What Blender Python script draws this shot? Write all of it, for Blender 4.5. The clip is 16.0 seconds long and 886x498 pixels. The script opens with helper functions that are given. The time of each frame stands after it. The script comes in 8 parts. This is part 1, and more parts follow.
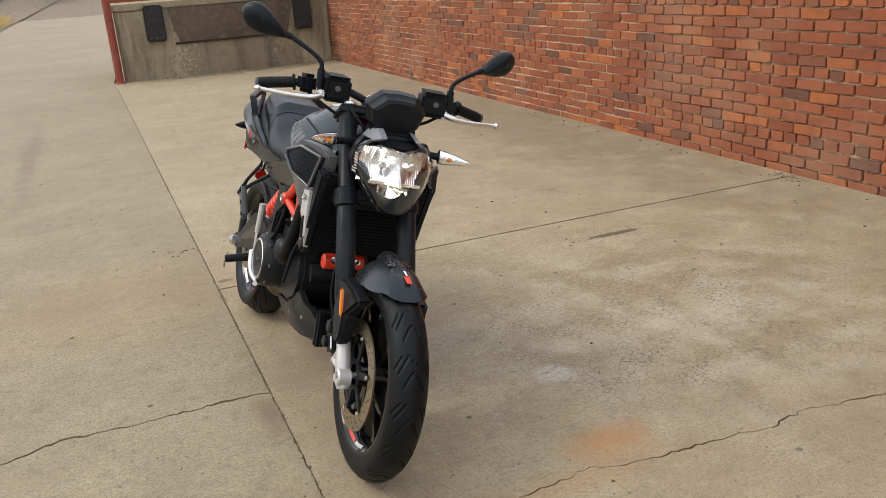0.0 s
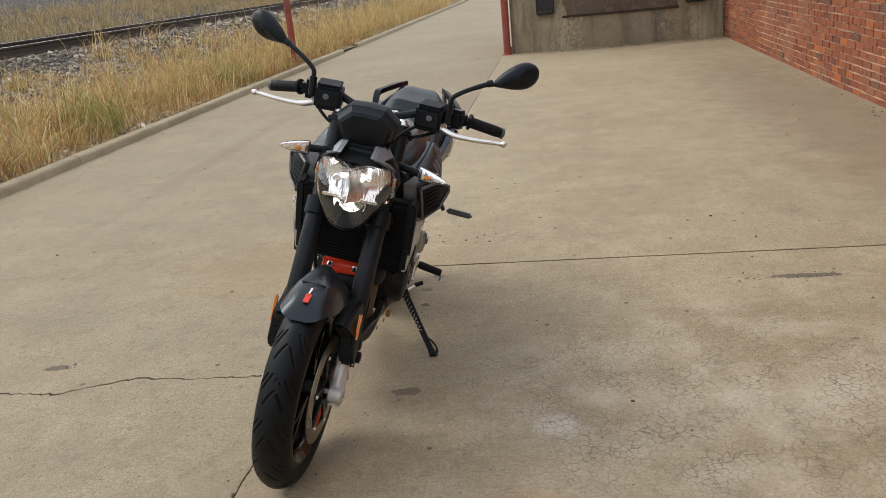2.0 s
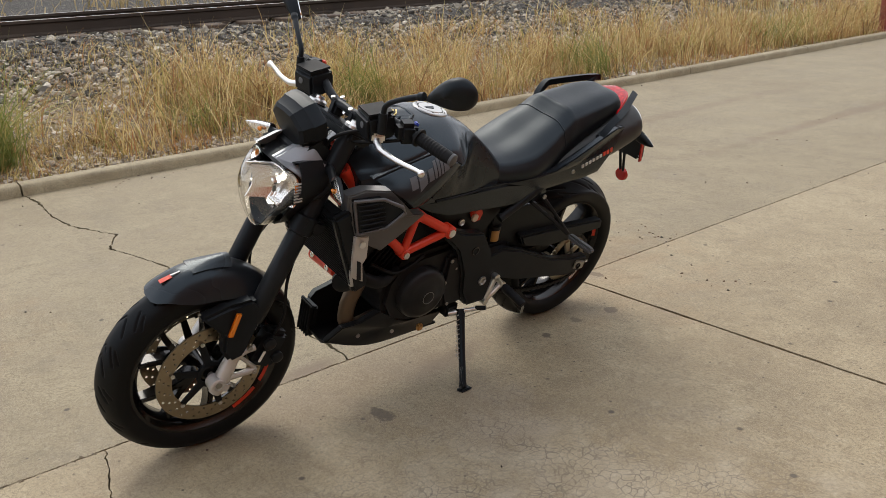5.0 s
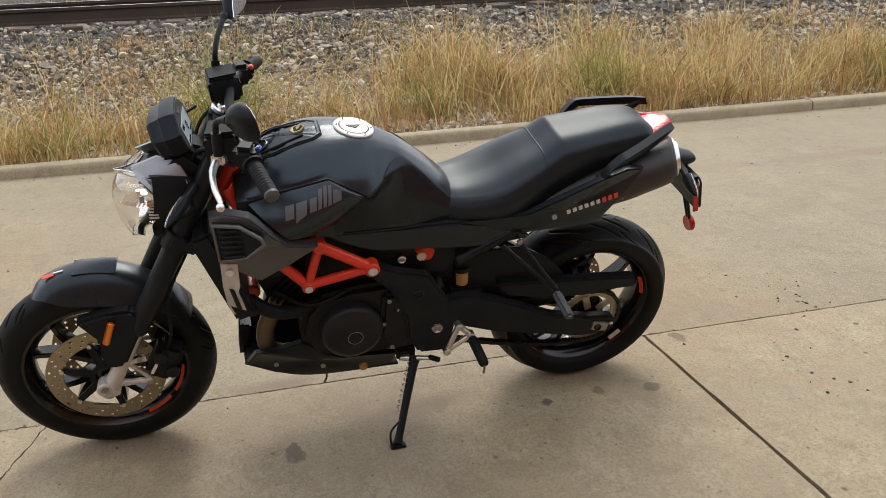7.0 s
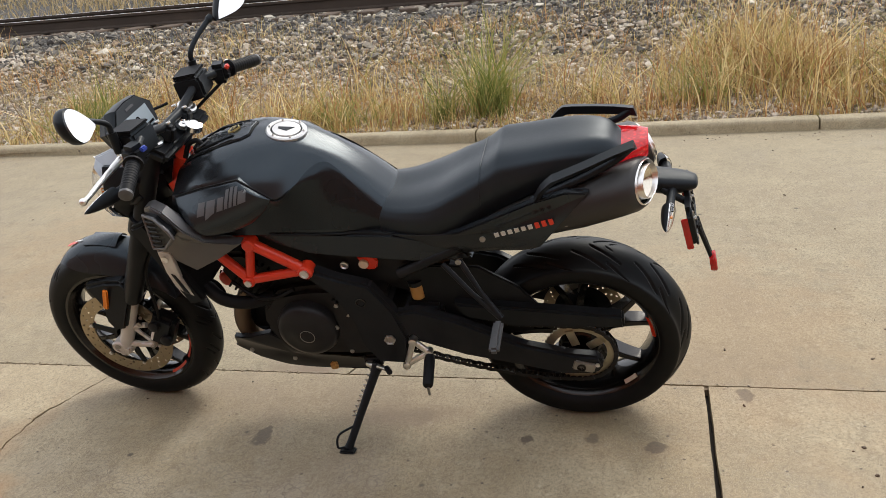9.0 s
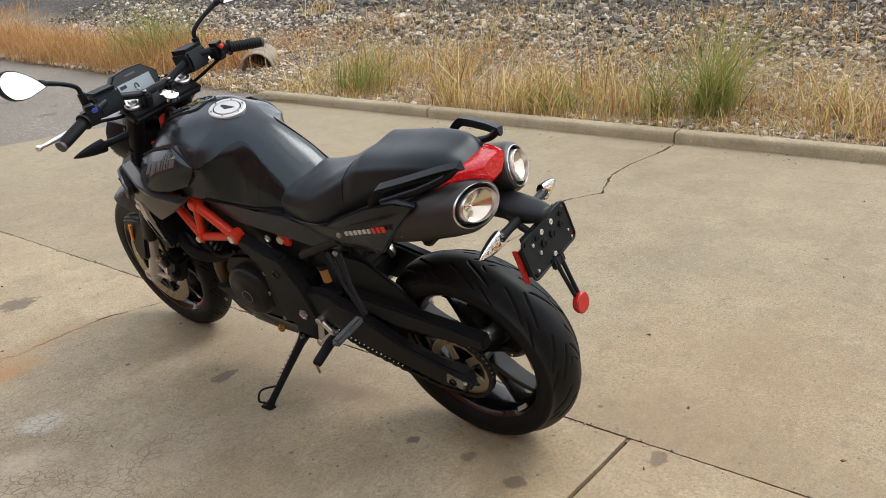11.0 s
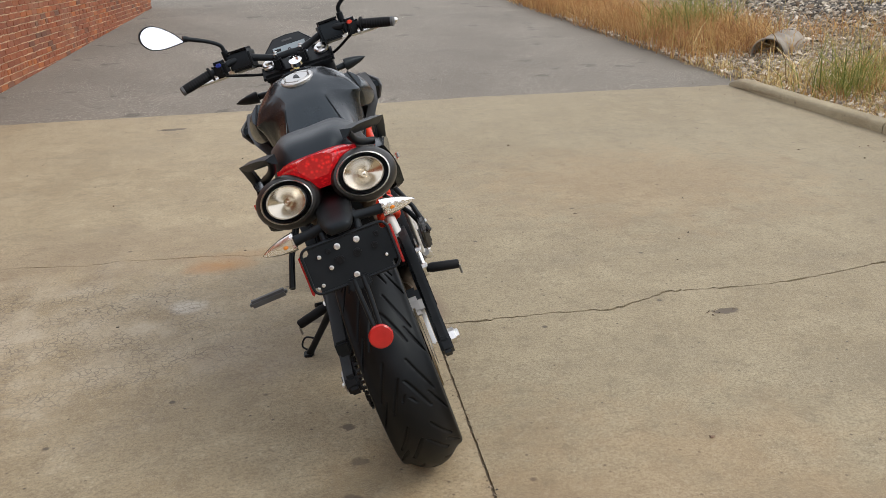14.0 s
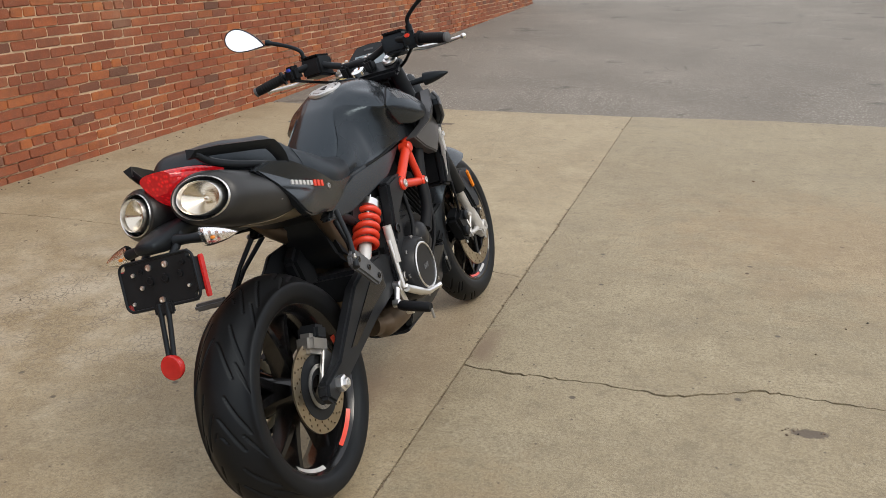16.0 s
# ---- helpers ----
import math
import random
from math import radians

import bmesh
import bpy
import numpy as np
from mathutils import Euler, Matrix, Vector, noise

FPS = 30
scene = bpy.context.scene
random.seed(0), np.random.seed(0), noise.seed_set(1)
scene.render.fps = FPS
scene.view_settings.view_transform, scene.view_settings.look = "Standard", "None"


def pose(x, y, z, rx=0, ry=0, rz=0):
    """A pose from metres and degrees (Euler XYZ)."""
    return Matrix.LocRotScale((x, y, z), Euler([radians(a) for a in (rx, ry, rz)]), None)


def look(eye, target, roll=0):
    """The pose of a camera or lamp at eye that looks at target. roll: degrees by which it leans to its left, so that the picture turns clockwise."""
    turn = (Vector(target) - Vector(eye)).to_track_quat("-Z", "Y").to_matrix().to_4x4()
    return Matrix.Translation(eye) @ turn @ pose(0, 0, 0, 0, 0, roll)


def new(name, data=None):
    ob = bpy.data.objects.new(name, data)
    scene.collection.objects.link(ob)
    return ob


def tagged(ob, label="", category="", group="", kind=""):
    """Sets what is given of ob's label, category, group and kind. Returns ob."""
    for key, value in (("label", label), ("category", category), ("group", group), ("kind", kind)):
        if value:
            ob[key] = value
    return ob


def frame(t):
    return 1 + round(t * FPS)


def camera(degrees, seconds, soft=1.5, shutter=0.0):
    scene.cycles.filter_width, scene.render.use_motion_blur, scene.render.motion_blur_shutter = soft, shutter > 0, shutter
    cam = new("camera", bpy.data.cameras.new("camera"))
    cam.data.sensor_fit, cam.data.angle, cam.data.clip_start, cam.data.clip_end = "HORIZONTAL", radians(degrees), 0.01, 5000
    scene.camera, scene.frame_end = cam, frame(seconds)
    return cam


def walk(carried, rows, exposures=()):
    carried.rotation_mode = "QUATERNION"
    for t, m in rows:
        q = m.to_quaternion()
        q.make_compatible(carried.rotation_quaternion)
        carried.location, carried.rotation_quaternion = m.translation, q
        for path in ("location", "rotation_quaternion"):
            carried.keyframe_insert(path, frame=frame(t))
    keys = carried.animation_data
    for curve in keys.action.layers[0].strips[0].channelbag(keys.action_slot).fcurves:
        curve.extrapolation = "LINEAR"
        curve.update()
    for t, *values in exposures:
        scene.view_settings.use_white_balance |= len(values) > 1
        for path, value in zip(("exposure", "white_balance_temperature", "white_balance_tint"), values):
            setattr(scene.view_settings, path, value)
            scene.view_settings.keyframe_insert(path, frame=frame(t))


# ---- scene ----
from mathutils.bvhtree import BVHTree

cam = camera(55.3, 16.0, 0.65)
PATH = [
    (0, (0.195, 0.624, 1.362), (0.895, 2.388, 0.731), -4.2),
    (0.5, (0.562, 0.53, 1.351), (0.955, 2.391, 0.733), -5.8),
    (1, (0.903, 0.522, 1.331), (1.168, 2.402, 0.701), -5.1),
    (1.5, (1.224, 0.595, 1.35), (1.19, 2.495, 0.725), -5.8),
    (2, (1.575, 0.619, 1.355), (1.27, 2.497, 0.739), -5.7),
    (2.5, (1.865, 0.761, 1.328), (1.323, 2.586, 0.713), -4.9),
    (3, (2.13, 0.92, 1.332), (1.335, 2.653, 0.729), -5.6),
    (3.2, (2.26, 0.984, 1.351), (1.379, 2.67, 0.733), -4.5),
    (5.3, (2.978, 2.082, 1.339), (1.47, 3.229, 0.697), -2.1),
    (5.5, (2.992, 2.211, 1.347), (1.473, 3.344, 0.704), -1.8),
    (6, (3.091, 2.53, 1.332), (1.435, 3.445, 0.684), -2.6),
    (6.5, (3.168, 2.847, 1.348), (1.404, 3.52, 0.687), -2.9),
    (7, (3.129, 3.123, 1.348), (1.297, 3.573, 0.683), -2.0),
    (7.5, (3.127, 3.42, 1.331), (1.241, 3.514, 0.671), -3.8),
    (8, (3.135, 3.725, 1.325), (1.25, 3.584, 0.672), -4.8),
    (8.5, (3.037, 4.026, 1.323), (1.181, 3.678, 0.666), -5.1),
    (9, (2.987, 4.333, 1.33), (1.164, 3.852, 0.664), -5.3),
    (9.2, (2.977, 4.468, 1.336), (1.178, 3.9, 0.673), -4.9),
    (11.3, (2.347, 5.492, 1.327), (0.992, 4.183, 0.654), -3.7),
    (11.5, (2.243, 5.546, 1.327), (0.978, 4.151, 0.654), -4.3),
    (12, (2.038, 5.775, 1.328), (1.016, 4.187, 0.669), -5.4),
    (12.5, (1.813, 5.906, 1.312), (1.016, 4.193, 0.656), -4.8),
    (13, (1.521, 5.979, 1.319), (0.924, 4.187, 0.661), -4.3),
    (13.5, (1.247, 6.126, 1.319), (0.872, 4.275, 0.662), -3.5),
    (14, (0.96, 6.144, 1.292), (0.678, 4.279, 0.627), -1.9),
    (14.5, (0.664, 6.076, 1.3), (0.642, 4.189, 0.637), -2.7),
    (15, (0.33, 6.063, 1.308), (0.571, 4.19, 0.65), -2.5),
    (15.5, (0.063, 5.932, 1.299), (0.489, 4.093, 0.64), -0.9),
    (16, (-0.195, 5.801, 1.307), (0.416, 4.011, 0.658), -1.0),
]
walk(cam, [(t, look(eye, target, roll)) for t, eye, target, roll in PATH],
     ((0, 0.11), (0.6, 0.04), (2.5, -0.04), (5.5, 0.01), (6, 0.07), (8, 0.25), (11.5, 0.30), (13, 0.07), (15, 0.03), (16, 0.03)))

# ---- light: a bright overcast sky with a very soft sun ----
world = bpy.data.worlds.new("overcast")
scene.world = world
world.use_nodes = True
_n, _l = world.node_tree.nodes, world.node_tree.links
_sky = _n.new("ShaderNodeTexSky")
_sky.sky_type, _sky.sun_disc = "NISHITA", False
_sky.sun_elevation, _sky.sun_rotation = radians(50), radians(-70)
_sky.air_density, _sky.dust_density, _sky.ozone_density = 1.0, 4.0, 1.0
_mix = _n.new("ShaderNodeMixRGB")
_mix.inputs[0].default_value = 0.8
_mix.inputs[2].default_value = (10.1, 10.3, 10.9, 1)
_bg = _n["Background"]
_bg.inputs["Strength"].default_value = 0.13
_l.new(_sky.outputs[0], _mix.inputs[1])
_l.new(_mix.outputs[0], _bg.inputs["Color"])
_sun = bpy.data.lights.new("sun", "SUN")
_sun.energy, _sun.angle, _sun.color = 1.5, radians(25), (1.0, 0.93, 0.82)
sun = new("sun", _sun)
sun.matrix_basis = look((0, 0, 0), (math.sin(radians(70)) * math.cos(radians(50)), -math.cos(radians(70)) * math.cos(radians(50)), -math.sin(radians(50))))

# ---- materials ----
class Net:
    """A small builder for node materials."""
    def __init__(self, name):
        self.m = bpy.data.materials.new(name)
        self.m.use_nodes = True
        self.t = self.m.node_tree
        self.b = self.t.nodes["Principled BSDF"]
        self.pos = None

    def n(self, kind, **kw):
        node = self.t.nodes.new(kind)
        for k, v in kw.items():
            node.inputs[k.replace("_", " ")].default_value = v
        return node

    def l(self, a, b):
        self.t.links.new(a, b)

    def place(self):
        if self.pos is None:
            self.pos = self.n("ShaderNodeNewGeometry").outputs["Position"]
        return self.pos

    def obj(self):
        return self.n("ShaderNodeTexCoord").outputs["Object"]

    def scaled(self, vec, s):
        node = self.n("ShaderNodeMapping")
        node.inputs["Scale"].default_value = s
        self.l(vec, node.inputs["Vector"])
        return node.outputs[0]

    def noise(self, vec, scale, detail=4.0, rough=0.55):
        node = self.n("ShaderNodeTexNoise", Scale=scale, Detail=detail, Roughness=rough)
        self.l(vec, node.inputs["Vector"])
        return node.outputs["Fac"]

    def ramp(self, fac, a, b, lo=0.0, hi=1.0):
        node = self.n("ShaderNodeMapRange")
        node.inputs["From Min"].default_value, node.inputs["From Max"].default_value = a, b
        node.inputs["To Min"].default_value, node.inputs["To Max"].default_value = lo, hi
        self.l(fac, node.inputs["Value"])
        return node.outputs[0]

    def math(self, op, a, b):
        node = self.n("ShaderNodeMath")
        node.operation = op
        for i, v in enumerate((a, b)):
            if isinstance(v, (int, float)):
                node.inputs[i].default_value = v
            else:
                self.l(v, node.inputs[i])
        return node.outputs[0]

    def mix(self, fac, a, b, mode="MIX"):
        node = self.n("ShaderNodeMixRGB")
        node.blend_type = mode
        for i, v in enumerate((fac, a, b)):
            if isinstance(v, (int, float)):
                node.inputs[i].default_value = v
            elif isinstance(v, tuple):
                node.inputs[i].default_value = (*v, 1)
            else:
                self.l(v, node.inputs[i])
        return node.outputs[0]

    def bump(self, height, strength=0.3, distance=0.01, prev=None):
        node = self.n("ShaderNodeBump", Strength=strength, Distance=distance)
        self.l(height, node.inputs["Height"])
        if prev is not None:
            self.l(prev, node.inputs["Normal"])
        self.l(node.outputs[0], self.b.inputs["Normal"])
        return node.outputs[0]

    def done(self, color=None, rough=None, metal=None):
        for k, v in (("Base Color", color), ("Roughness", rough), ("Metallic", metal)):
            if v is None:
                continue
            if isinstance(v, tuple):
                self.b.inputs[k].default_value = (*v, 1)
            elif isinstance(v, (int, float)):
                self.b.inputs[k].default_value = v
            else:
                self.l(v, self.b.inputs[k])
        return self.m


def surface(name, color, rough=0.5, metal=0.0, vary=0.25, grain=60.0, relief=0.08, dust=0.0, coat=0.0, gloss=0.5, sheen=None):
    """A plain surface with grain, blotches, a little relief and light dust."""
    k = Net(name)
    p = k.obj()
    big, fine = k.noise(p, grain * 0.12, 3), k.noise(p, grain, 5, 0.65)
    dark = tuple(c * (1 - vary) for c in color)
    light = tuple(min(1, c * (1 + vary)) for c in color)
    c = k.mix(k.ramp(big, 0.3, 0.7), dark, light)
    c = k.mix(k.ramp(fine, 0.25, 0.75, 0, 0.35), c, tuple(min(1, q * 1.15) for q in color))
    if dust:
        c = k.mix(k.ramp(k.noise(p, 14, 5, 0.7), 0.45, 0.75, 0, dust), c, (0.30, 0.26, 0.20))
    r = k.ramp(big, 0.3, 0.7, max(0.02, rough - 0.16 * vary), min(1, rough + 0.2 * vary))
    if relief:
        k.bump(fine, relief, 0.002)
    k.b.inputs["Specular IOR Level"].default_value = gloss
    if sheen:
        k.b.inputs["Specular Tint"].default_value = (*sheen, 1)
    if coat:
        k.b.inputs["Coat Weight"].default_value = coat
        k.b.inputs["Coat Roughness"].default_value = 0.08
    return k.done(c, r, metal)


OIL, WET, RUST, CHALK = (0.085, 0.064, 0.046), (0.17, 0.12, 0.078), (0.34, 0.17, 0.055), (0.62, 0.59, 0.53)


def concrete(name, warm=1.0, spots=(), patch=False, streak=False, tone=1.0):
    k = Net(name)
    p = k.place()

    def tint(*c):
        return tuple(min(1.0, q * tone * (w if i else 1.0)) for i, (q, w) in enumerate(zip(c, (1.0, warm, warm * 0.94))))
    big, mid, fine = k.noise(p, 0.45, 4), k.noise(p, 3.1, 6, 0.62), k.noise(p, 95, 4, 0.7)
    c = k.mix(k.ramp(big, 0.32, 0.68), tint(0.345, 0.262, 0.155), tint(0.470, 0.385, 0.255))
    c = k.mix(k.ramp(mid, 0.42, 0.64, 0, 0.8), c, tint(0.545, 0.455, 0.318))
    c = k.mix(k.ramp(k.noise(k.scaled(p, (1.0, 0.45, 1.0)), 2.1, 6, 0.72), 0.50, 0.70, 0, 0.36), c, tint(0.265, 0.205, 0.128))
    c = k.mix(k.ramp(k.noise(k.scaled(p, (0.5, 1.3, 1.0)), 1.3, 6, 0.7), 0.50, 0.66, 0, 0.28), c, tint(0.250, 0.212, 0.158))
    c = k.mix(k.ramp(k.noise(p, 7.5, 5, 0.7), 0.52, 0.72, 0, 0.6), c, tint(0.235, 0.184, 0.120))
    c = k.mix(k.ramp(fine, 0.46, 0.60, 0, 0.54), c, tint(0.205, 0.158, 0.104))
    c = k.mix(k.ramp(k.noise(p, 22, 4, 0.75), 0.52, 0.66, 0, 0.40), c, tint(0.21, 0.163, 0.108))
    c = k.mix(k.ramp(k.noise(p, 26, 5, 0.75), 0.54, 0.68, 0, 0.38), c, tint(0.62, 0.525, 0.385))
    sand = k.noise(p, 310, 3, 0.75)
    c = k.mix(k.ramp(sand, 0.53, 0.64, 0, 0.52), c, tint(0.165, 0.128, 0.085))
    c = k.mix(k.ramp(sand, 0.46, 0.35, 0, 0.50), c, tint(0.74, 0.64, 0.49))
    grit = k.n("ShaderNodeTexVoronoi", Scale=46.0)
    k.l(p, grit.inputs["Vector"])
    c = k.mix(k.math("MULTIPLY", k.ramp(grit.outputs["Distance"], 0.14, 0.24, 0.4, 0), k.ramp(mid, 0.40, 0.62)), c, tint(0.66, 0.58, 0.455))
    pits = k.n("ShaderNodeTexVoronoi", Scale=17.0)
    k.l(p, pits.inputs["Vector"])
    c = k.mix(k.ramp(pits.outputs["Distance"], 0.05, 0.09, 0.85, 0), c, (0.075, 0.058, 0.042))
    specks = k.n("ShaderNodeTexVoronoi", Scale=4.5)
    k.l(p, specks.inputs["Vector"])
    c = k.mix(k.ramp(specks.outputs["Distance"], 0.035, 0.06, 0.85, 0), c, (0.07, 0.055, 0.04))
    height = fine
    if streak:
        s = k.noise(k.scaled(p, (1.0, 1.0, 0.12)), 3.2, 5, 0.6)
        c = k.mix(k.ramp(s, 0.42, 0.66, 0, 0.8), c, (0.075, 0.06, 0.043))
        g = k.noise(k.scaled(p, (1.0, 1.0, 0.1)), 8.0, 4, 0.6)
        c = k.mix(k.ramp(g, 0.5, 0.75, 0, 0.6), c, (0.42, 0.38, 0.30))
    sep = k.n("ShaderNodeSeparateXYZ")
    k.l(p, sep.inputs[0])
    warp, crumb = k.noise(p, 5.5, 4, 0.6), k.noise(p, 24, 4, 0.65)
    for x, y, rx, ry, col, amount in spots:
        dx = k.math("DIVIDE", k.math("SUBTRACT", sep.outputs[0], x), rx)
        dy = k.math("DIVIDE", k.math("SUBTRACT", sep.outputs[1], y), ry)
        d = k.math("SQRT", k.math("ADD", k.math("MULTIPLY", dx, dx), k.math("MULTIPLY", dy, dy)), 0)
        if col == OIL:
            d = k.math("ADD", d, k.math("MULTIPLY", k.math("SUBTRACT", crumb, 0.5), 1.8))
            c = k.mix(k.ramp(d, 0.86, 0.66, 0, amount), c, col)
        else:
            d = k.math("ADD", d, k.math("MULTIPLY", k.math("SUBTRACT", warp, 0.5), 1.9))
            c = k.mix(k.ramp(d, 1.05, 0.35, 0, amount), c, col)
    if patch:
        dx = k.math("DIVIDE", k.math("SUBTRACT", sep.outputs[0], 2.05), 1.05)
        dy = k.math("DIVIDE", k.math("SUBTRACT", sep.outputs[1], 3.15), 0.8)
        d = k.math("SQRT", k.math("ADD", k.math("MULTIPLY", dx, dx), k.math("MULTIPLY", dy, dy)), 0)
        d = k.math("ADD", d, k.math("MULTIPLY", k.math("SUBTRACT", warp, 0.5), 1.6))
        area = k.ramp(d, 1.15, 0.5)
        c = k.mix(k.math("MULTIPLY", area, k.ramp(mid, 0.42, 0.66, 0.0, 0.55)), c, (0.43, 0.38, 0.30))
        web = k.n("ShaderNodeTexVoronoi", Scale=36.0)
        web.feature = "DISTANCE_TO_EDGE"
        bend = k.n("ShaderNodeVectorMath")
        wob = k.n("ShaderNodeTexNoise", Scale=9.0, Detail=3.0)
        k.l(p, wob.inputs["Vector"])
        k.l(p, bend.inputs[0])
        scale = k.n("ShaderNodeVectorMath")
        scale.operation = "SCALE"
        scale.inputs["Scale"].default_value = 0.09
        k.l(wob.outputs["Color"], scale.inputs[0])
        k.l(scale.outputs[0], bend.inputs[1])
        k.l(bend.outputs[0], web.inputs["Vector"])
        line = k.math("MULTIPLY", k.ramp(web.outputs["Distance"], 0.015, 0.075, 0.95, 0), area)
        line = k.math("MULTIPLY", line, k.ramp(k.noise(p, 6, 3), 0.35, 0.6, 0.1, 0.85))
        c = k.mix(line, c, (0.12, 0.10, 0.075))
        height = k.math("SUBTRACT", fine, line)
    k.bump(height, 0.3, 0.003)
    return k.done(c, k.ramp(mid, 0.3, 0.7, 0.62, 0.86), 0)


SPOTS = (
    (0.98, 3.19, 0.065, 0.035, OIL, 0.75), (0.935, 4.34, 0.042, 0.036, OIL, 0.7), (0.91, 4.17, 0.036, 0.024, OIL, 0.6),
    (0.93, 3.985, 0.03, 0.025, OIL, 0.8), (0.82, 3.63, 0.08, 0.16, WET, 0.6), (0.55, 3.17, 0.05, 0.16, WET, 0.8), (1.42, 2.50, 0.20, 0.10, RUST, 0.75),
    (1.25, 2.36, 0.42, 0.10, RUST, 0.28), (1.50, 2.94, 0.09, 0.07, CHALK, 0.45), (1.05, 1.90, 0.10, 0.08, OIL, 0.75),
    (2.55, 4.15, 0.20, 0.035, OIL, 0.85), (-0.50, 3.46, 0.07, 0.03, OIL, 0.9), (2.07, -0.87, 0.13, 0.06, OIL, 0.9),
    (0.63, 4.60, 0.05, 0.03, OIL, 0.7), (0.2, 4.6, 0.9, 0.7, RUST, 0.16), (-0.9, 1.6, 1.2, 1.0, RUST, 0.14), (1.2, 3.45, 0.30, 0.24, WET, 0.3),
    (-0.4, 9.0, 0.10, 2.4, WET, 0.55), (-1.5, 8.0, 0.12, 3.0, WET, 0.4), (3.6, 8.0, 0.8, 5.0, WET, 0.45), (2.0, 2.2, 0.9, 0.5, WET, 0.28), (0.75, 3.1, 0.2, 0.9, WET, 0.35),
)
M_SLAB = concrete("worn_concrete", 1.005, SPOTS, True, False, 0.755)
M_DRIVE = concrete("worn_drive_concrete", 1.015, SPOTS, False, False, 0.628)
M_KERB = concrete("kerb_concrete", 1.03, tone=0.77)
M_DOCK = concrete("dock_concrete", 1.03, ((2.45, 14.85, 1.0, 0.6, OIL, 0.5), (3.3, 14.85, 0.35, 0.6, OIL, 0.4)), False, True, 1.0)


def asphalt_material():
    k = Net("worn_asphalt")
    p = k.place()
    big, fine = k.noise(p, 0.5, 5), k.noise(p, 120, 4, 0.7)
    c = k.mix(k.ramp(big, 0.3, 0.7), (0.150, 0.131, 0.106), (0.225, 0.199, 0.163))
    stone = k.n("ShaderNodeTexVoronoi", Scale=44.0)
    k.l(p, stone.inputs["Vector"])
    c = k.mix(k.math("MULTIPLY", k.ramp(stone.outputs["Distance"], 0.20, 0.34, 0.95, 0), k.ramp(k.noise(p, 1.1, 4), 0.38, 0.60, 0.35, 1.0)), c, (0.52, 0.485, 0.425))
    c = k.mix(k.ramp(k.noise(p, 30, 4, 0.7), 0.50, 0.66, 0, 0.5), c, (0.085, 0.074, 0.060))
    c = k.mix(k.ramp(fine, 0.4, 0.7, 0, 0.55), c, (0.075, 0.068, 0.06))
    web = k.n("ShaderNodeTexVoronoi", Scale=1.7)
    web.feature = "DISTANCE_TO_EDGE"
    k.l(p, web.inputs["Vector"])
    c = k.mix(k.math("MULTIPLY", k.ramp(web.outputs["Distance"], 0.004, 0.012, 0.8, 0), k.ramp(k.noise(p, 0.9, 3), 0.58, 0.68)), c, (0.04, 0.036, 0.03))
    c = k.mix(k.ramp(k.noise(p, 2.2, 3), 0.64, 0.7, 0, 0.6), c, (0.06, 0.053, 0.045))
    k.bump(k.math("ADD", fine, stone.outputs["Distance"]), 0.5, 0.005)
    return k.done(c, 0.85, 0)


def island_material(name, stops, rough=0.9, noise_amount=0.3, scale=40.0, leafy=0.0):
    """Each loose piece of the mesh takes a colour of its own from the list."""
    k = Net(name)
    rnd = k.n("ShaderNodeNewGeometry").outputs["Random Per Island"]
    ramp = k.n("ShaderNodeValToRGB")
    ramp.color_ramp.interpolation = "CONSTANT"
    el = ramp.color_ramp.elements
    while len(el) < len(stops):
        el.new(0.5)
    at = 0.0
    for e, (share, col) in zip(el, stops):
        e.position, e.color = at, (*col, 1)
        at += share
    k.l(rnd, ramp.inputs[0])
    f = k.noise(k.place(), scale, 4, 0.7)
    c = k.mix(k.ramp(f, 0.3, 0.7, 0, noise_amount), ramp.outputs[0], (0.09, 0.075, 0.055))
    if leafy:
        through_ = k.n("ShaderNodeBsdfTranslucent")
        k.l(c, through_.inputs["Color"])
        both = k.n("ShaderNodeMixShader")
        both.inputs[0].default_value = leafy
        k.l(k.b.outputs[0], both.inputs[1])
        k.l(through_.outputs[0], both.inputs[2])
        k.l(both.outputs[0], k.t.nodes["Material Output"].inputs["Surface"])
    else:
        k.bump(f, 0.3, 0.004)
    return k.done(c, rough, 0)


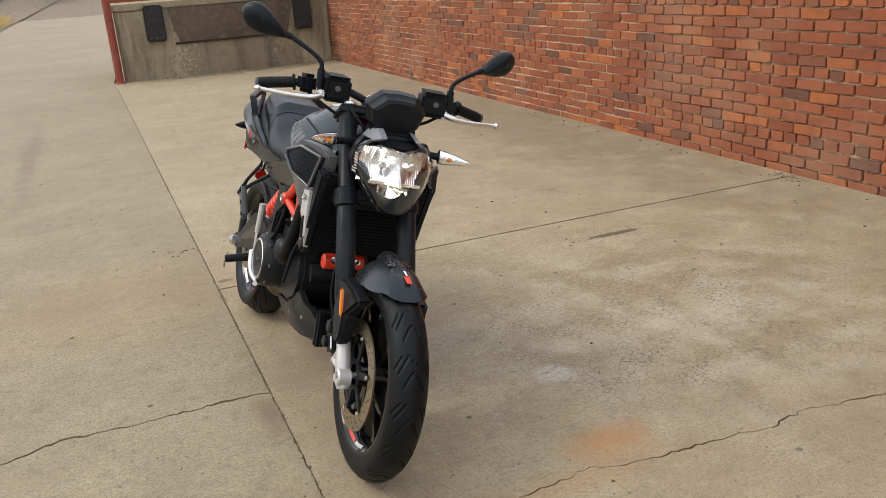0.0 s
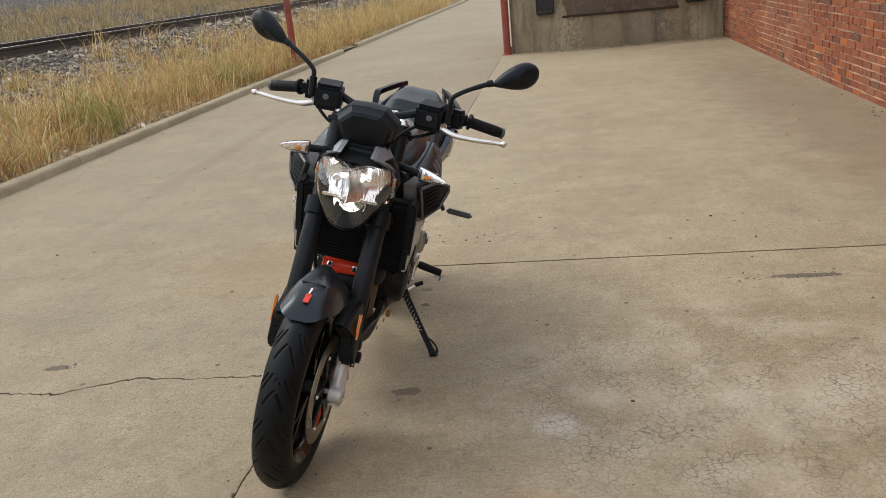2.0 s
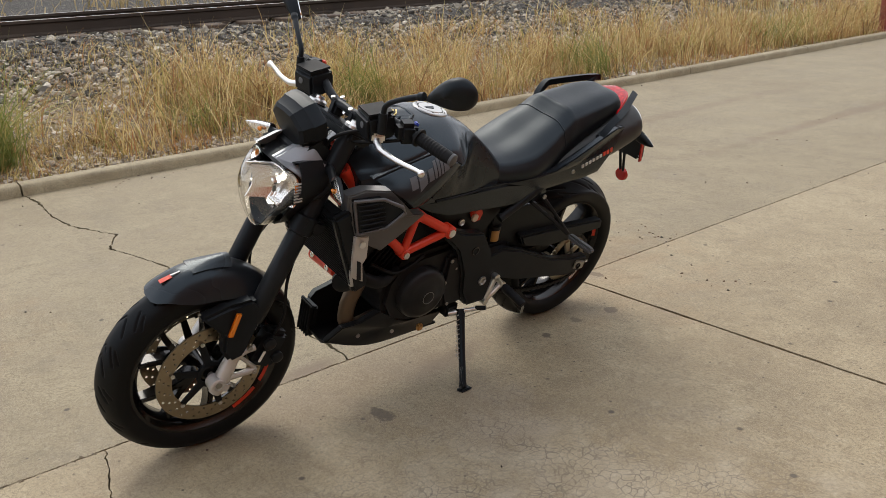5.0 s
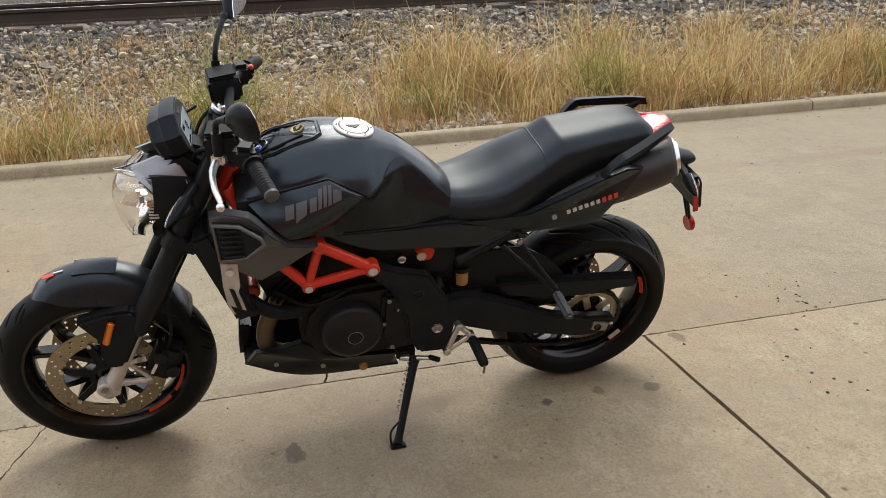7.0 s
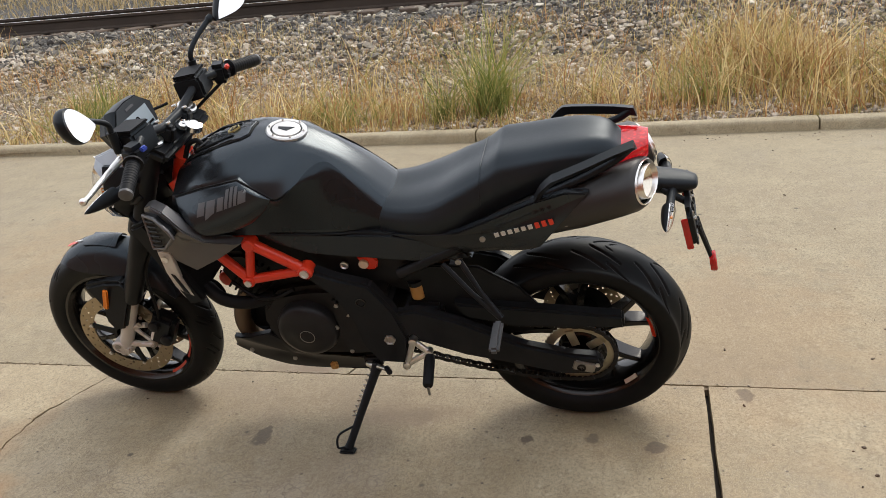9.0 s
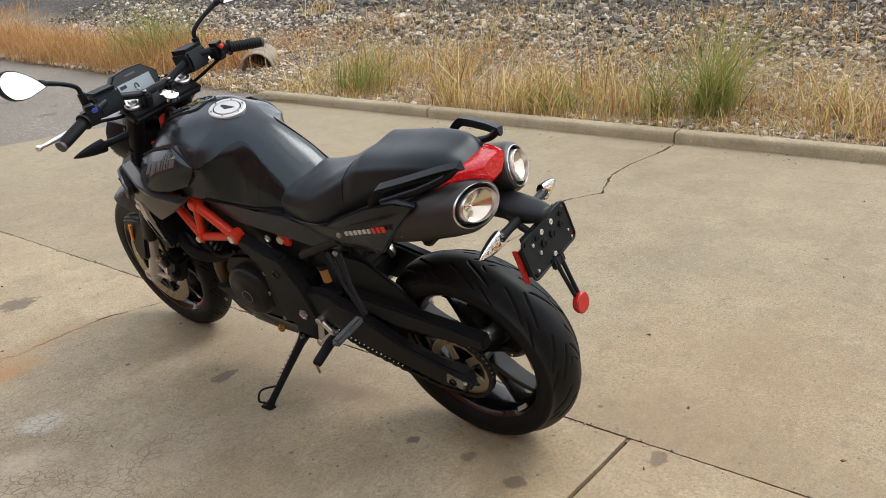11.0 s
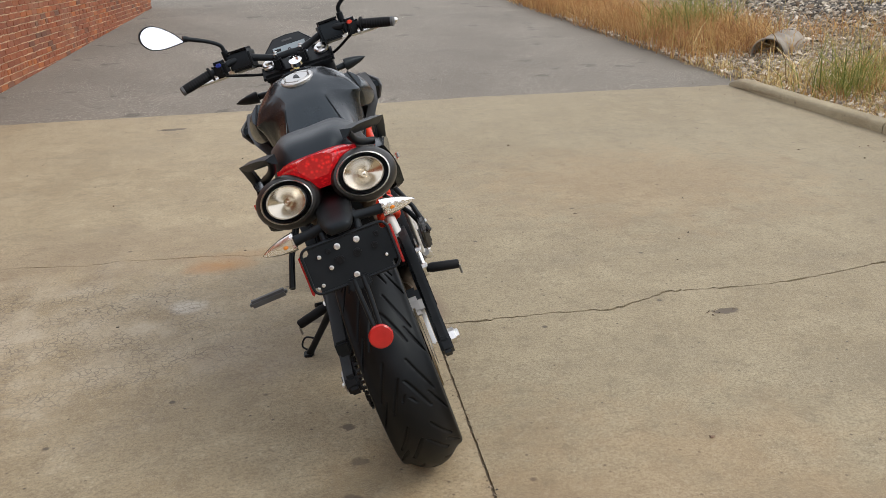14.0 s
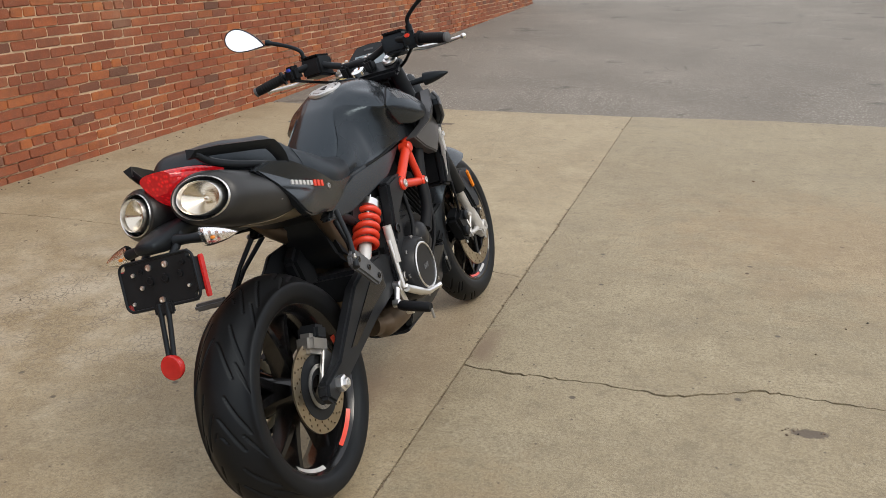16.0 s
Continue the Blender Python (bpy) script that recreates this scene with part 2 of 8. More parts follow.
def brick_material():
    k = Net("old_red_brick")
    rnd = k.n("ShaderNodeObjectInfo").outputs["Random"]
    isl = k.n("ShaderNodeNewGeometry").outputs["Random Per Island"]
    r = k.math("FRACT", k.math("ADD", k.math("MULTIPLY", rnd, 7.31), isl), 0)
    ramp = k.n("ShaderNodeValToRGB")
    el = ramp.color_ramp.elements
    cols = ((0.0, (0.215, 0.056, 0.022)), (0.2, (0.29, 0.076, 0.026)), (0.38, (0.245, 0.068, 0.027)), (0.52, (0.33, 0.092, 0.030)), (0.68, (0.27, 0.088, 0.040)),
            (0.82, (0.44, 0.128, 0.028)), (0.93, (0.20, 0.066, 0.034)), (0.985, (0.125, 0.056, 0.034)))
    while len(el) < len(cols):
        el.new(0.5)
    for e, (a, col) in zip(el, cols):
        e.position, e.color = a, (*col, 1)
    k.l(r, ramp.inputs[0])
    p = k.place()
    fine, mid = k.noise(p, 140, 4, 0.7), k.noise(p, 17, 5, 0.65)
    c = k.mix(k.ramp(mid, 0.35, 0.7, 0, 0.5), ramp.outputs[0], (0.135, 0.050, 0.030))
    c = k.mix(k.ramp(fine, 0.55, 0.8, 0, 0.45), c, (0.52, 0.28, 0.165))
    c = k.mix(k.ramp(k.noise(p, 1.3, 4), 0.52, 0.75, 0, 0.4), c, (0.32, 0.212, 0.138))
    c = k.mix(k.ramp(k.noise(k.scaled(p, (1.0, 0.35, 1.6)), 1.1, 5, 0.65), 0.50, 0.72, 0, 0.40), c, (0.10, 0.050, 0.034))
    k.bump(k.math("ADD", fine, mid), 0.5, 0.004)
    return k.done(c, 0.88, 0)


M_ASPHALT = asphalt_material()
M_BRICK = brick_material()
M_SOIL_DRY = surface("dry_joint_dirt", (0.17, 0.128, 0.084), 0.95, 0, 0.4, 60, 0.4)
M_MORTAR = surface("lime_mortar", (0.47, 0.335, 0.220), 0.95, 0, 0.35, 30, 0.4)
M_DIRT = surface("dry_dirt", (0.17, 0.13, 0.085), 0.95, 0, 0.45, 9, 0.5)
# near-black soil of the joints, also the painted shade inside the culvert
M_SOIL_SHADE = surface("joint_soil_and_pipe_shade", (0.020, 0.015, 0.011), 0.98, 0, 0.4, 30, 0.5)
M_POST = surface("red_brown_paint", (0.235, 0.042, 0.026), 0.6, 0, 0.35, 12, 0.25, 0.25)
M_STEELDARK = surface("weathered_steel_plate", (0.11, 0.085, 0.065), 0.75, 0.3, 0.5, 6, 0.3, 0.4)
M_RUBBERDOCK = surface("black_dock_rubber", (0.012, 0.012, 0.013), 0.75, 0, 0.4, 25, 0.2, 0.1)
M_RAIL = surface("brown_rail_steel", (0.055, 0.040, 0.030), 0.8, 0.4, 0.4, 14, 0.3)
M_RAILTOP = surface("polished_rail_steel", (0.62, 0.60, 0.57), 0.25, 1.0, 0.15, 14, 0.02)
M_TIE = surface("old_timber", (0.085, 0.06, 0.042), 0.95, 0, 0.4, 14, 0.4)
M_PIPE = surface("grey_corrugated_steel", (0.30, 0.27, 0.23), 0.7, 0.4, 0.4, 12, 0.2, 0.5)
M_STONE = island_material("ballast_stone", ((0.34, (0.075, 0.070, 0.064)), (0.24, (0.170, 0.156, 0.136)), (0.18, (0.335, 0.30, 0.238)), (0.12, (0.465, 0.41, 0.318)), (0.07, (0.665, 0.61, 0.50)), (0.1, (0.25, 0.18, 0.12))), 0.9, 0.35)
M_PALE = island_material("pale_gravel", ((0.2, (0.26, 0.22, 0.175)), (0.28, (0.44, 0.37, 0.285)), (0.28, (0.58, 0.50, 0.40)), (0.16, (0.74, 0.67, 0.57)), (0.08, (0.15, 0.12, 0.09))), 0.92, 0.35)
M_STRAW = island_material("dry_grass", ((0.26, (0.59, 0.435, 0.175)), (0.24, (0.78, 0.63, 0.32)), (0.17, (0.42, 0.28, 0.115)), (0.13, (0.44, 0.215, 0.09)), (0.10, (0.36, 0.33, 0.10)), (0.10, (0.20, 0.125, 0.055))), 0.8, 0.08, 20, 0.25)
M_DULL = island_material("dull_far_weeds", ((0.4, (0.38, 0.28, 0.14)), (0.35, (0.47, 0.36, 0.19)), (0.25, (0.24, 0.19, 0.095))), 0.85, 0.1, 20, 0.3)
M_GREEN = island_material("green_grass", ((0.3, (0.20, 0.24, 0.05)), (0.3, (0.30, 0.30, 0.08)), (0.22, (0.45, 0.38, 0.13)), (0.18, (0.14, 0.18, 0.04))), 0.7, 0.08, 20, 0.28)
M_RUSSET = island_material("russet_grass", ((0.30, (0.48, 0.25, 0.10)), (0.40, (0.62, 0.41, 0.17)), (0.3, (0.36, 0.19, 0.08))), 0.85, 0.1, 20, 0.28)


def bank_material():
    k = Net("gravelly_earth")
    p = k.place()
    cell = k.n("ShaderNodeTexVoronoi", Scale=38.0)
    k.l(p, cell.inputs["Vector"])
    sep = k.n("ShaderNodeSeparateColor")
    k.l(cell.outputs["Color"], sep.inputs[0])
    c = k.mix(sep.outputs[0], (0.20, 0.165, 0.12), (0.60, 0.52, 0.41))
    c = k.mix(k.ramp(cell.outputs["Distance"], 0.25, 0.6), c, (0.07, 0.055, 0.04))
    c = k.mix(k.ramp(k.noise(p, 0.8, 5), 0.4, 0.65, 0, 0.6), c, (0.36, 0.255, 0.13))
    bed_ = k.n("ShaderNodeSeparateXYZ")
    k.l(p, bed_.inputs[0])
    shoulder = k.ramp(k.math("ADD", bed_.outputs[0], k.math("MULTIPLY", k.noise(p, 1.4, 4), 1.4)), -4.1, -4.9)
    grey = k.mix(sep.outputs[1], (0.045, 0.042, 0.038), (0.30, 0.275, 0.235))
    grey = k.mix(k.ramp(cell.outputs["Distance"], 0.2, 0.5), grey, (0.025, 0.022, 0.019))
    c = k.mix(shoulder, c, grey)
    k.bump(cell.outputs["Distance"], 0.9, 0.02)
    return k.done(c, 0.95, 0)


M_BANK = bank_material()
M_GRIT = island_material("dark_joint_grit", ((0.35, (0.16, 0.125, 0.085)), (0.3, (0.22, 0.175, 0.12)), (0.3, (0.32, 0.26, 0.185)), (0.05, (0.09, 0.07, 0.05))), 0.95, 0.3)
M_LEAF = island_material("dead_leaf", ((0.5, (0.10, 0.068, 0.045)), (0.3, (0.17, 0.11, 0.07)), (0.2, (0.05, 0.042, 0.034))), 0.9, 0.2, 30)

# ---- helpers for meshes ----
def mesh_ob(name, verts, faces, material, parent=None, smooth=False):
    me = bpy.data.meshes.new(name)
    me.from_pydata([tuple(v) for v in verts], [], faces)
    me.materials.append(material)
    if smooth:
        me.polygons.foreach_set("use_smooth", [True] * len(me.polygons))
    me.update()
    ob = new(name, me)
    if parent is not None:
        ob.parent = parent
    return ob


def part(name, bm, material, parent=None, label="", smooth=None):
    """Link a bmesh as one mesh object. smooth: the angle in degrees up to which edges are shaded smooth."""
    bmesh.ops.recalc_face_normals(bm, faces=bm.faces)
    me = bpy.data.meshes.new(name)
    bm.to_mesh(me)
    bm.free()
    me.materials.append(material)
    if smooth:
        me.polygons.foreach_set("use_smooth", [True] * len(me.polygons))
        me.set_sharp_from_angle(angle=radians(smooth))
    ob = new(name, me)
    if parent is not None:
        ob.parent = parent
    if label:
        tagged(ob, label)
    return ob


def add_box(bm, lo, hi, bevel=0.0, seg=2):
    m = Matrix.LocRotScale(((lo[0] + hi[0]) / 2, (lo[1] + hi[1]) / 2, (lo[2] + hi[2]) / 2), None, (hi[0] - lo[0], hi[1] - lo[1], hi[2] - lo[2]))
    vs = bmesh.ops.create_cube(bm, size=1, matrix=m)["verts"]
    if bevel:
        es = list({e for v in vs for e in v.link_edges})
        bmesh.ops.bevel(bm, geom=es, offset=bevel, segments=seg, affect="EDGES")
    return bm


def box(lo, hi, bevel=0.0, seg=2):
    return add_box(bmesh.new(), lo, hi, bevel, seg)


def jagged(points, step, amount, seed):
    """A line through the points, broken into short crooked steps."""
    rng = random.Random(seed)
    out = [points[0]]
    for (x0, y0), (x1, y1) in zip(points, points[1:]):
        d = math.hypot(x1 - x0, y1 - y0)
        k = max(1, int(d / step))
        for i in range(1, k + 1):
            f = i / k
            j = amount if i < k else amount * 0.3
            out.append((x0 + (x1 - x0) * f + rng.uniform(-j, j), y0 + (y1 - y0) * f + rng.uniform(-j, j)))
    return out


def slab(name, outline, top, depth, material, parent, bevel=0.0):
    bm = bmesh.new()
    vs = [bm.verts.new((x, y, top)) for x, y in outline]
    f = bm.faces.new(vs)
    if f.normal.z < 0:
        f.normal_flip()
    low = bmesh.ops.extrude_face_region(bm, geom=[f])
    bmesh.ops.translate(bm, verts=[g for g in low["geom"] if isinstance(g, bmesh.types.BMVert)], vec=(0, 0, -depth))
    ob = part(name, bm, material, parent)
    return ob


WALL_X, EDGE_Y, DOCK_Y = 4.10, -1.55, 14.85

# ---- ground, slabs, asphalt ----
def ground_height(x, y):
    """The railway bank: level by the kerb, rising to the ballast shoulder, falling behind the track."""
    pts = ((-400, 16.0), (-80, 6.0), (-40, 3.0), (-20, 1.35), (-14, 0.80), (-10.3, 0.66), (-6.5, 0.68), (-5.4, 0.44), (-4.3, 0.14), (-3.4, 0.05), (-2.9, 0.03))
    for (x0, z0), (x1, z1) in zip(pts, pts[1:]):
        if x0 <= x <= x1:
            z = z0 + (z1 - z0) * (x - x0) / (x1 - x0)
            break
    else:
        z = 16.0 if x < -400 else 0.0
    z += max(0.0, y - 60) * 0.08 * min(1.0, max(0.0, (-3.0 - x) / 6))
    return z + 0.05 * noise.noise((x * 0.6, y * 0.35, 3.1)) * min(1, max(0, (-3.0 - x)))


ground = mesh_ob("ground", [(-900, -900, -0.06), (900, -900, -0.06), (900, 900, -0.06), (-900, 900, -0.06)], [(0, 1, 2, 3)], M_DIRT)
tagged(ground, "flat dry brown earth reaching to the horizon", "ground", kind="structure")

bed = slab("joint_bed", [(-2.95, -1.7), (4.2, -1.7), (4.2, 15.2), (0.9, 15.2), (0.9, 60), (-2.95, 60)], -0.03, 0.03, M_SOIL_SHADE, None)
tagged(bed, "dark soil lying in the joints under the slabs", "soil", kind="structure")

filler = slab("joint_filler", [(0.570, -1.45), (0.596, -1.45), (0.596, 15.1), (0.570, 15.1)], -0.007, 0.02, M_SOIL_DRY, None)
tagged(filler, "dry brown dirt packed into the long joint", "soil", kind="structure")

pavement = new("pavement")
tagged(pavement, "worn tan concrete yard of large cracked slabs", "pavement", kind="structure")
crack_left = [(0.580, 3.325), (0.43, 3.345), (0.19, 3.33), (-0.10, 3.35), (-0.36, 3.235), (-0.78, 3.255), (-0.95, 3.23), (-1.37, 3.14), (-1.58, 3.25), (-1.95, 3.12), (-2.21, 3.10), (-2.69, 3.13), (-2.98, 3.10)]
crack_right = [(0.586, 2.46), (0.67, 2.44), (0.95, 2.36), (1.19, 2.385), (1.29, 2.40), (1.39, 2.36), (1.56, 2.35), (1.75, 2.34), (1.86, 2.32), (2.03, 2.35), (2.31, 2.30), (2.48, 2.31), (3.2, 2.27), (4.10, 2.29)]
cl = jagged(crack_left, 0.020, 0.0075, 5)
cr = jagged(crack_right, 0.020, 0.0075, 6)
GAP = 0.0042


def ragged_side(x, y0, y1, seed, amount=0.0032):
    return jagged([(x, y0), (x, y1)], 0.026, amount, seed)


def shifted(line, dy):
    return [(x, y + dy * (0.25 + 1.6 * abs(noise.noise((x * 6.0, y * 3.0, 4.2))))) for x, y in line]


edge = jagged([(-3.04, EDGE_Y + 0.1), (-0.5, EDGE_Y - 0.06), (0.583, EDGE_Y), (4.1, EDGE_Y - 0.02)], 0.15, 0.012, 9)
left_edge = [p for p in edge if p[0] < 0.56]
right_edge = [p for p in edge if p[0] > 0.61]
slab("slab", left_edge + ragged_side(0.580, EDGE_Y, 3.325 - GAP, 11) + shifted(cl[1:], -GAP * 2.0), 0, 0.1, M_DRIVE, pavement)
slab("slab", shifted(cl, GAP * 2.0)[::-1] + ragged_side(0.580, 3.325 + GAP, 15.0, 12, 0.0018)[1:] + [(0.7, 17), (2.2, 60), (-3.0, 60), (-2.98, 16)], 0, 0.1, M_DRIVE, pavement)
slab("slab", [(0.586, EDGE_Y)] + right_edge + shifted(cr, -GAP)[::-1] + ragged_side(0.586, 2.46 - GAP, EDGE_Y, 13)[1:-1], 0, 0.1, M_SLAB, pavement)
slab("slab", shifted(cr, GAP) + jagged([(4.1, 4.484), (0.586, 4.484)], 0.06, 0.002, 14) + ragged_side(0.586, 4.484, 2.46 + GAP, 15, 0.0022)[1:-1], 0, 0.1, M_SLAB, pavement)
slab("slab", jagged([(0.586, 4.4975), (4.1, 4.4975)], 0.06, 0.002, 16) + [(4.1, 15.0)] + ragged_side(0.586, 15.0, 4.4975, 17, 0.0018)[:-1], 0, 0.1, M_SLAB, pavement)


def road_height(y):
    return 0.0 if y > -1.5 else min(0.35, (-1.5 - y) * 0.030) - 0.006


def build_asphalt():
    xs = [-3.2, -2.2, -1, 0, 1, 2, 3, 4.12]
    ys = [EDGE_Y - 0.02 - 0.6 * i for i in range(21)]
    verts, faces = [], []
    for j, y in enumerate(ys):
        for x in xs:
            jit = 0.1 * noise.noise((y * 1.3, 2, 0)) if x == xs[0] else 0
            if j == 0:
                y_ = min(edge, key=lambda p: abs(p[0] - x))[1] - 0.014
            else:
                y_ = y
            verts.append((x + jit, y_, road_height(y_) - 0.002))
    w = len(xs)
    for j in range(len(ys) - 1):
        for i in range(w - 1):
            a = j * w + i
            faces.append((a, a + w, a + w + 1, a + 1))
    ob = mesh_ob("asphalt", verts, faces, M_ASPHALT)
    tagged(ob, "worn grey asphalt drive with fine cracks", "asphalt", kind="structure")
    z = road_height(-13.6) - 0.002
    far = mesh_ob("road", [(-3.4, -13.54, z), (-6.5, -30, z), (70, -30, z), (70, -13.54, z)], [(0, 1, 2, 3)], M_ASPHALT)
    tagged(far, "grey asphalt road beyond the end of the wall", "road", kind="structure")
    strip = mesh_ob("kerb_strip", [(-8, -30.02, z), (-8, -31.6, z + 0.02), (70, -31.6, z + 0.02), (70, -30.02, z)], [(0, 1, 2, 3)], M_KERB)
    tagged(strip, "pale concrete strip along the far road", "pavement", kind="structure")
    far2 = mesh_ob("road", [(-20, -31.62, z), (-20, -60, z), (90, -60, z), (90, -31.62, z)], [(0, 1, 2, 3)], M_ASPHALT)
    tagged(far2, "grey asphalt road in the distance", "road", kind="structure")


build_asphalt()


# ---- brick wall ----
def build_wall():
    wall = new("wall_east")
    tagged(wall, "long old red brick wall with pale lime mortar", "brick wall", kind="structure")
    core = box((WALL_X + 0.034, -13.2, -0.2), (WALL_X + 0.32, 18.3, 2.7))
    part("core", core, M_MORTAR, wall, "solid wall behind the facing bricks")
    # mortar bed: nearly flush in some stretches, washed out deep in others
    ys, zs = np.arange(-13.2, 18.25, 0.03), np.arange(-0.05, 2.33, 0.017)
    verts = []
    for y in ys:
        for z in zs:
            worn = 0.05 + 0.8 * noise.noise((y * 0.33, z * 0.9, 5.0)) + 0.7 * noise.noise((y * 2.1, z * 3.1, 8.0))
            worn += 0.75 * min(1.0, max(0.0, (7.2 - y) / 1.6)) * min(1.0, max(0.0, (y - 1.0) / 1.6))
            rough = 0.003 * noise.noise((y * 19, z * 23, 2.0)) + 0.002 * noise.noise((y * 60, z * 70, 4.0))
            verts.append((WALL_X + 0.0060 + 0.008 * noise.noise((y * 0.4, z, 1)) + 0.013 * min(1.0, max(0.0, worn)) + rough, y, z))
    m_ = len(zs)
    faces = [(i * m_ + j, i * m_ + j + 1, (i + 1) * m_ + j + 1, (i + 1) * m_ + j) for i in range(len(ys) - 1) for j in range(m_ - 1)]
    tagged(mesh_ob("mortar", verts, faces, M_MORTAR, wall, True), "pale crumbling lime mortar")
    back = box((WALL_X + 0.32, -13.2, -0.2), (14, -12.9, 2.7))
    tagged(part("wall_return", back, M_BRICK), "brick end wall of the building", "brick wall", kind="structure")
    rng = random.Random(4)
    course, length, head, mortar = 0.0677, 0.205, 0.098, 0.0100
    variants = {}

    def brick_data(kind, i):
        key = (kind, i)
        if key not in variants:
            w = (length if kind == "s" else head) / 2
            h = (course - mortar) / 2
            j = lambda a: rng.uniform(-a, a)
            # an uneven outline with worn corners: worn face, full edge, then the sides running into the mortar
            cut = lambda: rng.choice((0.005, 0.007, 0.009, 0.014))
            rim = []
            for sy, sz in ((-1, -1), (1, -1), (1, 1), (-1, 1)):
                ky, kz = cut(), cut() * 0.8
                two = [(sy * (w - ky), sz * h), (sy * w, sz * (h - kz))]
                rim += two if sy * sz < 0 else two[::-1]
            rim = [(y + j(.0025), z + j(.002)) for y, z in rim]
            d = rng.uniform(-0.003, 0.001)
            shrink = [(y * (1 - 0.0030 / w), z * (1 - 0.0028 / h)) for y, z in rim]
            verts = [(d + j(.0025), y + j(.001), z + j(.001)) for y, z in shrink] + [(0.0035 + j(.001), y, z) for y, z in rim] + [(0.04, y, z) for y, z in rim]
            n_ = len(rim)
            faces = [tuple(range(n_))[::-1]]
            for o in (0, n_):
                for a in range(n_):
                    b = (a + 1) % n_
                    faces.append((o + a, o + b, o + n_ + b, o + n_ + a))
            me = bpy.data.meshes.new("brick")
            me.from_pydata(verts, [], faces)
            me.materials.append(M_BRICK)
            me.update()
            variants[key] = (me, verts, faces)
        return variants[key]

    all_v, all_f = [], []
    k = 0
    while k * course < 2.3:
        z = -0.02 + (k + 0.5) * course
        kind = "h" if k % 6 == 3 else "s"
        step = (length if kind == "s" else head) + mortar
        y = -13.2 + (0.0 if k % 2 else step / 2)
        while y < 18.2:
            yy = y + step / 2
            me, verts, faces = brick_data(kind, rng.randrange(24))
            dx, dz, tilt = rng.uniform(-0.004, 0.003), rng.uniform(-0.003, 0.003), rng.uniform(-0.016, 0.016)
            wave = 0.008 * noise.noise((yy * 0.4, z, 1))
            if 3.9 < yy < 6.1 and z < 1.25:
                ob = bpy.data.objects.new("brick", me)
                scene.collection.objects.link(ob)
                ob.parent = wall
                ob.matrix_basis = Matrix.LocRotScale((WALL_X + dx + wave, yy, z + dz), Euler((tilt, 0, 0)), None)
            else:
                o = len(all_v)
                ca, sa = math.cos(tilt), math.sin(tilt)
                all_v += [(WALL_X + dx + wave + a, yy + b * ca - c * sa, z + dz + b * sa + c * ca) for a, b, c in verts]
                all_f += [tuple(o + i for i in f) for f in faces]
            y += step
        k += 1
    rest = mesh_ob("brickwork", all_v, all_f, M_BRICK, wall)
    tagged(rest, "courses of old red bricks", kind="stuff")
    upper = box((WALL_X - 0.002, -13.2, 2.31), (WALL_X + 0.007, 18.2, 2.7))
    part("upper_wall", upper, M_BRICK, wall, "plain upper brickwork")


# ---- loading dock ----
def build_dock():
    dock = new("loading_dock")
    tagged(dock, "stained concrete loading dock with black rubber bumpers", "loading dock")
    bm = box((0.74, DOCK_Y, -0.02), (WALL_X - 0.004, 18.0, 1.06), 0.02)
    part("body", bm, M_DOCK, dock, "stained concrete body", 40)
    bm = box((0.72, DOCK_Y - 0.012, 1.06), (WALL_X - 0.004, 18.0, 1.16), 0.012)
    part("top_slab", bm, M_KERB, dock, "pale concrete top edge", 40)
    bm = bmesh.new()
    pts = [(1.52, DOCK_Y - 0.10, 1.05), (3.45, DOCK_Y - 0.10, 1.05), (3.36, DOCK_Y - 0.03, 0.535), (1.66, DOCK_Y - 0.03, 0.535)]
    f = bm.faces.new([bm.verts.new(p) for p in pts])
    ext = bmesh.ops.extrude_face_region(bm, geom=[f])
    bmesh.ops.translate(bm, verts=[g for g in ext["geom"] if isinstance(g, bmesh.types.BMVert)], vec=(0, 0.025, 0))
    part("lip_plate", bm, M_STEELDARK, dock, "rust-stained steel lip plate")
    bm = box((1.58, DOCK_Y - 0.03, 0.50), (3.40, DOCK_Y - 0.002, 0.535), 0.006)
    part("angle_iron", bm, M_RAIL, dock, "rusty edge iron")
    for x0, x1, z0 in ((1.17, 1.46, 0.575), (3.50, 3.78, 0.57)):
        bm = box((x0, DOCK_Y - 0.13, z0), (x1, DOCK_Y - 0.002, 1.12), 0.02)
        b = part("bumper", bm, M_RUBBERDOCK, dock, "black rubber bumper block", 40)
        for i in range(3):
            bm = bmesh.new()
            bmesh.ops.create_cone(bm, cap_ends=True, segments=10, radius1=0.012, radius2=0.010, depth=0.012, matrix=pose(x0 + 0.05 + 0.09 * i, DOCK_Y - 0.135, z0 + 0.06, 90))
            part("bolt", bm, M_STEELDARK, b)
    bm = box((0.74, 17.7, 1.16), (WALL_X - 0.004, 18.0, 3.3))
    tagged(part("wall_north", bm, M_BRICK), "brick wall behind the loading dock", "brick wall", kind="structure")


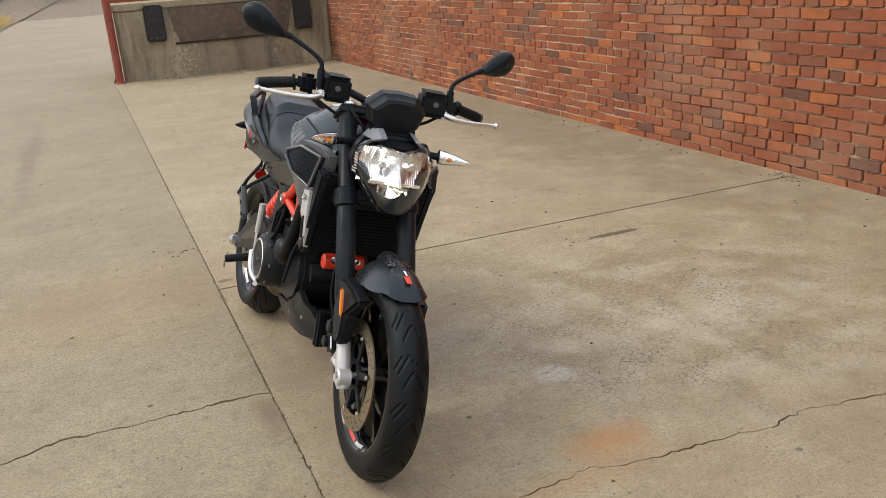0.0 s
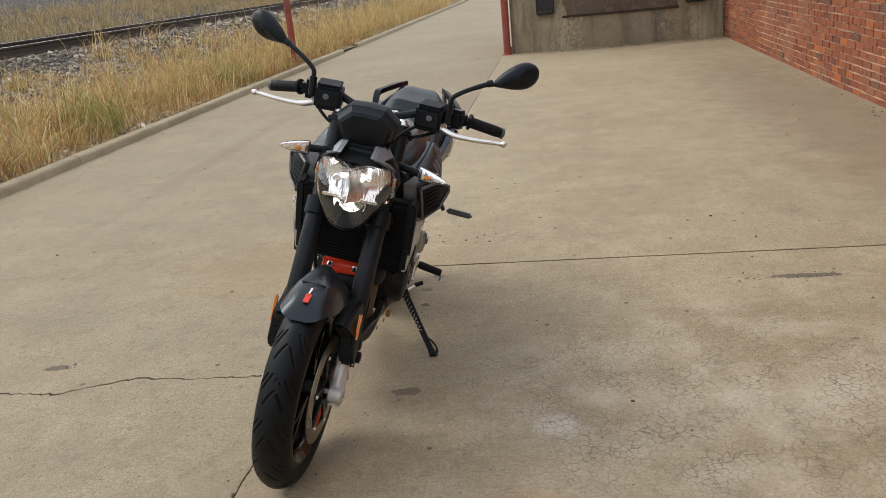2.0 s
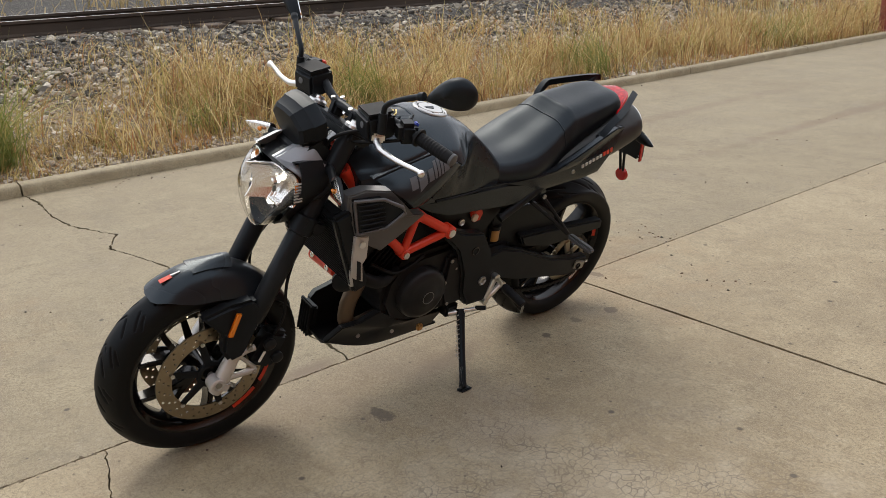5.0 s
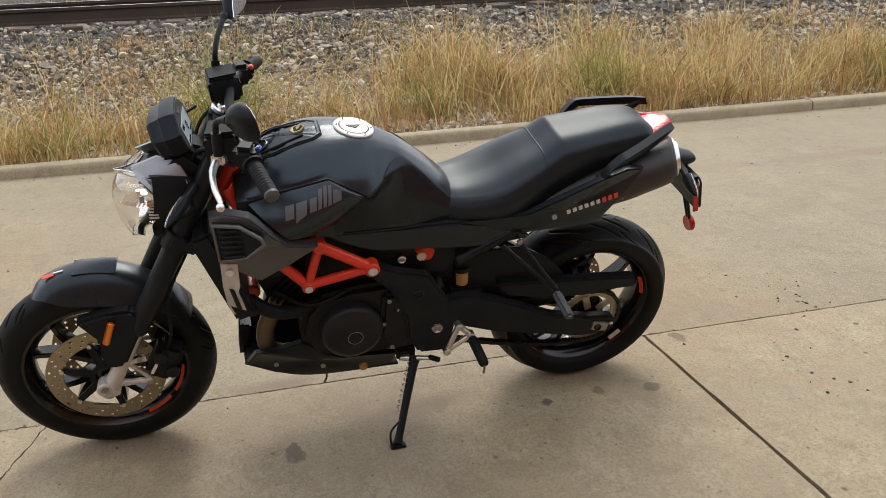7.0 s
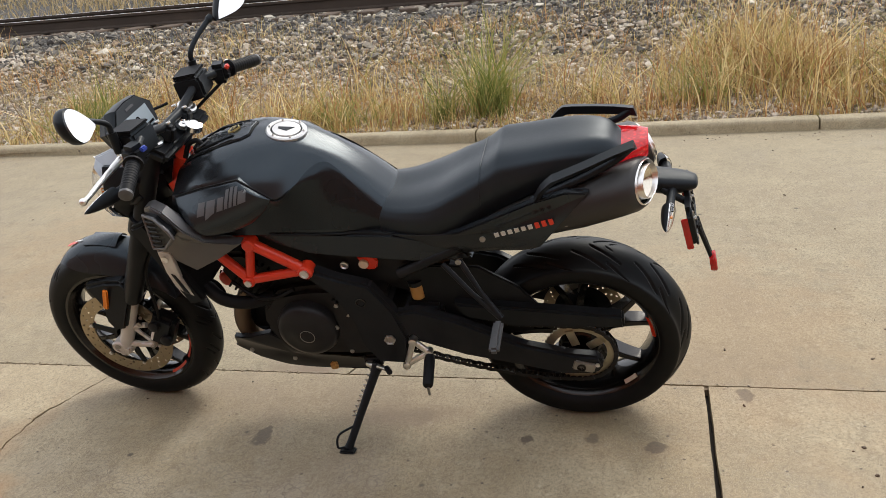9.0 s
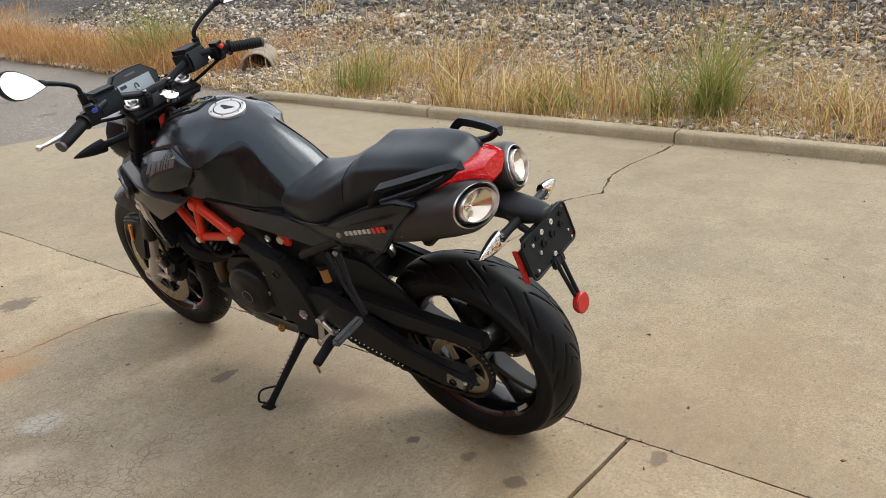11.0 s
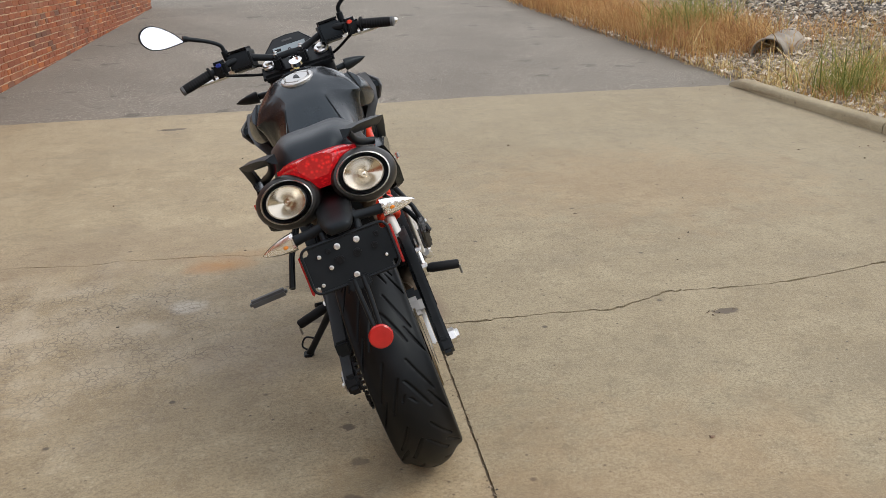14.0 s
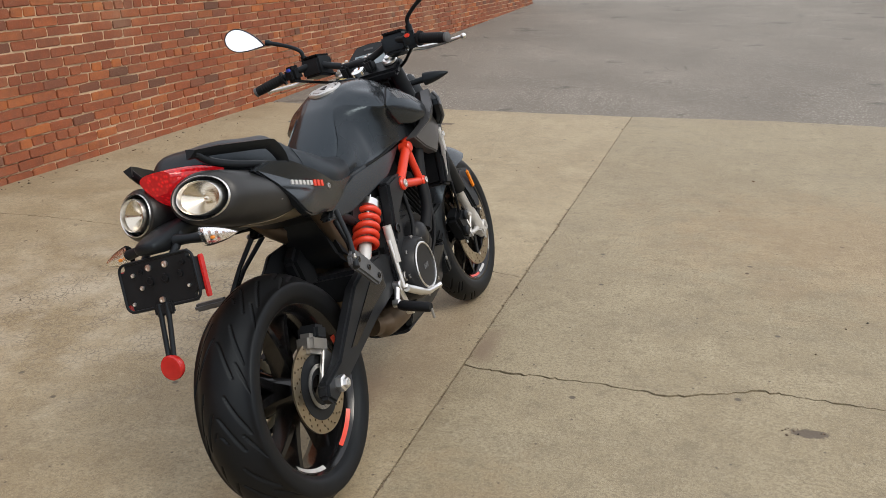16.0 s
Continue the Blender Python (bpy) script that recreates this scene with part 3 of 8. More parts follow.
def build_post(x, y, h, lean):
    ob = new("steel_post")
    tagged(ob, "red-brown painted round steel post", "post", "red posts")
    bm = bmesh.new()
    bmesh.ops.create_cone(bm, cap_ends=True, segments=28, radius1=0.058, radius2=0.058, depth=h, matrix=pose(0, 0, h / 2))
    bmesh.ops.create_uvsphere(bm, u_segments=24, v_segments=8, radius=0.058, matrix=Matrix.Translation((0, 0, h)) @ Matrix.Diagonal((1, 1, 0.35, 1)))
    part("pipe", bm, M_POST, ob, smooth=40)
    bm = bmesh.new()
    bmesh.ops.create_cone(bm, cap_ends=True, segments=28, radius1=0.085, radius2=0.068, depth=0.03, matrix=pose(0, 0, 0.01))
    part("collar", bm, M_POST, ob, smooth=40)
    ob.matrix_basis = pose(x, y, ground_height(x, y) if x < -3 else 0, lean, 0, 0)


# ---- kerb ----
def build_kerb():
    kerb = new("kerb")
    tagged(kerb, "low weathered concrete kerb in long lengths", "kerb", kind="structure")
    ys = [-1.42, 0.9, 3.10, 5.4, 7.8, 10.3, 12.9, 15.6, 18.0]
    more = [(19.3, 23), (23.02, 28), (28.02, 34), (34.02, 42)]
    rng = random.Random(8)
    for n, (a, b) in enumerate(list(zip(ys, ys[1:])) + more):
        a, b = (a + 0.006, b - 0.006)
        k = max(4, int((b - a) / 0.12))
        prof = [(0.0, -0.1), (0.002, 0.045), (-0.006, 0.066), (-0.020, 0.074), (-0.105, 0.078), (-0.120, 0.070), (-0.128, 0.05), (-0.128, -0.1)]
        verts, faces = [], []
        for i in range(k + 1):
            y = a + (b - a) * i / k
            drop = 0.45 if (n == 0 and i == 0) else 1.0
            for dx, z in prof:
                q = 0.004 * noise.noise((dx * 30, y * 7, z * 30)) + 0.003 * noise.noise((y * 1.2, z * 9, n))
                verts.append((kerb_x(y) + dx + q, y, (z if z < 0 else z * drop) + q * 0.8))
        m = len(prof)
        for i in range(k):
            for j in range(m - 1):
                o = i * m + j
                faces.append((o, o + 1, o + m + 1, o + m))
        faces += [tuple(range(m)), tuple(range(k * m, k * m + m))[::-1]]
        ob = mesh_ob("kerb_length", verts, faces, M_KERB, kerb, True)
        ob.data.set_sharp_from_angle(angle=radians(50))


def kerb_x(y):
    return -2.985 + 0.02 * (min(y, 3.0) + 1.4)


# ---- railway bank ----
def build_bank():
    xs = [-2.96, -3.2, -3.6, -4, -4.4, -4.8, -5.2, -5.6, -6, -6.5, -7, -7.5, -8, -8.5, -9, -9.6, -10.3, -11.2, -12.2, -13.2, -15, -18, -25, -40, -80, -200]
    ys = [-200, -90, -55, -40] + [-31 + 0.7 * i for i in range(110)] + [50, 60, 80, 130, 300]
    verts, faces = [], []
    for y in ys:
        for x in xs:
            if y < -1.45 and x > -3.5:
                verts.append((x - 0.02, y, road_height(y) - 0.02))
            else:
                verts.append((x, y, ground_height(x, y) + (max(0, road_height(y)) * max(0, 1 + (x + 3) / 8) if y < -1.5 else 0)))
    w = len(xs)
    for j in range(len(ys) - 1):
        for i in range(w - 1):
            a = j * w + i
            faces.append((a, a + 1, a + w + 1, a + w))
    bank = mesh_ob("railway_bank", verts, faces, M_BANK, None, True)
    tagged(bank, "bank of dry earth and gravel beside the kerb", "ground", kind="structure")


def bank_z(x, y):
    return ground_height(x, y) + (max(0, road_height(y)) * max(0, 1 + (x + 3) / 8) if y < -1.5 else 0)


def stones(name, count, xr, yr, size, material, label, seed, flat=0.7, power=1.0):
    """Loose broken stones lying on the bank, one joined mesh."""
    rng = np.random.default_rng(seed)
    t = (1 + 5 ** 0.5) / 2
    base = np.array([(-1, t, 0), (1, t, 0), (-1, -t, 0), (1, -t, 0), (0, -1, t), (0, 1, t), (0, -1, -t), (0, 1, -t), (t, 0, -1), (t, 0, 1), (-t, 0, -1), (-t, 0, 1)]) / 1.9
    tri = np.array([int(c, 16) for c in "0b5051017" "07a0ab159" "5b4ba2a76" "718394342" "326368389" "4952b46a2" "867981"]).reshape(-1, 3)
    x = xr[0] + (xr[1] - xr[0]) * rng.random(count) ** power
    y = rng.uniform(yr[0], yr[1], count)
    z = np.array([bank_z(a, b) for a, b in zip(x, y)])
    s = size * np.exp(rng.normal(0, 0.35, count))
    yaw = rng.uniform(0, 6.283, count)
    v = base[None] * rng.uniform(0.42, 1.40, (count, 12, 1)) * s[:, None, None]
    v = v * np.stack([rng.uniform(0.8, 1.35, count), rng.uniform(0.7, 1.1, count), np.full(count, flat)], 1)[:, None]
    tilt = rng.normal(0, 0.5, count)
    c, q = np.cos(tilt)[:, None], np.sin(tilt)[:, None]
    v = np.stack([v[..., 0], v[..., 1] * c - v[..., 2] * q, v[..., 1] * q + v[..., 2] * c], -1)
    c, q = np.cos(yaw)[:, None], np.sin(yaw)[:, None]
    v = np.stack([v[..., 0] * c - v[..., 1] * q, v[..., 0] * q + v[..., 1] * c, v[..., 2]], -1)
    v += np.stack([x, y, z + s * 0.25], 1)[:, None]
    f = (tri[None] + 12 * np.arange(count)[:, None, None]).reshape(-1, 3)
    me = bpy.data.meshes.new(name)
    me.from_pydata(v.reshape(-1, 3).tolist(), [], f.tolist())
    me.materials.append(material)
    tagged(new(name, me), label, "gravel", kind="stuff")


def blades(name, spots, material, label, seed, wide=0.004):
    """Grass as thin curved blades. spots: (x, y, spread in x, spread in y, count, height)."""
    rng = np.random.default_rng(seed)
    V, F, o = [], [], 0
    for x0, y0, sx, sy, count, height in spots:
        x, y = x0 + rng.normal(0, sx, count), y0 + rng.normal(0, sy, count)
        ok = x < np.where(y < -1.5, -3.05, -3.06)
        x, y = x[ok], y[ok]
        n = len(x)
        if not n:
            continue
        z = np.array([bank_z(a, b) for a, b in zip(x, y)]) - 0.01
        h = height * rng.uniform(0.35, 1.15, n)
        az, turn = rng.uniform(0, 6.283, n), rng.uniform(0, 6.283, n)
        az = az * 0.7 + rng.uniform(0, 6.283) + rng.normal(0, 0.9, n)
        bend = h * rng.uniform(0.08, 1.35, n)
        w = wide * rng.uniform(0.5, 1.4, n)
        dx, dy = np.cos(az), np.sin(az)
        wx, wy = np.cos(turn) * w, np.sin(turn) * w
        rows = []
        for k, (f, ww) in enumerate(((0, 1), (0.35, 0.9), (0.7, 0.6))):
            cx, cy, cz = x + dx * bend * f * f, y + dy * bend * f * f, z + h * f * (1 - 0.38 * f * bend / h)
            rows += [np.stack([cx - wx * ww, cy - wy * ww, cz], 1), np.stack([cx + wx * ww, cy + wy * ww, cz], 1)]
        rows.append(np.stack([x + dx * bend, y + dy * bend, z + h * (1 - 0.38 * bend / h)], 1))
        V.append(np.stack(rows, 1).reshape(-1, 3))
        i = o + 7 * np.arange(n)[:, None]
        F += (i + np.array([[0, 1, 3, 2]])).tolist() + (i + np.array([[2, 3, 5, 4]])).tolist() + (i + np.array([[4, 5, 6]])).tolist()
        o += 7 * n
    me = bpy.data.meshes.new(name)
    me.from_pydata(np.concatenate(V).tolist(), [], F)
    me.materials.append(material)
    tagged(new(name, me), label, "grass", kind="stuff")


def build_track():
    track = new("railway_track")
    tagged(track, "railway track with brown steel rails and shiny tops", "railway track")
    for x in (-7.4, -8.9):
        prof = [(-0.07, 0), (0.07, 0), (0.07, 0.014), (0.012, 0.035), (0.010, 0.125), (0.036, 0.14), (0.036, 0.17), (-0.036, 0.17), (-0.036, 0.14), (-0.010, 0.125), (-0.012, 0.035), (-0.07, 0.014)]
        ys = list(range(-45, 71, 5))
        m = len(prof)
        verts = [(x + a, y, 0.72 + b) for y in ys for a, b in prof]
        faces = [(i * m + j, i * m + (j + 1) % m, (i + 1) * m + (j + 1) % m, (i + 1) * m + j) for i in range(len(ys) - 1) for j in range(m)]
        rail = mesh_ob("rail", verts, faces, M_RAIL, track)
        top = box((x - 0.030, -45, 0.8895), (x + 0.030, 70, 0.8935))
        part("rail_top", top, M_RAILTOP, rail, "shiny worn running surface")
    me = None
    for i in range(190):
        y = -40 + i * 0.54
        if me is None:
            bm = box((-1.3, -0.11, -0.15), (1.3, 0.11, 0.0), 0.012, 1)
            t = part("tie", bm, M_TIE, track)
            me = t.data
        else:
            t = bpy.data.objects.new("tie", me)
            scene.collection.objects.link(t)
            t.parent = track
        t.matrix_basis = pose(-8.15, y, 0.718, 0, 0, 0.8 * math.sin(i * 7.3))


def build_pipe():
    pipe = new("culvert_pipe")
    tagged(pipe, "old corrugated grey steel culvert pipe lying in the bank", "pipe")
    verts, faces, seg = [], [], 32
    rows = []
    for i in range(13):
        r = 0.185 + 0.008 * math.sin(i * math.pi / 2 * 1.0)
        rows.append((-0.05 * i, r))
    rows += [(a, r - 0.014) for a, r in rows[::-1]]
    for a, r in rows:
        for j in range(seg):
            t = 2 * math.pi * j / seg
            verts.append((a + 0.012 * math.sin(3 * t), r * math.cos(t), r * math.sin(t) * 0.9))
    n = len(rows)
    for i in range(n):
        for j in range(seg):
            faces.append((i * seg + j, i * seg + (j + 1) % seg, ((i + 1) % n) * seg + (j + 1) % seg, ((i + 1) % n) * seg + j))
    body = mesh_ob("pipe_wall", verts, faces, M_PIPE, pipe, True)
    # added dark disc closing the pipe, in place of the shade inside
    end = bmesh.new()
    bmesh.ops.create_cone(end, cap_ends=True, segments=24, radius1=0.165, radius2=0.165, depth=0.015, matrix=pose(-0.585, 0, 0, 0, 90, 0))
    part("end_plate", end, M_SOIL_SHADE, pipe, "added dark plate standing in for shade inside the pipe")
    pipe.matrix_basis = pose(-3.92, -2.42, 0.14, 0, 5, 40)


build_dock()
build_post(0.665, 14.76, 2.2, 0.0)
build_post(-3.24, 15.75, 2.2, 0.0)
build_kerb()
build_bank()
build_track()
build_pipe()
stones("ballast", 31000, (-9.9, -4.95), (-9, 22), 0.0245, M_STONE, "grey broken ballast stones along the railway track", 1)
stones("ballast", 9000, (-9.6, -4.8), (21, 50), 0.044, M_STONE, "grey broken ballast stones along the railway track", 2)
stones("gravel", 27000, (-6.0, -3.15), (-8, 14), 0.0175, M_PALE, "pale loose gravel between the kerb and the ballast", 3)
stones("gravel", 4000, (-6.0, -3.2), (14, 26), 0.022, M_PALE, "pale loose gravel between the kerb and the ballast", 4)

stones("grit", 260, (0.574, 0.592), (0.6, 3.3), 0.0026, M_GRIT, "crumbled grit lying along the broken joint", 6, 0.7)
stones("grit", 200, (0.575, 0.591), (3.3, 9.0), 0.0026, M_GRIT, "crumbled grit lying along the broken joint", 7, 0.7)
rng0 = random.Random(21)


def clump_map(x, y):
    return noise.noise((x * 0.9 + 5, y * 0.55, 7.7)) + 0.5 * noise.noise((x * 2.3, y * 1.7, 1.2))


def open_ground(clumps):
    """Leaves out the taller clumps in front of the culvert's mouth."""
    return [c for c in clumps if not (-4.5 < c[0] < -3.1 and -2.75 < c[1] < -1.15 and c[5] > 0.15)]


dry = []
for i in range(900):
    y = rng0.uniform(-3, 19)
    x = -3.12 - abs(rng0.gauss(0, 0.85))
    if clump_map(x, y) > rng0.uniform(-0.45, 0.35):
        dry.append((x, y, 0.08, 0.09, rng0.randrange(10, 46), rng0.choice((0.10, 0.15, 0.22, 0.30, 0.40, 0.52, 0.66))))
for i in range(360):
    y = rng0.uniform(4.5, 34)
    dry.append((-3.25 - abs(rng0.gauss(0, 1.0)), y, 0.13, 0.16, rng0.randrange(36, 90), rng0.uniform(0.25, 0.78)))
for i in range(300):
    x, y = rng0.uniform(-6.0, -3.6), rng0.uniform(-5, 22)
    if clump_map(x, y) > 0.0:
        dry.append((x, y, 0.10, 0.10, rng0.randrange(8, 40), rng0.uniform(0.12, 0.42)))
for i in range(260):
    dry.append((-3.2 - abs(rng0.gauss(0, 1.1)), rng0.uniform(18, 60), 0.22, 0.4, rng0.randrange(40, 80), rng0.uniform(0.35, 0.85)))
blades("dry_grass", open_ground(dry), M_STRAW, "dry straw-coloured grass growing along the kerb", 31, 0.0042)
thatch = [(-3.12 - abs(rng0.gauss(0, 0.45)), rng0.uniform(-2, 24), 0.12, 0.18, 34, 0.09) for i in range(420)]
thatch += [(-3.2 - abs(rng0.gauss(0, 1.1)), rng0.uniform(-2, 20), 0.2, 0.25, 30, 0.07) for i in range(620)]
thatch += [(rng0.uniform(-6.2, -3.25), rng0.uniform(-2.5, 9), 0.22, 0.25, 36, rng0.choice((0.08, 0.12, 0.18))) for i in range(560)]
blades("dead_grass", open_ground(thatch), M_STRAW, "low matted dead grass at the foot of the kerb", 35, 0.0026)
stalks = [(-3.2 - abs(rng0.gauss(0, 0.6)), rng0.uniform(-2, 20), 0.05, 0.05, 5, rng0.uniform(0.45, 0.85)) for i in range(150)]
blades("grass_stalk", open_ground(stalks), M_STRAW, "thin tall dry grass stalks", 36, 0.0022)
russet = [(-3.15 - abs(rng0.gauss(0, 0.35)), rng0.uniform(-1, 22), 0.1, 0.16, 40, 0.20) for i in range(80)]
russet += [(rng0.uniform(-5.8, -3.6), rng0.uniform(-3, 12), 0.16, 0.2, 60, 0.2) for i in range(40)]
russet += [(-3.3 - abs(rng0.gauss(0, 0.55)), rng0.uniform(-14, -2.2), 0.2, 0.25, 110, rng0.uniform(0.25, 0.55)) for i in range(190)]
russet += [(-3.6 - abs(rng0.gauss(0, 0.9)), rng0.uniform(-30, -13), 0.3, 0.5, 90, rng0.uniform(0.4, 0.8)) for i in range(130)]
blades("russet_grass", open_ground(russet), M_RUSSET, "reddish-brown dry weeds beside the asphalt", 32)
tufts = [(-3.55, 3.1, 0.07, 0.09, 300, 1.0), (-3.45, 2.75, 0.06, 0.07, 110, 0.6), (-3.5, -0.4, 0.16, 0.2, 260, 0.6), (-3.6, 6.3, 0.11, 0.15, 240, 0.8), (-3.4, 1.9, 0.12, 0.16, 150, 0.42), (-3.5, 9.2, 0.18, 0.25, 320, 0.65),
         (-3.9, -4.2, 0.25, 0.3, 420, 0.9), (-3.6, 4.7, 0.1, 0.12, 110, 0.5), (-3.5, 13.2, 0.2, 0.4, 260, 0.6)]
blades("green_grass", tufts, M_GREEN, "taller tufts of green grass among the dry grass", 33)
far_weeds = [(rng0.uniform(-22, -11.5), rng0.uniform(-20, 60), 0.5, 0.6, 60, rng0.uniform(0.3, 0.7)) for i in range(420)]
blades("dry_weeds", far_weeds, M_DULL, "dry weeds beyond the railway track", 37, 0.012)
build_wall()


# ---- loose bits on the concrete ----
def build_litter():
    rng = random.Random(77)
    verts, faces = [], []

    def chip(x, y, size, lift):
        o, n = len(verts), rng.randrange(5, 8)
        turn, stretch = rng.uniform(0, 6.28), rng.uniform(0.35, 1.0)
        for z in (0.0006, lift):
            for i in range(n):
                a = 2 * math.pi * i / n
                r = size * (1.0 if z < 0.001 else 0.7) * (0.75 + 0.4 * noise.noise((x * 9 + i, y * 7, 2)))
                px_, py_ = r * math.cos(a), r * stretch * math.sin(a)
                verts.append((x + px_ * math.cos(turn) - py_ * math.sin(turn), y + px_ * math.sin(turn) + py_ * math.cos(turn), z + (0.3 * lift * math.cos(a) if z > 0.001 else 0)))
        faces.append(tuple(o + n + i for i in range(n)))
        for i in range(n):
            faces.append((o + i, o + (i + 1) % n, o + n + (i + 1) % n, o + n + i))
    for i in range(240):
        x, y = rng.uniform(-2.8, 4.0), rng.uniform(-1.4, 14)
        chip(x, y, rng.choice((0.004, 0.005, 0.006, 0.007, 0.009, 0.013)), rng.uniform(0.002, 0.006))
    for cx, cy, sx, sy, n, big in ((0.50, 5.19, 0.10, 0.08, 14, 0.010), (0.30, 5.12, 0.16, 0.08, 10, 0.008), (1.05, 4.90, 0.12, 0.08, 10, 0.009), (4.02, 4.47, 0.04, 0.10, 26, 0.012), (2.5, 4.15, 0.16, 0.03, 30, 0.007), (2.07, -0.87, 0.08, 0.03, 14, 0.006),
                                   (3.98, 7.5, 0.06, 1.6, 60, 0.012), (3.98, 1.5, 0.06, 2.0, 60, 0.012), (0.583, 3.6, 0.010, 1.2, 40, 0.004), (0.583, 1.0, 0.010, 1.4, 40, 0.004), (2.6, 14.6, 0.9, 0.08, 60, 0.02),
                                   (-2.75, 4.0, 0.07, 4.0, 120, 0.010), (-0.5, 3.46, 0.05, 0.015, 10, 0.007)):
        for i in range(n):
            x, y = rng.gauss(cx, sx), rng.gauss(cy, sy)
            if x < 4.06 and y < 14.8:
                chip(x, y, big * rng.uniform(0.4, 1.3), big * rng.uniform(0.2, 0.5))
    ob = mesh_ob("litter", verts, faces, M_LEAF)
    tagged(ob, "dark crumbs and dead leaf bits scattered on the concrete", "litter", kind="stuff")


build_litter()

# ---- the motorcycle: x forward, y to its left, z up, rear axle over the origin ----
M_TANK = surface("satin_dark_grey_paint", (0.0130, 0.0148, 0.0172), 0.23, 0.0, 0.12, 30, 0.01, 0.01, gloss=0.54, sheen=(0.70, 0.87, 1.0))
M_FENDER = surface("satin_black_paint", (0.0130, 0.0150, 0.0178), 0.27, 0.0, 0.12, 30, 0.01, 0.01, gloss=0.42, sheen=(0.70, 0.87, 1.0))
M_GREY = surface("dark_grey_metallic_paint", (0.115, 0.117, 0.122), 0.34, 0.45, 0.10, 30, 0.01, 0.02, gloss=0.4)
M_BLACK = surface("black_textured_plastic", (0.0100, 0.0106, 0.0118), 0.40, 0.0, 0.25, 90, 0.06, 0.006, gloss=0.20, sheen=(0.70, 0.87, 1.0))
M_GLOSS = surface("gloss_black_paint", (0.004, 0.004, 0.0045), 0.16, 0.0, 0.2, 40, 0.01, 0.02, gloss=0.5)
M_FRAME = surface("black_cast_aluminium", (0.0130, 0.0140, 0.0158), 0.34, 0.0, 0.3, 60, 0.06, 0.01, gloss=0.17, sheen=(0.8, 0.92, 1.0))
M_ENGINE = surface("dark_engine_casing", (0.0140, 0.0148, 0.0162), 0.36, 0.0, 0.35, 50, 0.08, 0.02, gloss=0.19)
M_RUBBER = surface("tyre_rubber", (0.0055, 0.0055, 0.0060), 0.48, 0.0, 0.3, 45, 0.05, 0.012, gloss=0.19, sheen=(0.8, 0.92, 1.0))
M_GRIP = surface("soft_black_rubber", (0.0060, 0.0067, 0.0080), 0.55, 0.0, 0.25, 80, 0.10, gloss=0.18)
M_SEAT = surface("black_vinyl", (0.0085, 0.0098, 0.0118), 0.42, 0.0, 0.10, 220, 0.10, 0.006, gloss=0.40, sheen=(0.70, 0.87, 1.0))
M_RED = surface("orange_red_paint", (0.62, 0.040, 0.014), 0.30, 0.0, 0.12, 30, 0.02)
M_REFLECTOR = surface("lamp_reflector", (0.93, 0.93, 0.92), 0.22, 1.0, 0.03, 40, 0.0)
M_ALU = surface("brushed_aluminium", (0.74, 0.735, 0.72), 0.30, 1.0, 0.12, 60, 0.04)
M_CHROME = surface("bright_chrome", (0.82, 0.82, 0.81), 0.10, 1.0, 0.05, 40, 0.0)
M_DISC = surface("brake_disc_steel", (0.38, 0.315, 0.22), 0.34, 0.95, 0.2, 40, 0.05)
M_COWL = surface("light_grey_metallic_paint", (0.30, 0.32, 0.345), 0.30, 0.4, 0.08, 40, 0.0)
M_SPROCKET = surface("bronzed_sprocket_steel", (0.40, 0.365, 0.27), 0.45, 0.7, 0.15, 50, 0.05)
M_STEELGREY = surface("grey_peg_rubber", (0.085, 0.088, 0.092), 0.5, 0.2, 0.2, 120, 0.3)
M_FACE = surface("instrument_glass", (0.034, 0.039, 0.044), 0.38, 0.0, 0.05, 40, 0.0, gloss=0.25)
M_CONE = surface("turned_steel", (0.66, 0.60, 0.50), 0.20, 1.0, 0.10, 60, 0.02)
# tank-like paint with the knee's dark reflection put into its colour
M_KNEE = surface("shade_darkened_knee_paint", (0.0075, 0.0085, 0.0100), 0.26, 0.0, 0.2, 60, 0.02, 0.005, gloss=0.42, sheen=(0.7, 0.87, 1.0))
M_STEEL = surface("dull_steel", (0.36, 0.35, 0.33), 0.42, 0.9, 0.3, 50, 0.08)
M_CAP = surface("brushed_cap_metal", (0.54, 0.54, 0.535), 0.40, 0.85, 0.1, 50, 0.02)
M_BRONZE = surface("heat_tinted_steel", (0.30, 0.245, 0.165), 0.40, 0.85, 0.25, 30, 0.06)
M_HEADER = surface("browned_exhaust_pipe", (0.13, 0.095, 0.065), 0.45, 0.8, 0.4, 30, 0.08)
M_MUFFLER = surface("matt_grey_silencer", (0.020, 0.020, 0.020), 0.42, 0.1, 0.12, 40, 0.02)
M_SILVER = surface("silver_paint", (0.54, 0.53, 0.51), 0.4, 0.4, 0.1, 40, 0.02)
M_MARK = surface("light_grey_lettering", (0.085, 0.088, 0.092), 0.5, 0.0, 0.1, 40, 0.0)
M_AMBER = surface("amber_reflector", (0.75, 0.23, 0.02), 0.15, 0.0, 0.1, 200, 0.1)
M_GOLD = surface("gold_emblem", (0.50, 0.40, 0.16), 0.4, 0.5, 0.1, 40, 0.0)
M_WHITE = surface("white_marking", (0.75, 0.75, 0.73), 0.5, 0.0, 0.05, 40, 0.0)
M_BLUE = surface("blue_plastic", (0.03, 0.06, 0.35), 0.4, 0.0, 0.1, 40, 0.0)
M_CREAM = surface("cream_plastic_cap", (0.58, 0.50, 0.40), 0.5, 0.0, 0.1, 40, 0.0)
M_BRASS = surface("ochre_brake_fluid_pot", (0.36, 0.20, 0.06), 0.35, 0.0, 0.2, 40, 0.0)


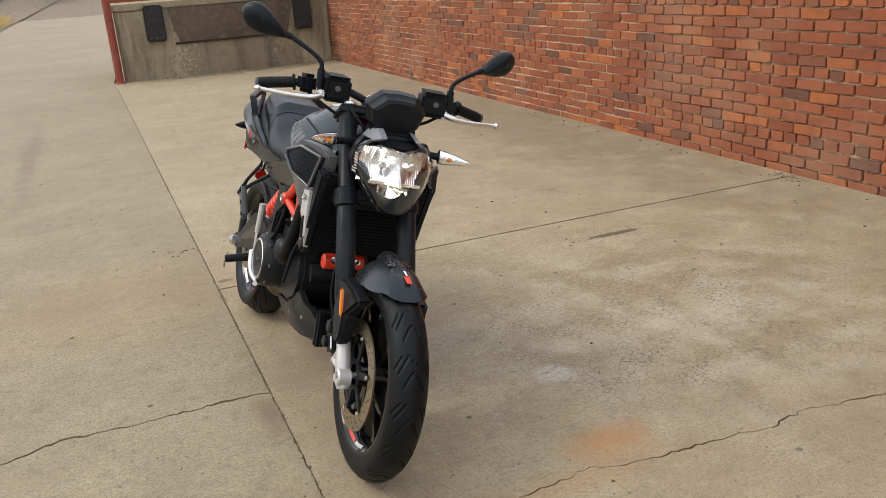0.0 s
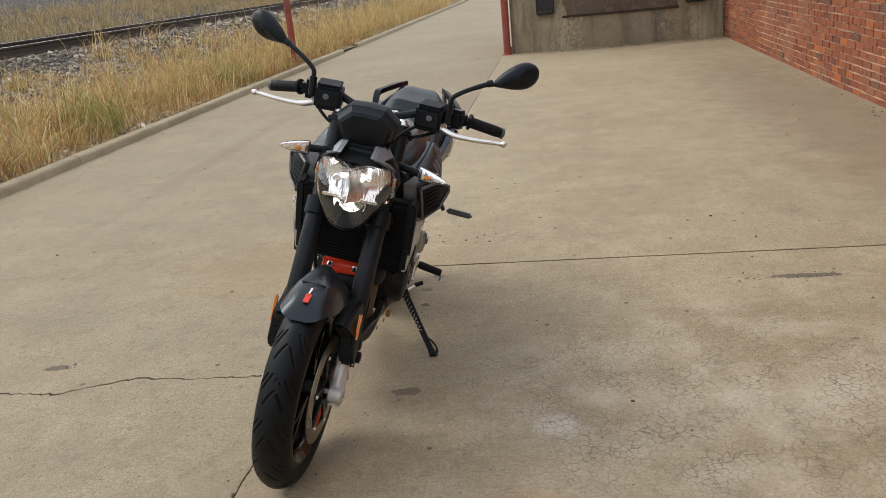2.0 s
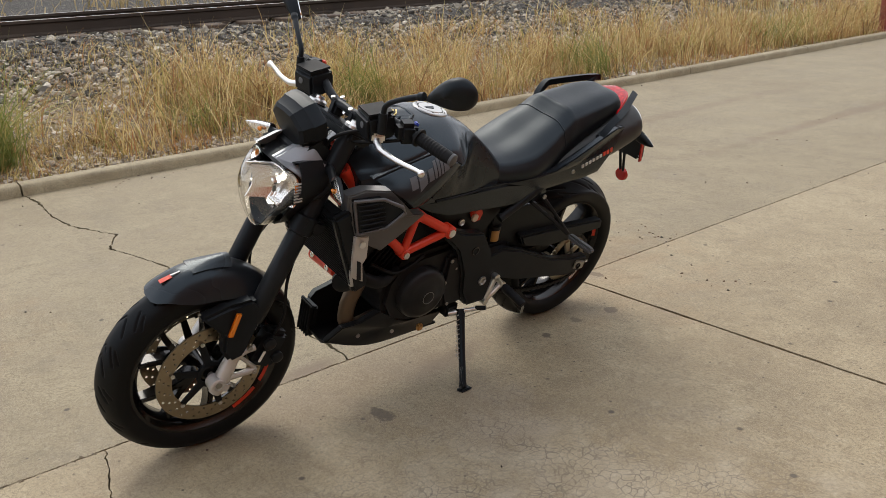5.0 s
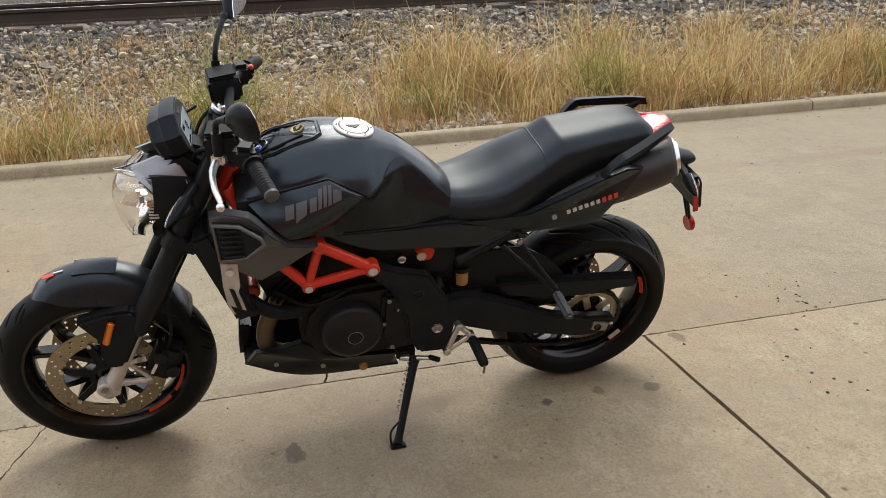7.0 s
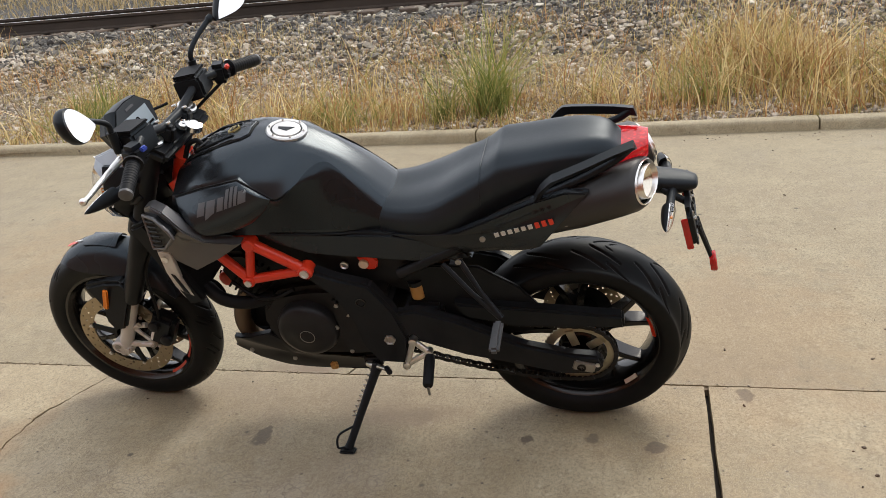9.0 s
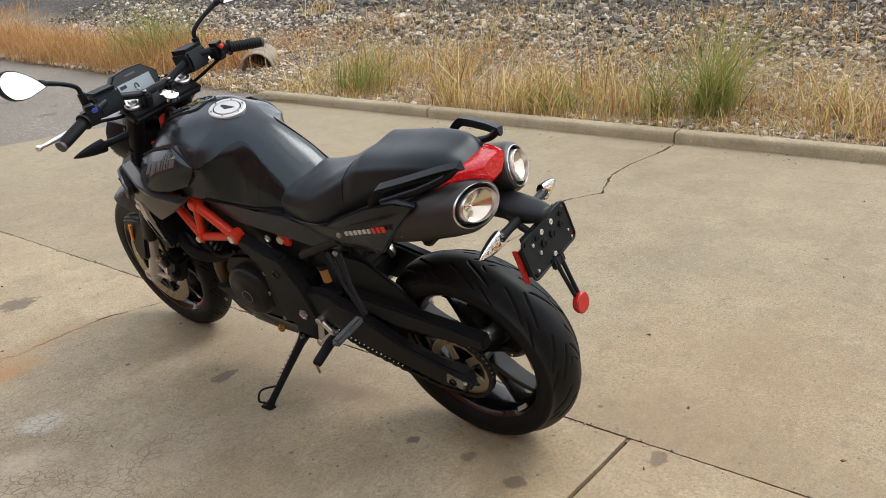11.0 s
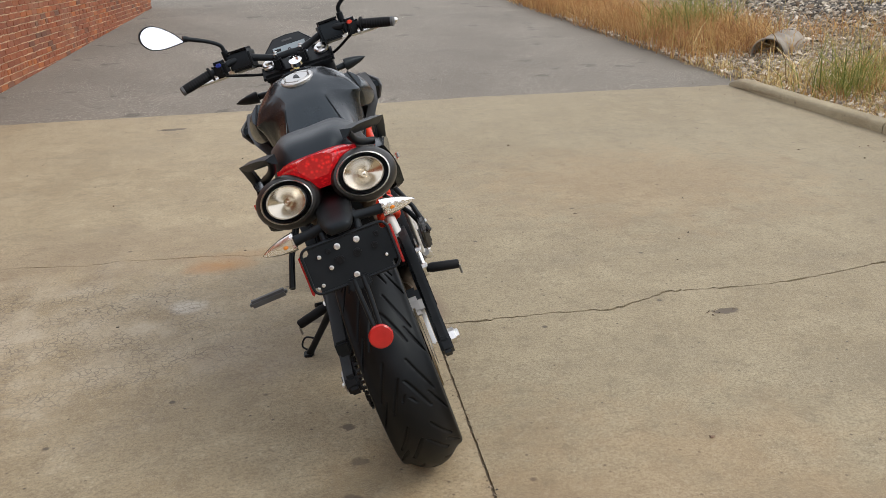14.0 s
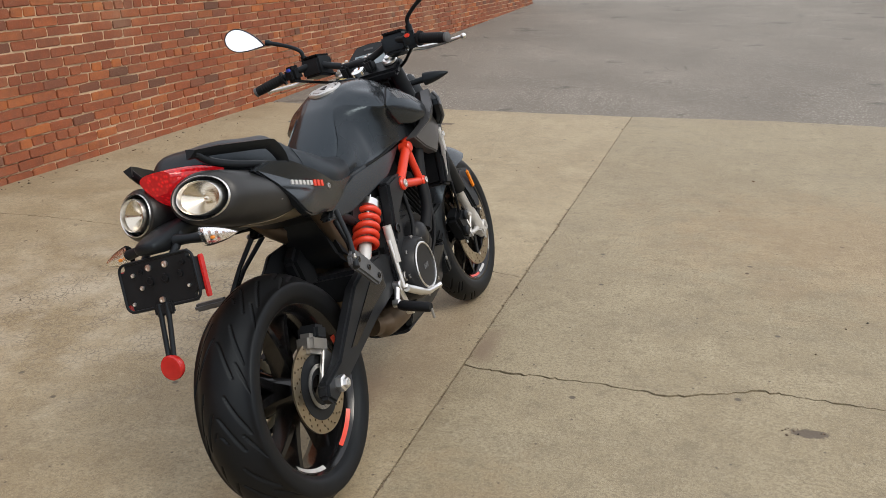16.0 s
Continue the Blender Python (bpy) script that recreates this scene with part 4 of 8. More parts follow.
def clear_plastic(name, tint=(1, 1, 1), rough=0.02):
    k = Net(name)
    k.b.inputs["Transmission Weight"].default_value = 1.0
    k.b.inputs["IOR"].default_value = 1.45
    return k.done(tint, rough, 0)


def lamp_red():
    k = Net("red_lamp_lens")
    p = k.obj()
    cell = k.n("ShaderNodeTexVoronoi", Scale=110.0)
    k.l(p, cell.inputs["Vector"])
    c = k.mix(k.ramp(cell.outputs["Distance"], 0.05, 0.55), (0.44, 0.008, 0.010), (0.22, 0.004, 0.006))
    k.bump(cell.outputs["Distance"], 0.14, 0.004)
    k.l(c, k.b.inputs["Emission Color"])
    k.b.inputs["Emission Strength"].default_value = 0.85
    k.b.inputs["Specular IOR Level"].default_value = 0.6
    return k.done(c, 0.12, 0)


def glowing(name, color, strength):
    k = Net(name)
    k.b.inputs["Emission Color"].default_value = (*color, 1)
    k.b.inputs["Emission Strength"].default_value = strength
    return k.done(color, 0.4, 0)


M_CLEAR = clear_plastic("clear_lens")
M_REDLENS = lamp_red()
M_REDFLAT = surface("red_reflector", (0.40, 0.014, 0.012), 0.2, 0.0, 0.2, 260, 0.25)
M_BULB = glowing("lit_bulb", (1.0, 0.96, 0.88), 4.0)
M_LCD = glowing("lcd_panel", (0.30, 0.36, 0.40), 0.12)
M_MIRROR = surface("mirror_glass", (0.93, 0.94, 0.95), 0.015, 1.0, 0.0, 10, 0.0)


def sheet(bm, grid, closed_v=False):
    """Faces over a grid of points. Returns the rows of vertices."""
    rows = [[bm.verts.new(p) for p in row] for row in grid]
    for a, b in zip(rows, rows[1:]):
        n = len(a)
        for j in range(n if closed_v else n - 1):
            bm.faces.new((a[j], a[(j + 1) % n], b[(j + 1) % n], b[j]))
    return rows


def spline(points, count):
    """Points along a smooth curve through the given ones."""
    p = [Vector(q) for q in points]
    p = [p[0] * 2 - p[1]] + p + [p[-1] * 2 - p[-2]]
    n, out = len(p) - 3, []
    for i in range(count):
        f = i * n / (count - 1)
        k = min(int(f), n - 1)
        f -= k
        a, b, c, d = p[k:k + 4]
        out.append(0.5 * (2 * b + (c - a) * f + (2 * a - 5 * b + 4 * c - d) * f * f + (3 * b - a - 3 * c + d) * f ** 3))
    return out


def body_grid(stations, nu, nv, crease=0, folds=()):
    """A smooth mirrored skin. stations: (x, [(y, z), ...] from the top middle down one side). crease: the point at which the skin folds;
    folds: (point, share of the mesh lines up to it) for several folds."""
    rows = []
    for x, prof in stations:
        line = [(x, y, z) for y, z in prof]
        if folds:
            half, at = [], 0
            for k, count in folds:
                piece = spline(line[at:k + 1], count + 1)
                half += piece if k == len(line) - 1 else piece[:-1]
                at = k
        elif crease:
            k = nv * crease // (len(line) - 1)
            half = spline(line[:crease + 1], k)[:-1] + spline(line[crease:], nv - k + 1)
        else:
            half = spline(line, nv)
        half[0].y = 0
        rows.append([Vector((q.x, -q.y, q.z)) for q in half[:0:-1]] + half)
    cols = [spline([r[j] for r in rows], nu) for j in range(len(rows[0]))]
    return [[c[i] for c in cols] for i in range(nu)]


def body(stations, nu=40, nv=14):
    grid = body_grid(stations, nu, nv)
    bm = bmesh.new()
    rows = sheet(bm, grid, True)
    bm.faces.new(rows[0])
    bm.faces.new(rows[-1][::-1])
    return bm


def patch(grid, i0, i1, j0, j1, off, thick=0.004):
    """A panel that lies on part of a skin, raised by off."""
    bm = bmesh.new()
    part_grid = []
    n = len(grid)
    for i in range(i0, i1 + 1):
        row = []
        for j in range(j0, j1 + 1):
            a, b = grid[max(i - 1, 0)][j], grid[min(i + 1, n - 1)][j]
            c, d = grid[i][max(j - 1, 0)], grid[i][min(j + 1, len(grid[i]) - 1)]
            nrm = (b - a).cross(d - c).normalized()
            q = grid[i][j]
            if nrm.dot(q - Vector((q.x, 0, 0.8))) < 0:
                nrm = -nrm
            row.append(q + nrm * off)
        part_grid.append(row)
    sheet(bm, part_grid)
    bmesh.ops.recalc_face_normals(bm, faces=bm.faces)
    bmesh.ops.solidify(bm, geom=bm.faces[:], thickness=thick)
    return bm


def add_tube(bm, points, radius, seg=12, smooth_count=0):
    pts = spline(points, smooth_count) if smooth_count else [Vector(p) for p in points]
    n = len(pts)
    rad = radius if isinstance(radius, (list, tuple)) else [radius] * n
    if len(rad) != n:
        rad = [rad[min(len(rad) - 1, int(i * len(rad) / n))] for i in range(n)]
    side = None
    rows = []
    for i, p in enumerate(pts):
        t = (pts[min(i + 1, n - 1)] - pts[max(i - 1, 0)]).normalized()
        if side is None:
            side = t.cross(Vector((0.3, 0.2, 1)) if abs(t.z) < 0.9 else Vector((1, 0, 0))).normalized()
        side = (side - t * side.dot(t)).normalized()
        up = t.cross(side)
        rows.append([p + (side * math.cos(2 * math.pi * j / seg) + up * math.sin(2 * math.pi * j / seg)) * rad[i] for j in range(seg)])
    vs = sheet(bm, rows, True)
    bm.faces.new(vs[0][::-1])
    bm.faces.new(vs[-1])
    return bm


def tube(points, radius, seg=12, smooth_count=0):
    return add_tube(bmesh.new(), points, radius, seg, smooth_count)


def add_lathe(bm, prof, center, axis=(0, 1, 0), seg=48):
    """A turned body. prof: (distance along the axis, radius); a closed ring when it ends where it began."""
    a = Vector(axis).normalized()
    e1 = a.cross(Vector((0, 0, 1)) if abs(a.z) < 0.9 else Vector((1, 0, 0))).normalized()
    e2 = a.cross(e1)
    c = Vector(center)
    rows = []
    closed = prof[0] == prof[-1]
    for d, r in (prof[:-1] if closed else prof):
        rows.append([c + a * d + (e1 * math.cos(2 * math.pi * j / seg) + e2 * math.sin(2 * math.pi * j / seg)) * max(r, 0.0004) for j in range(seg)])
    if closed:
        rows.append(rows[0])
        vs = [[bm.verts.new(p) for p in row] for row in rows[:-1]]
        m = len(vs)
        for i in range(m):
            for j in range(seg):
                bm.faces.new((vs[i][j], vs[i][(j + 1) % seg], vs[(i + 1) % m][(j + 1) % seg], vs[(i + 1) % m][j]))
    else:
        vs = sheet(bm, rows, True)
        bm.faces.new(vs[0][::-1])
        bm.faces.new(vs[-1])
    return bm


def lathe(prof, center, axis=(0, 1, 0), seg=48):
    return add_lathe(bmesh.new(), prof, center, axis, seg)


def add_prism(bm, outline, y0, y1, bevel=0.004, holes=()):
    """An outline in the side plane, carried from y0 to y1. Each outline point is (x, z) or (x, z, shift in y)."""
    def ring(y):
        return [bm.verts.new((p[0], y + (p[2] if len(p) > 2 else 0), p[1])) for p in outline]
    a, b = ring(y0), ring(y1)
    n = len(a)
    faces = [bm.faces.new(a), bm.faces.new(b[::-1])]
    for i in range(n):
        faces.append(bm.faces.new((a[i], b[i], b[(i + 1) % n], a[(i + 1) % n])))
    if bevel:
        bmesh.ops.recalc_face_normals(bm, faces=faces)
        edges = list({e for f in faces for e in f.edges})
        bmesh.ops.bevel(bm, geom=edges, offset=bevel, segments=2, affect="EDGES")
    return bm


def prism(outline, y0, y1, bevel=0.004):
    return add_prism(bmesh.new(), outline, y0, y1, bevel)


def shell(outline, inward, bulge=0.0, bevel=0.003):
    """A curved plate over an outline of points in space, with a raised middle and thickness."""
    bm = bmesh.new()
    inward = Vector(inward)
    pts = [Vector(p) for p in outline]
    mid = sum(pts, Vector()) / len(pts)
    nrm = inward.normalized()
    rings = []
    for f in (0.0, 0.06, 0.35, 0.7):
        rings.append([p.lerp(mid, f) - nrm * bulge * math.sin(min(1, f * 1.5) * math.pi / 2) for p in pts])
    vs = [[bm.verts.new(p) for p in r] for r in rings]
    n = len(pts)
    for a, b in zip(vs, vs[1:]):
        for j in range(n):
            bm.faces.new((a[j], a[(j + 1) % n], b[(j + 1) % n], b[j]))
    c = bm.verts.new(mid - nrm * bulge)
    for j in range(n):
        bm.faces.new((vs[-1][j], vs[-1][(j + 1) % n], c))
    low = [bm.verts.new(p + inward) for p in pts]
    for j in range(n):
        bm.faces.new((low[j], low[(j + 1) % n], vs[0][(j + 1) % n], vs[0][j]))
    bm.faces.new(low[::-1])
    if bevel:
        edges = [e for e in bm.edges if e.verts[0] in vs[0] and e.verts[1] in vs[0]]
        bmesh.ops.recalc_face_normals(bm, faces=bm.faces)
        bmesh.ops.bevel(bm, geom=edges, offset=bevel, segments=2, affect="EDGES")
    return bm


def plate(outline, s, depth):
    """A smooth, faintly curved side panel over an outline, with a rolled edge and returns going inward."""
    p = np.array([(x, s * y, z) for x, y, z in outline])
    x0, z0 = p[:, 0].mean(), p[:, 2].mean()
    basis = lambda x, z: np.array([1.0, x - x0, z - z0, (x - x0) ** 2 * 4, (x - x0) * (z - z0) * 8, (z - z0) ** 2 * 4])
    k = np.linalg.lstsq(np.array([basis(x, z) for x, _, z in p]), p[:, 1], rcond=None)[0]
    ring = []
    for (ax_, _, az), (bx, _, bz) in zip(outline, outline[1:] + outline[:1]):
        ring += [(ax_ + (bx - ax_) * i / 5, az + (bz - az) * i / 5) for i in range(5)]
    bm = bmesh.new()
    levels = []
    for f, down in ((1.0, depth), (1.0, 0.0045), (0.994, 0.0018), (0.982, 0.0004), (0.96, 0.0), (0.75, -0.0008), (0.5, -0.0014), (0.25, -0.0016), (0.06, -0.0016)):
        q = [(x0 + (x - x0) * f, z0 + (z - z0) * f) for x, z in ring]
        levels.append([(x, s * (float(k @ basis(x, z)) - down), z) for x, z in q])
    rows = sheet(bm, levels, True)
    bm.faces.new(rows[-1])
    bm.faces.new(rows[0][::-1])
    bmesh.ops.recalc_face_normals(bm, faces=bm.faces)
    return bm


def blob(center, size, turn=(0, 0, 0), seg=20, power=1.0):
    bm = bmesh.new()
    bmesh.ops.create_uvsphere(bm, u_segments=seg, v_segments=seg // 2, radius=1)
    for v in bm.verts:
        v.co = Vector([math.copysign(abs(c) ** power, c) for c in v.co])
    bmesh.ops.transform(bm, matrix=pose(*center, *turn) @ Matrix.Diagonal((*size, 1)), verts=bm.verts)
    return bm


def turned_box(center, size, turn=(0, 0, 0), bevel=0.004):
    bm = box([-s / 2 for s in size], [s / 2 for s in size], bevel)
    bmesh.ops.transform(bm, matrix=pose(*center, *turn), verts=bm.verts)
    return bm


def bolt(parent, p, axis=(0, 1, 0), r=0.007, material=None, name="bolt"):
    return part(name, lathe([(0, r), (0.004, r), (0.0045, r * 0.6), (0.003, r * 0.55), (0.003, 0)], p, axis, 12), material or M_STEEL, parent, smooth=35)


bike = new("motorcycle")
tagged(bike, "black and grey motorcycle with red frame, leaning on its stand", "motorcycle")
lean, yaw = radians(17.0), radians(0.9)
_f = Vector((math.sin(yaw), -math.cos(yaw), 0))
_h = Vector((math.cos(yaw), math.sin(yaw), 0))
_left = _h * math.cos(lean) - Vector((0, 0, 1)) * math.sin(lean)
_up = _h * math.sin(lean) + Vector((0, 0, 1)) * math.cos(lean)
bike.matrix_basis = Matrix(((_f.x, _left.x, _up.x, 0.6985), (_f.y, _left.y, _up.y, 4.15), (_f.z, _left.z, _up.z, 0), (0, 0, 0, 1)))
FU, FW, FR, RU, RW, RR = 1.4405, 0.2935, 0.2955, 0.015, 0.3005, 0.300


# ---- wheels ----
def tyre(cx, cz, R, half, rim, n_groove, seg, rows, slant):
    """A tyre whose tread has smoothly cut, curved grooves."""
    ctrl = [(-half * 0.72, rim - 0.004), (-half * 0.93, rim + 0.012), (-half, rim + 0.032), (-half * 0.97, rim + (R - rim) * 0.58), (-half * 0.78, R - half * 0.36), (-half * 0.42, R - half * 0.105), (0, R)]
    ctrl = ctrl + [(-a, b) for a, b in ctrl[-2::-1]]
    prof = spline([(a, b, 0) for a, b in ctrl], rows)
    A, Rr = np.array([q.x for q in prof]), np.array([q.y for q in prof])
    th = 2 * math.pi * np.arange(seg) / seg
    k = np.abs(A) / half
    pitch = 2 * math.pi * R / n_groove
    # arched grooves over the crown, alternating with short ones on the shoulders
    arch = slant * (np.sqrt(k * k + 0.03) - 0.17)
    rise = slant * k / np.sqrt(k * k + 0.03) * pitch / half
    cosine = 1 / np.sqrt(1 + rise ** 2)
    depth = np.zeros((seg, len(A)))
    for offset, step, lo, hi, wide in ((0.0, 2, 0.04, 0.56, 0.0031), (1.0, 2, 0.30, 0.80, 0.0028), (0.55, 2, 0.58, 0.95, 0.0025), (1.5, 4, 0.03, 0.20, 0.0022)):
        ph = (th[:, None] * n_groove / (2 * math.pi) + arch[None] + offset + np.where(A > 0, 0.12, 0.0)[None] * (lo > 0)) / step
        d = np.abs((ph + 0.5) % 1.0 - 0.5) * step * pitch * cosine[None]
        ends = np.clip(np.minimum(k - lo, hi - k) / 0.08, 0, 1)[None] ** 0.5
        depth = np.maximum(depth, 0.0058 * np.clip((1.25 - d / (wide * ends + 1e-5)) / 1.1, 0, 1) * (ends > 0))
    depth = depth * (Rr > R - half * 0.55)[None]
    r = Rr[None] - depth
    X, Z = cx + r * np.cos(th)[:, None], cz + r * np.sin(th)[:, None]
    V = np.stack([X, np.broadcast_to(A[None], X.shape), Z], -1).reshape(-1, 3)
    m = len(prof)
    i, j = np.meshgrid(np.arange(seg), np.arange(m), indexing="ij")
    n_i, n_j = (i + 1) % seg, (j + 1) % m
    F = np.stack([i * m + j, i * m + n_j, n_i * m + n_j, n_i * m + j], -1).reshape(-1, 4)
    me = bpy.data.meshes.new("tyre")
    me.from_pydata(V.tolist(), [], F[:, ::-1].tolist())
    me.materials.append(M_RUBBER)
    me.polygons.foreach_set("use_smooth", [True] * len(me.polygons))
    me.update()
    return me


def tyre_part(me, wheel, label):
    ob = new("tyre", me)
    ob.parent = wheel
    tagged(ob, label)


def perforated_disc(cx, cz, y, r0, r1, thick, seg=132, rows=7, wave=0.0):
    bm = bmesh.new()
    vs = []
    for k in range(rows + 1):
        r = r0 + (r1 - r0) * k / rows
        vs.append([bm.verts.new((cx + (r + (wave * math.cos(11 * 2 * math.pi * i / seg) if k in (0, rows) else 0)) * math.cos(2 * math.pi * i / seg), y,
                                 cz + (r + (wave * math.cos(11 * 2 * math.pi * i / seg) if k in (0, rows) else 0)) * math.sin(2 * math.pi * i / seg))) for i in range(seg)])
    for k in range(rows):
        for i in range(seg):
            if (k == 1 and i % 6 == 0) or (k == 3 and i % 6 == 2) or (k == 5 and i % 6 == 4):
                continue
            bm.faces.new((vs[k][i], vs[k][(i + 1) % seg], vs[k + 1][(i + 1) % seg], vs[k + 1][i]))
    bmesh.ops.recalc_face_normals(bm, faces=bm.faces)
    bmesh.ops.solidify(bm, geom=bm.faces[:], thickness=thick)
    return bm


def rim_part(cx, cz, rim, half, wheel):
    h = half * 0.74
    prof = [(-h, rim + 0.004), (-h, rim - 0.004), (-h + 0.012, rim - 0.014), (-h * 0.5, rim - 0.024), (0, rim - 0.027), (h * 0.5, rim - 0.024), (h - 0.012, rim - 0.014), (h, rim - 0.004), (h, rim + 0.004),
            (h - 0.006, rim + 0.005), (0, rim - 0.018), (-h + 0.006, rim + 0.005), (-h, rim + 0.004)]
    return part("rim", lathe(prof, (cx, 0, cz), (0, 1, 0), 96), M_GLOSS, wheel, "gloss black alloy rim", 40)


def spoke(cx, cz, ang, rim, half, split, rim_ob):
    """A forked spoke that runs from the hub to the rim."""
    def at(r, a, y):
        return (cx + r * math.cos(ang + a), y, cz + r * math.sin(ang + a))
    bm = bmesh.new()
    for s in (-1, 1):
        rows = []
        for f in range(7):
            k = f / 6
            r = 0.028 + (rim - 0.05) * k
            a = s * (0.05 + split * k ** 1.3)
            w, d = 0.013 - 0.004 * k, half * (0.42 - 0.12 * k)
            wa = w / max(r, 0.04)
            rows.append([at(r, a - wa, -d), at(r, a + wa, -d), at(r, a + wa * 0.9, d), at(r, a - wa * 0.9, d)])
        vs = sheet(bm, rows, True)
        bm.faces.new(vs[0][::-1])
        bm.faces.new(vs[-1])
    bmesh.ops.recalc_face_normals(bm, faces=bm.faces)
    bmesh.ops.bevel(bm, geom=bm.edges[:], offset=0.0025, segments=2, affect="EDGES")
    part("spoke", bm, M_GLOSS, rim_ob, smooth=40)


def stripe(cx, cz, r0, r1, y, a0, a1, material, rim_ob):
    bm = bmesh.new()
    n = 14
    sheet(bm, [[(cx + r * math.cos(a0 + (a1 - a0) * i / n), yy, cz + r * math.sin(a0 + (a1 - a0) * i / n)) for r, yy in ((r0, y[0]), (r1, y[1]))] for i in range(n + 1)])
    bmesh.ops.recalc_face_normals(bm, faces=bm.faces)
    bmesh.ops.solidify(bm, geom=bm.faces[:], thickness=0.0012)
    part("stripe", bm, material, rim_ob, "thin coloured rim stripe")


def build_front_wheel():
    wheel = new("front_wheel")
    wheel.parent = bike
    tyre_part(tyre(FU, FW, FR, 0.0515, 0.214, 30, 1500, 121, 1.75), wheel, "black road tyre with curved grooves")
    rim_ob = rim_part(FU, FW, 0.216, 0.060, wheel)
    for k in range(5):
        spoke(FU, FW, 0.6 + k * 2 * math.pi / 5, 0.216, 0.06, 0.26, rim_ob)
    hub = part("hub", lathe([(-0.062, 0.03), (-0.058, 0.036), (-0.03, 0.032), (0.03, 0.032), (0.058, 0.036), (0.062, 0.03)], (FU, 0, FW), (0, 1, 0), 32), M_GLOSS, wheel, smooth=40)
    for s in (-1, 1):
        d = part("brake_disc", perforated_disc(FU, FW, s * 0.064, 0.112, 0.157, 0.0045, 132, 7, 0.0), M_DISC, wheel, "perforated steel brake disc", 30)
        bm = bmesh.new()
        for k in range(6):
            a = k * math.pi / 3 + 0.3
            c, q = math.cos(a), math.sin(a)
            pts = [(FU + c * r - q * t, FW + q * r + c * t) for r, t in ((0.034, -0.012), (0.114, -0.009), (0.114, 0.009), (0.034, 0.012))]
            part("carrier_arm", prism(pts, s * 0.064 - 0.003, s * 0.064 + 0.003, 0.001), M_BLACK, d, smooth=35)
        add_lathe(bm, [(-0.004, 0.03), (-0.004, 0.042), (0.004, 0.042), (0.004, 0.03), (-0.004, 0.03)], (FU, s * 0.064, FW), (0, 1, 0), 40)
        part("disc_carrier", bm, M_BLACK, d, "black disc carrier", 35)
        for k in range(6):
            a = k * math.pi / 3 + 0.3
            bolt(d, (FU + 0.116 * math.cos(a), s * 0.069, FW + 0.116 * math.sin(a)), (0, s, 0), 0.006, M_ALU)
        for a0, a1, mat_ in ((-2.0, -1.55, M_RED), (-1.5, -1.2, M_SILVER), (-0.6, -0.1, M_RED)) if s < 0 else ((-3.05, -2.55, M_RED), (-2.42, -2.0, M_RED)):
            stripe(FU, FW, 0.197, 0.205, (s * 0.030, s * 0.036), a0, a1, mat_, rim_ob)


def build_rear_wheel():
    wheel = new("rear_wheel")
    wheel.parent = bike
    tyre_part(tyre(RU, RW, RR, 0.0815, 0.214, 22, 1500, 157, -2.6), wheel, "wide black road tyre with curved grooves")
    rim_ob = rim_part(RU, RW, 0.216, 0.085, wheel)
    for k in range(5):
        spoke(RU, RW, 0.2 + k * 2 * math.pi / 5, 0.216, 0.07, 0.2, rim_ob)
    part("hub", lathe([(-0.085, 0.03), (-0.08, 0.045), (-0.04, 0.04), (0.04, 0.045), (0.075, 0.06), (0.085, 0.05)], (RU, 0, RW), (0, 1, 0), 32), M_GLOSS, wheel, smooth=40)
    d = part("brake_disc", perforated_disc(RU, RW, -0.088, 0.078, 0.115, 0.0045, 108, 7), M_DISC, wheel, "perforated steel brake disc", 30)
    bm = lathe([(-0.003, 0.03), (-0.003, 0.082), (0.003, 0.082), (0.003, 0.03), (-0.003, 0.03)], (RU, -0.086, RW), (0, 1, 0), 60)
    part("disc_carrier", bm, M_BLACK, d, smooth=35)
    part("sensor_ring", perforated_disc(RU, RW, -0.095, 0.046, 0.056, 0.002, 132, 7), M_STEEL, d, smooth=30)
    bm = bmesh.new()
    n = 84
    ring = []
    for r0, tooth in ((0.095, True), (0.074, False)):
        ring.append([(RU + (r0 + (0.005 if tooth and i % 2 else 0)) * math.cos(2 * math.pi * i / n), 0.099, RW + (r0 + (0.005 if tooth and i % 2 else 0)) * math.sin(2 * math.pi * i / n)) for i in range(n)])
    sheet(bm, ring, True)
    for k in range(5):
        a = k * 2 * math.pi / 5
        c, q = math.cos(a), math.sin(a)
        sheet(bm, [[(RU + c * r - q * t, 0.099, RW + q * r + c * t) for t in (-0.011, 0.011)] for r in (0.03, 0.082)])
    bmesh.ops.recalc_face_normals(bm, faces=bm.faces)
    bmesh.ops.solidify(bm, geom=bm.faces[:], thickness=0.006)
    part("sprocket", bm, M_SPROCKET, wheel, "toothed steel chain sprocket")
    for s in (-1, 1):
        for a0, a1, mat_ in ((-1.3, -0.75, M_RED), (-2.4, -1.8, M_SILVER), (-0.1, 0.3, M_RED)) if s < 0 else ((2.7, 3.05, M_RED), (-2.42, -2.2, M_SILVER)):
            stripe(RU, RW, 0.195, 0.204, (s * 0.048, s * 0.056), a0, a1, mat_, rim_ob)


# ---- front end ----
FORK_B, FORK_T = Vector((1.425, 0, 0.285)), Vector((1.055, 0, 1.005))


def fork_at(k, side):
    p = FORK_B.lerp(FORK_T, k)
    return Vector((p.x, side * 0.094, p.z))


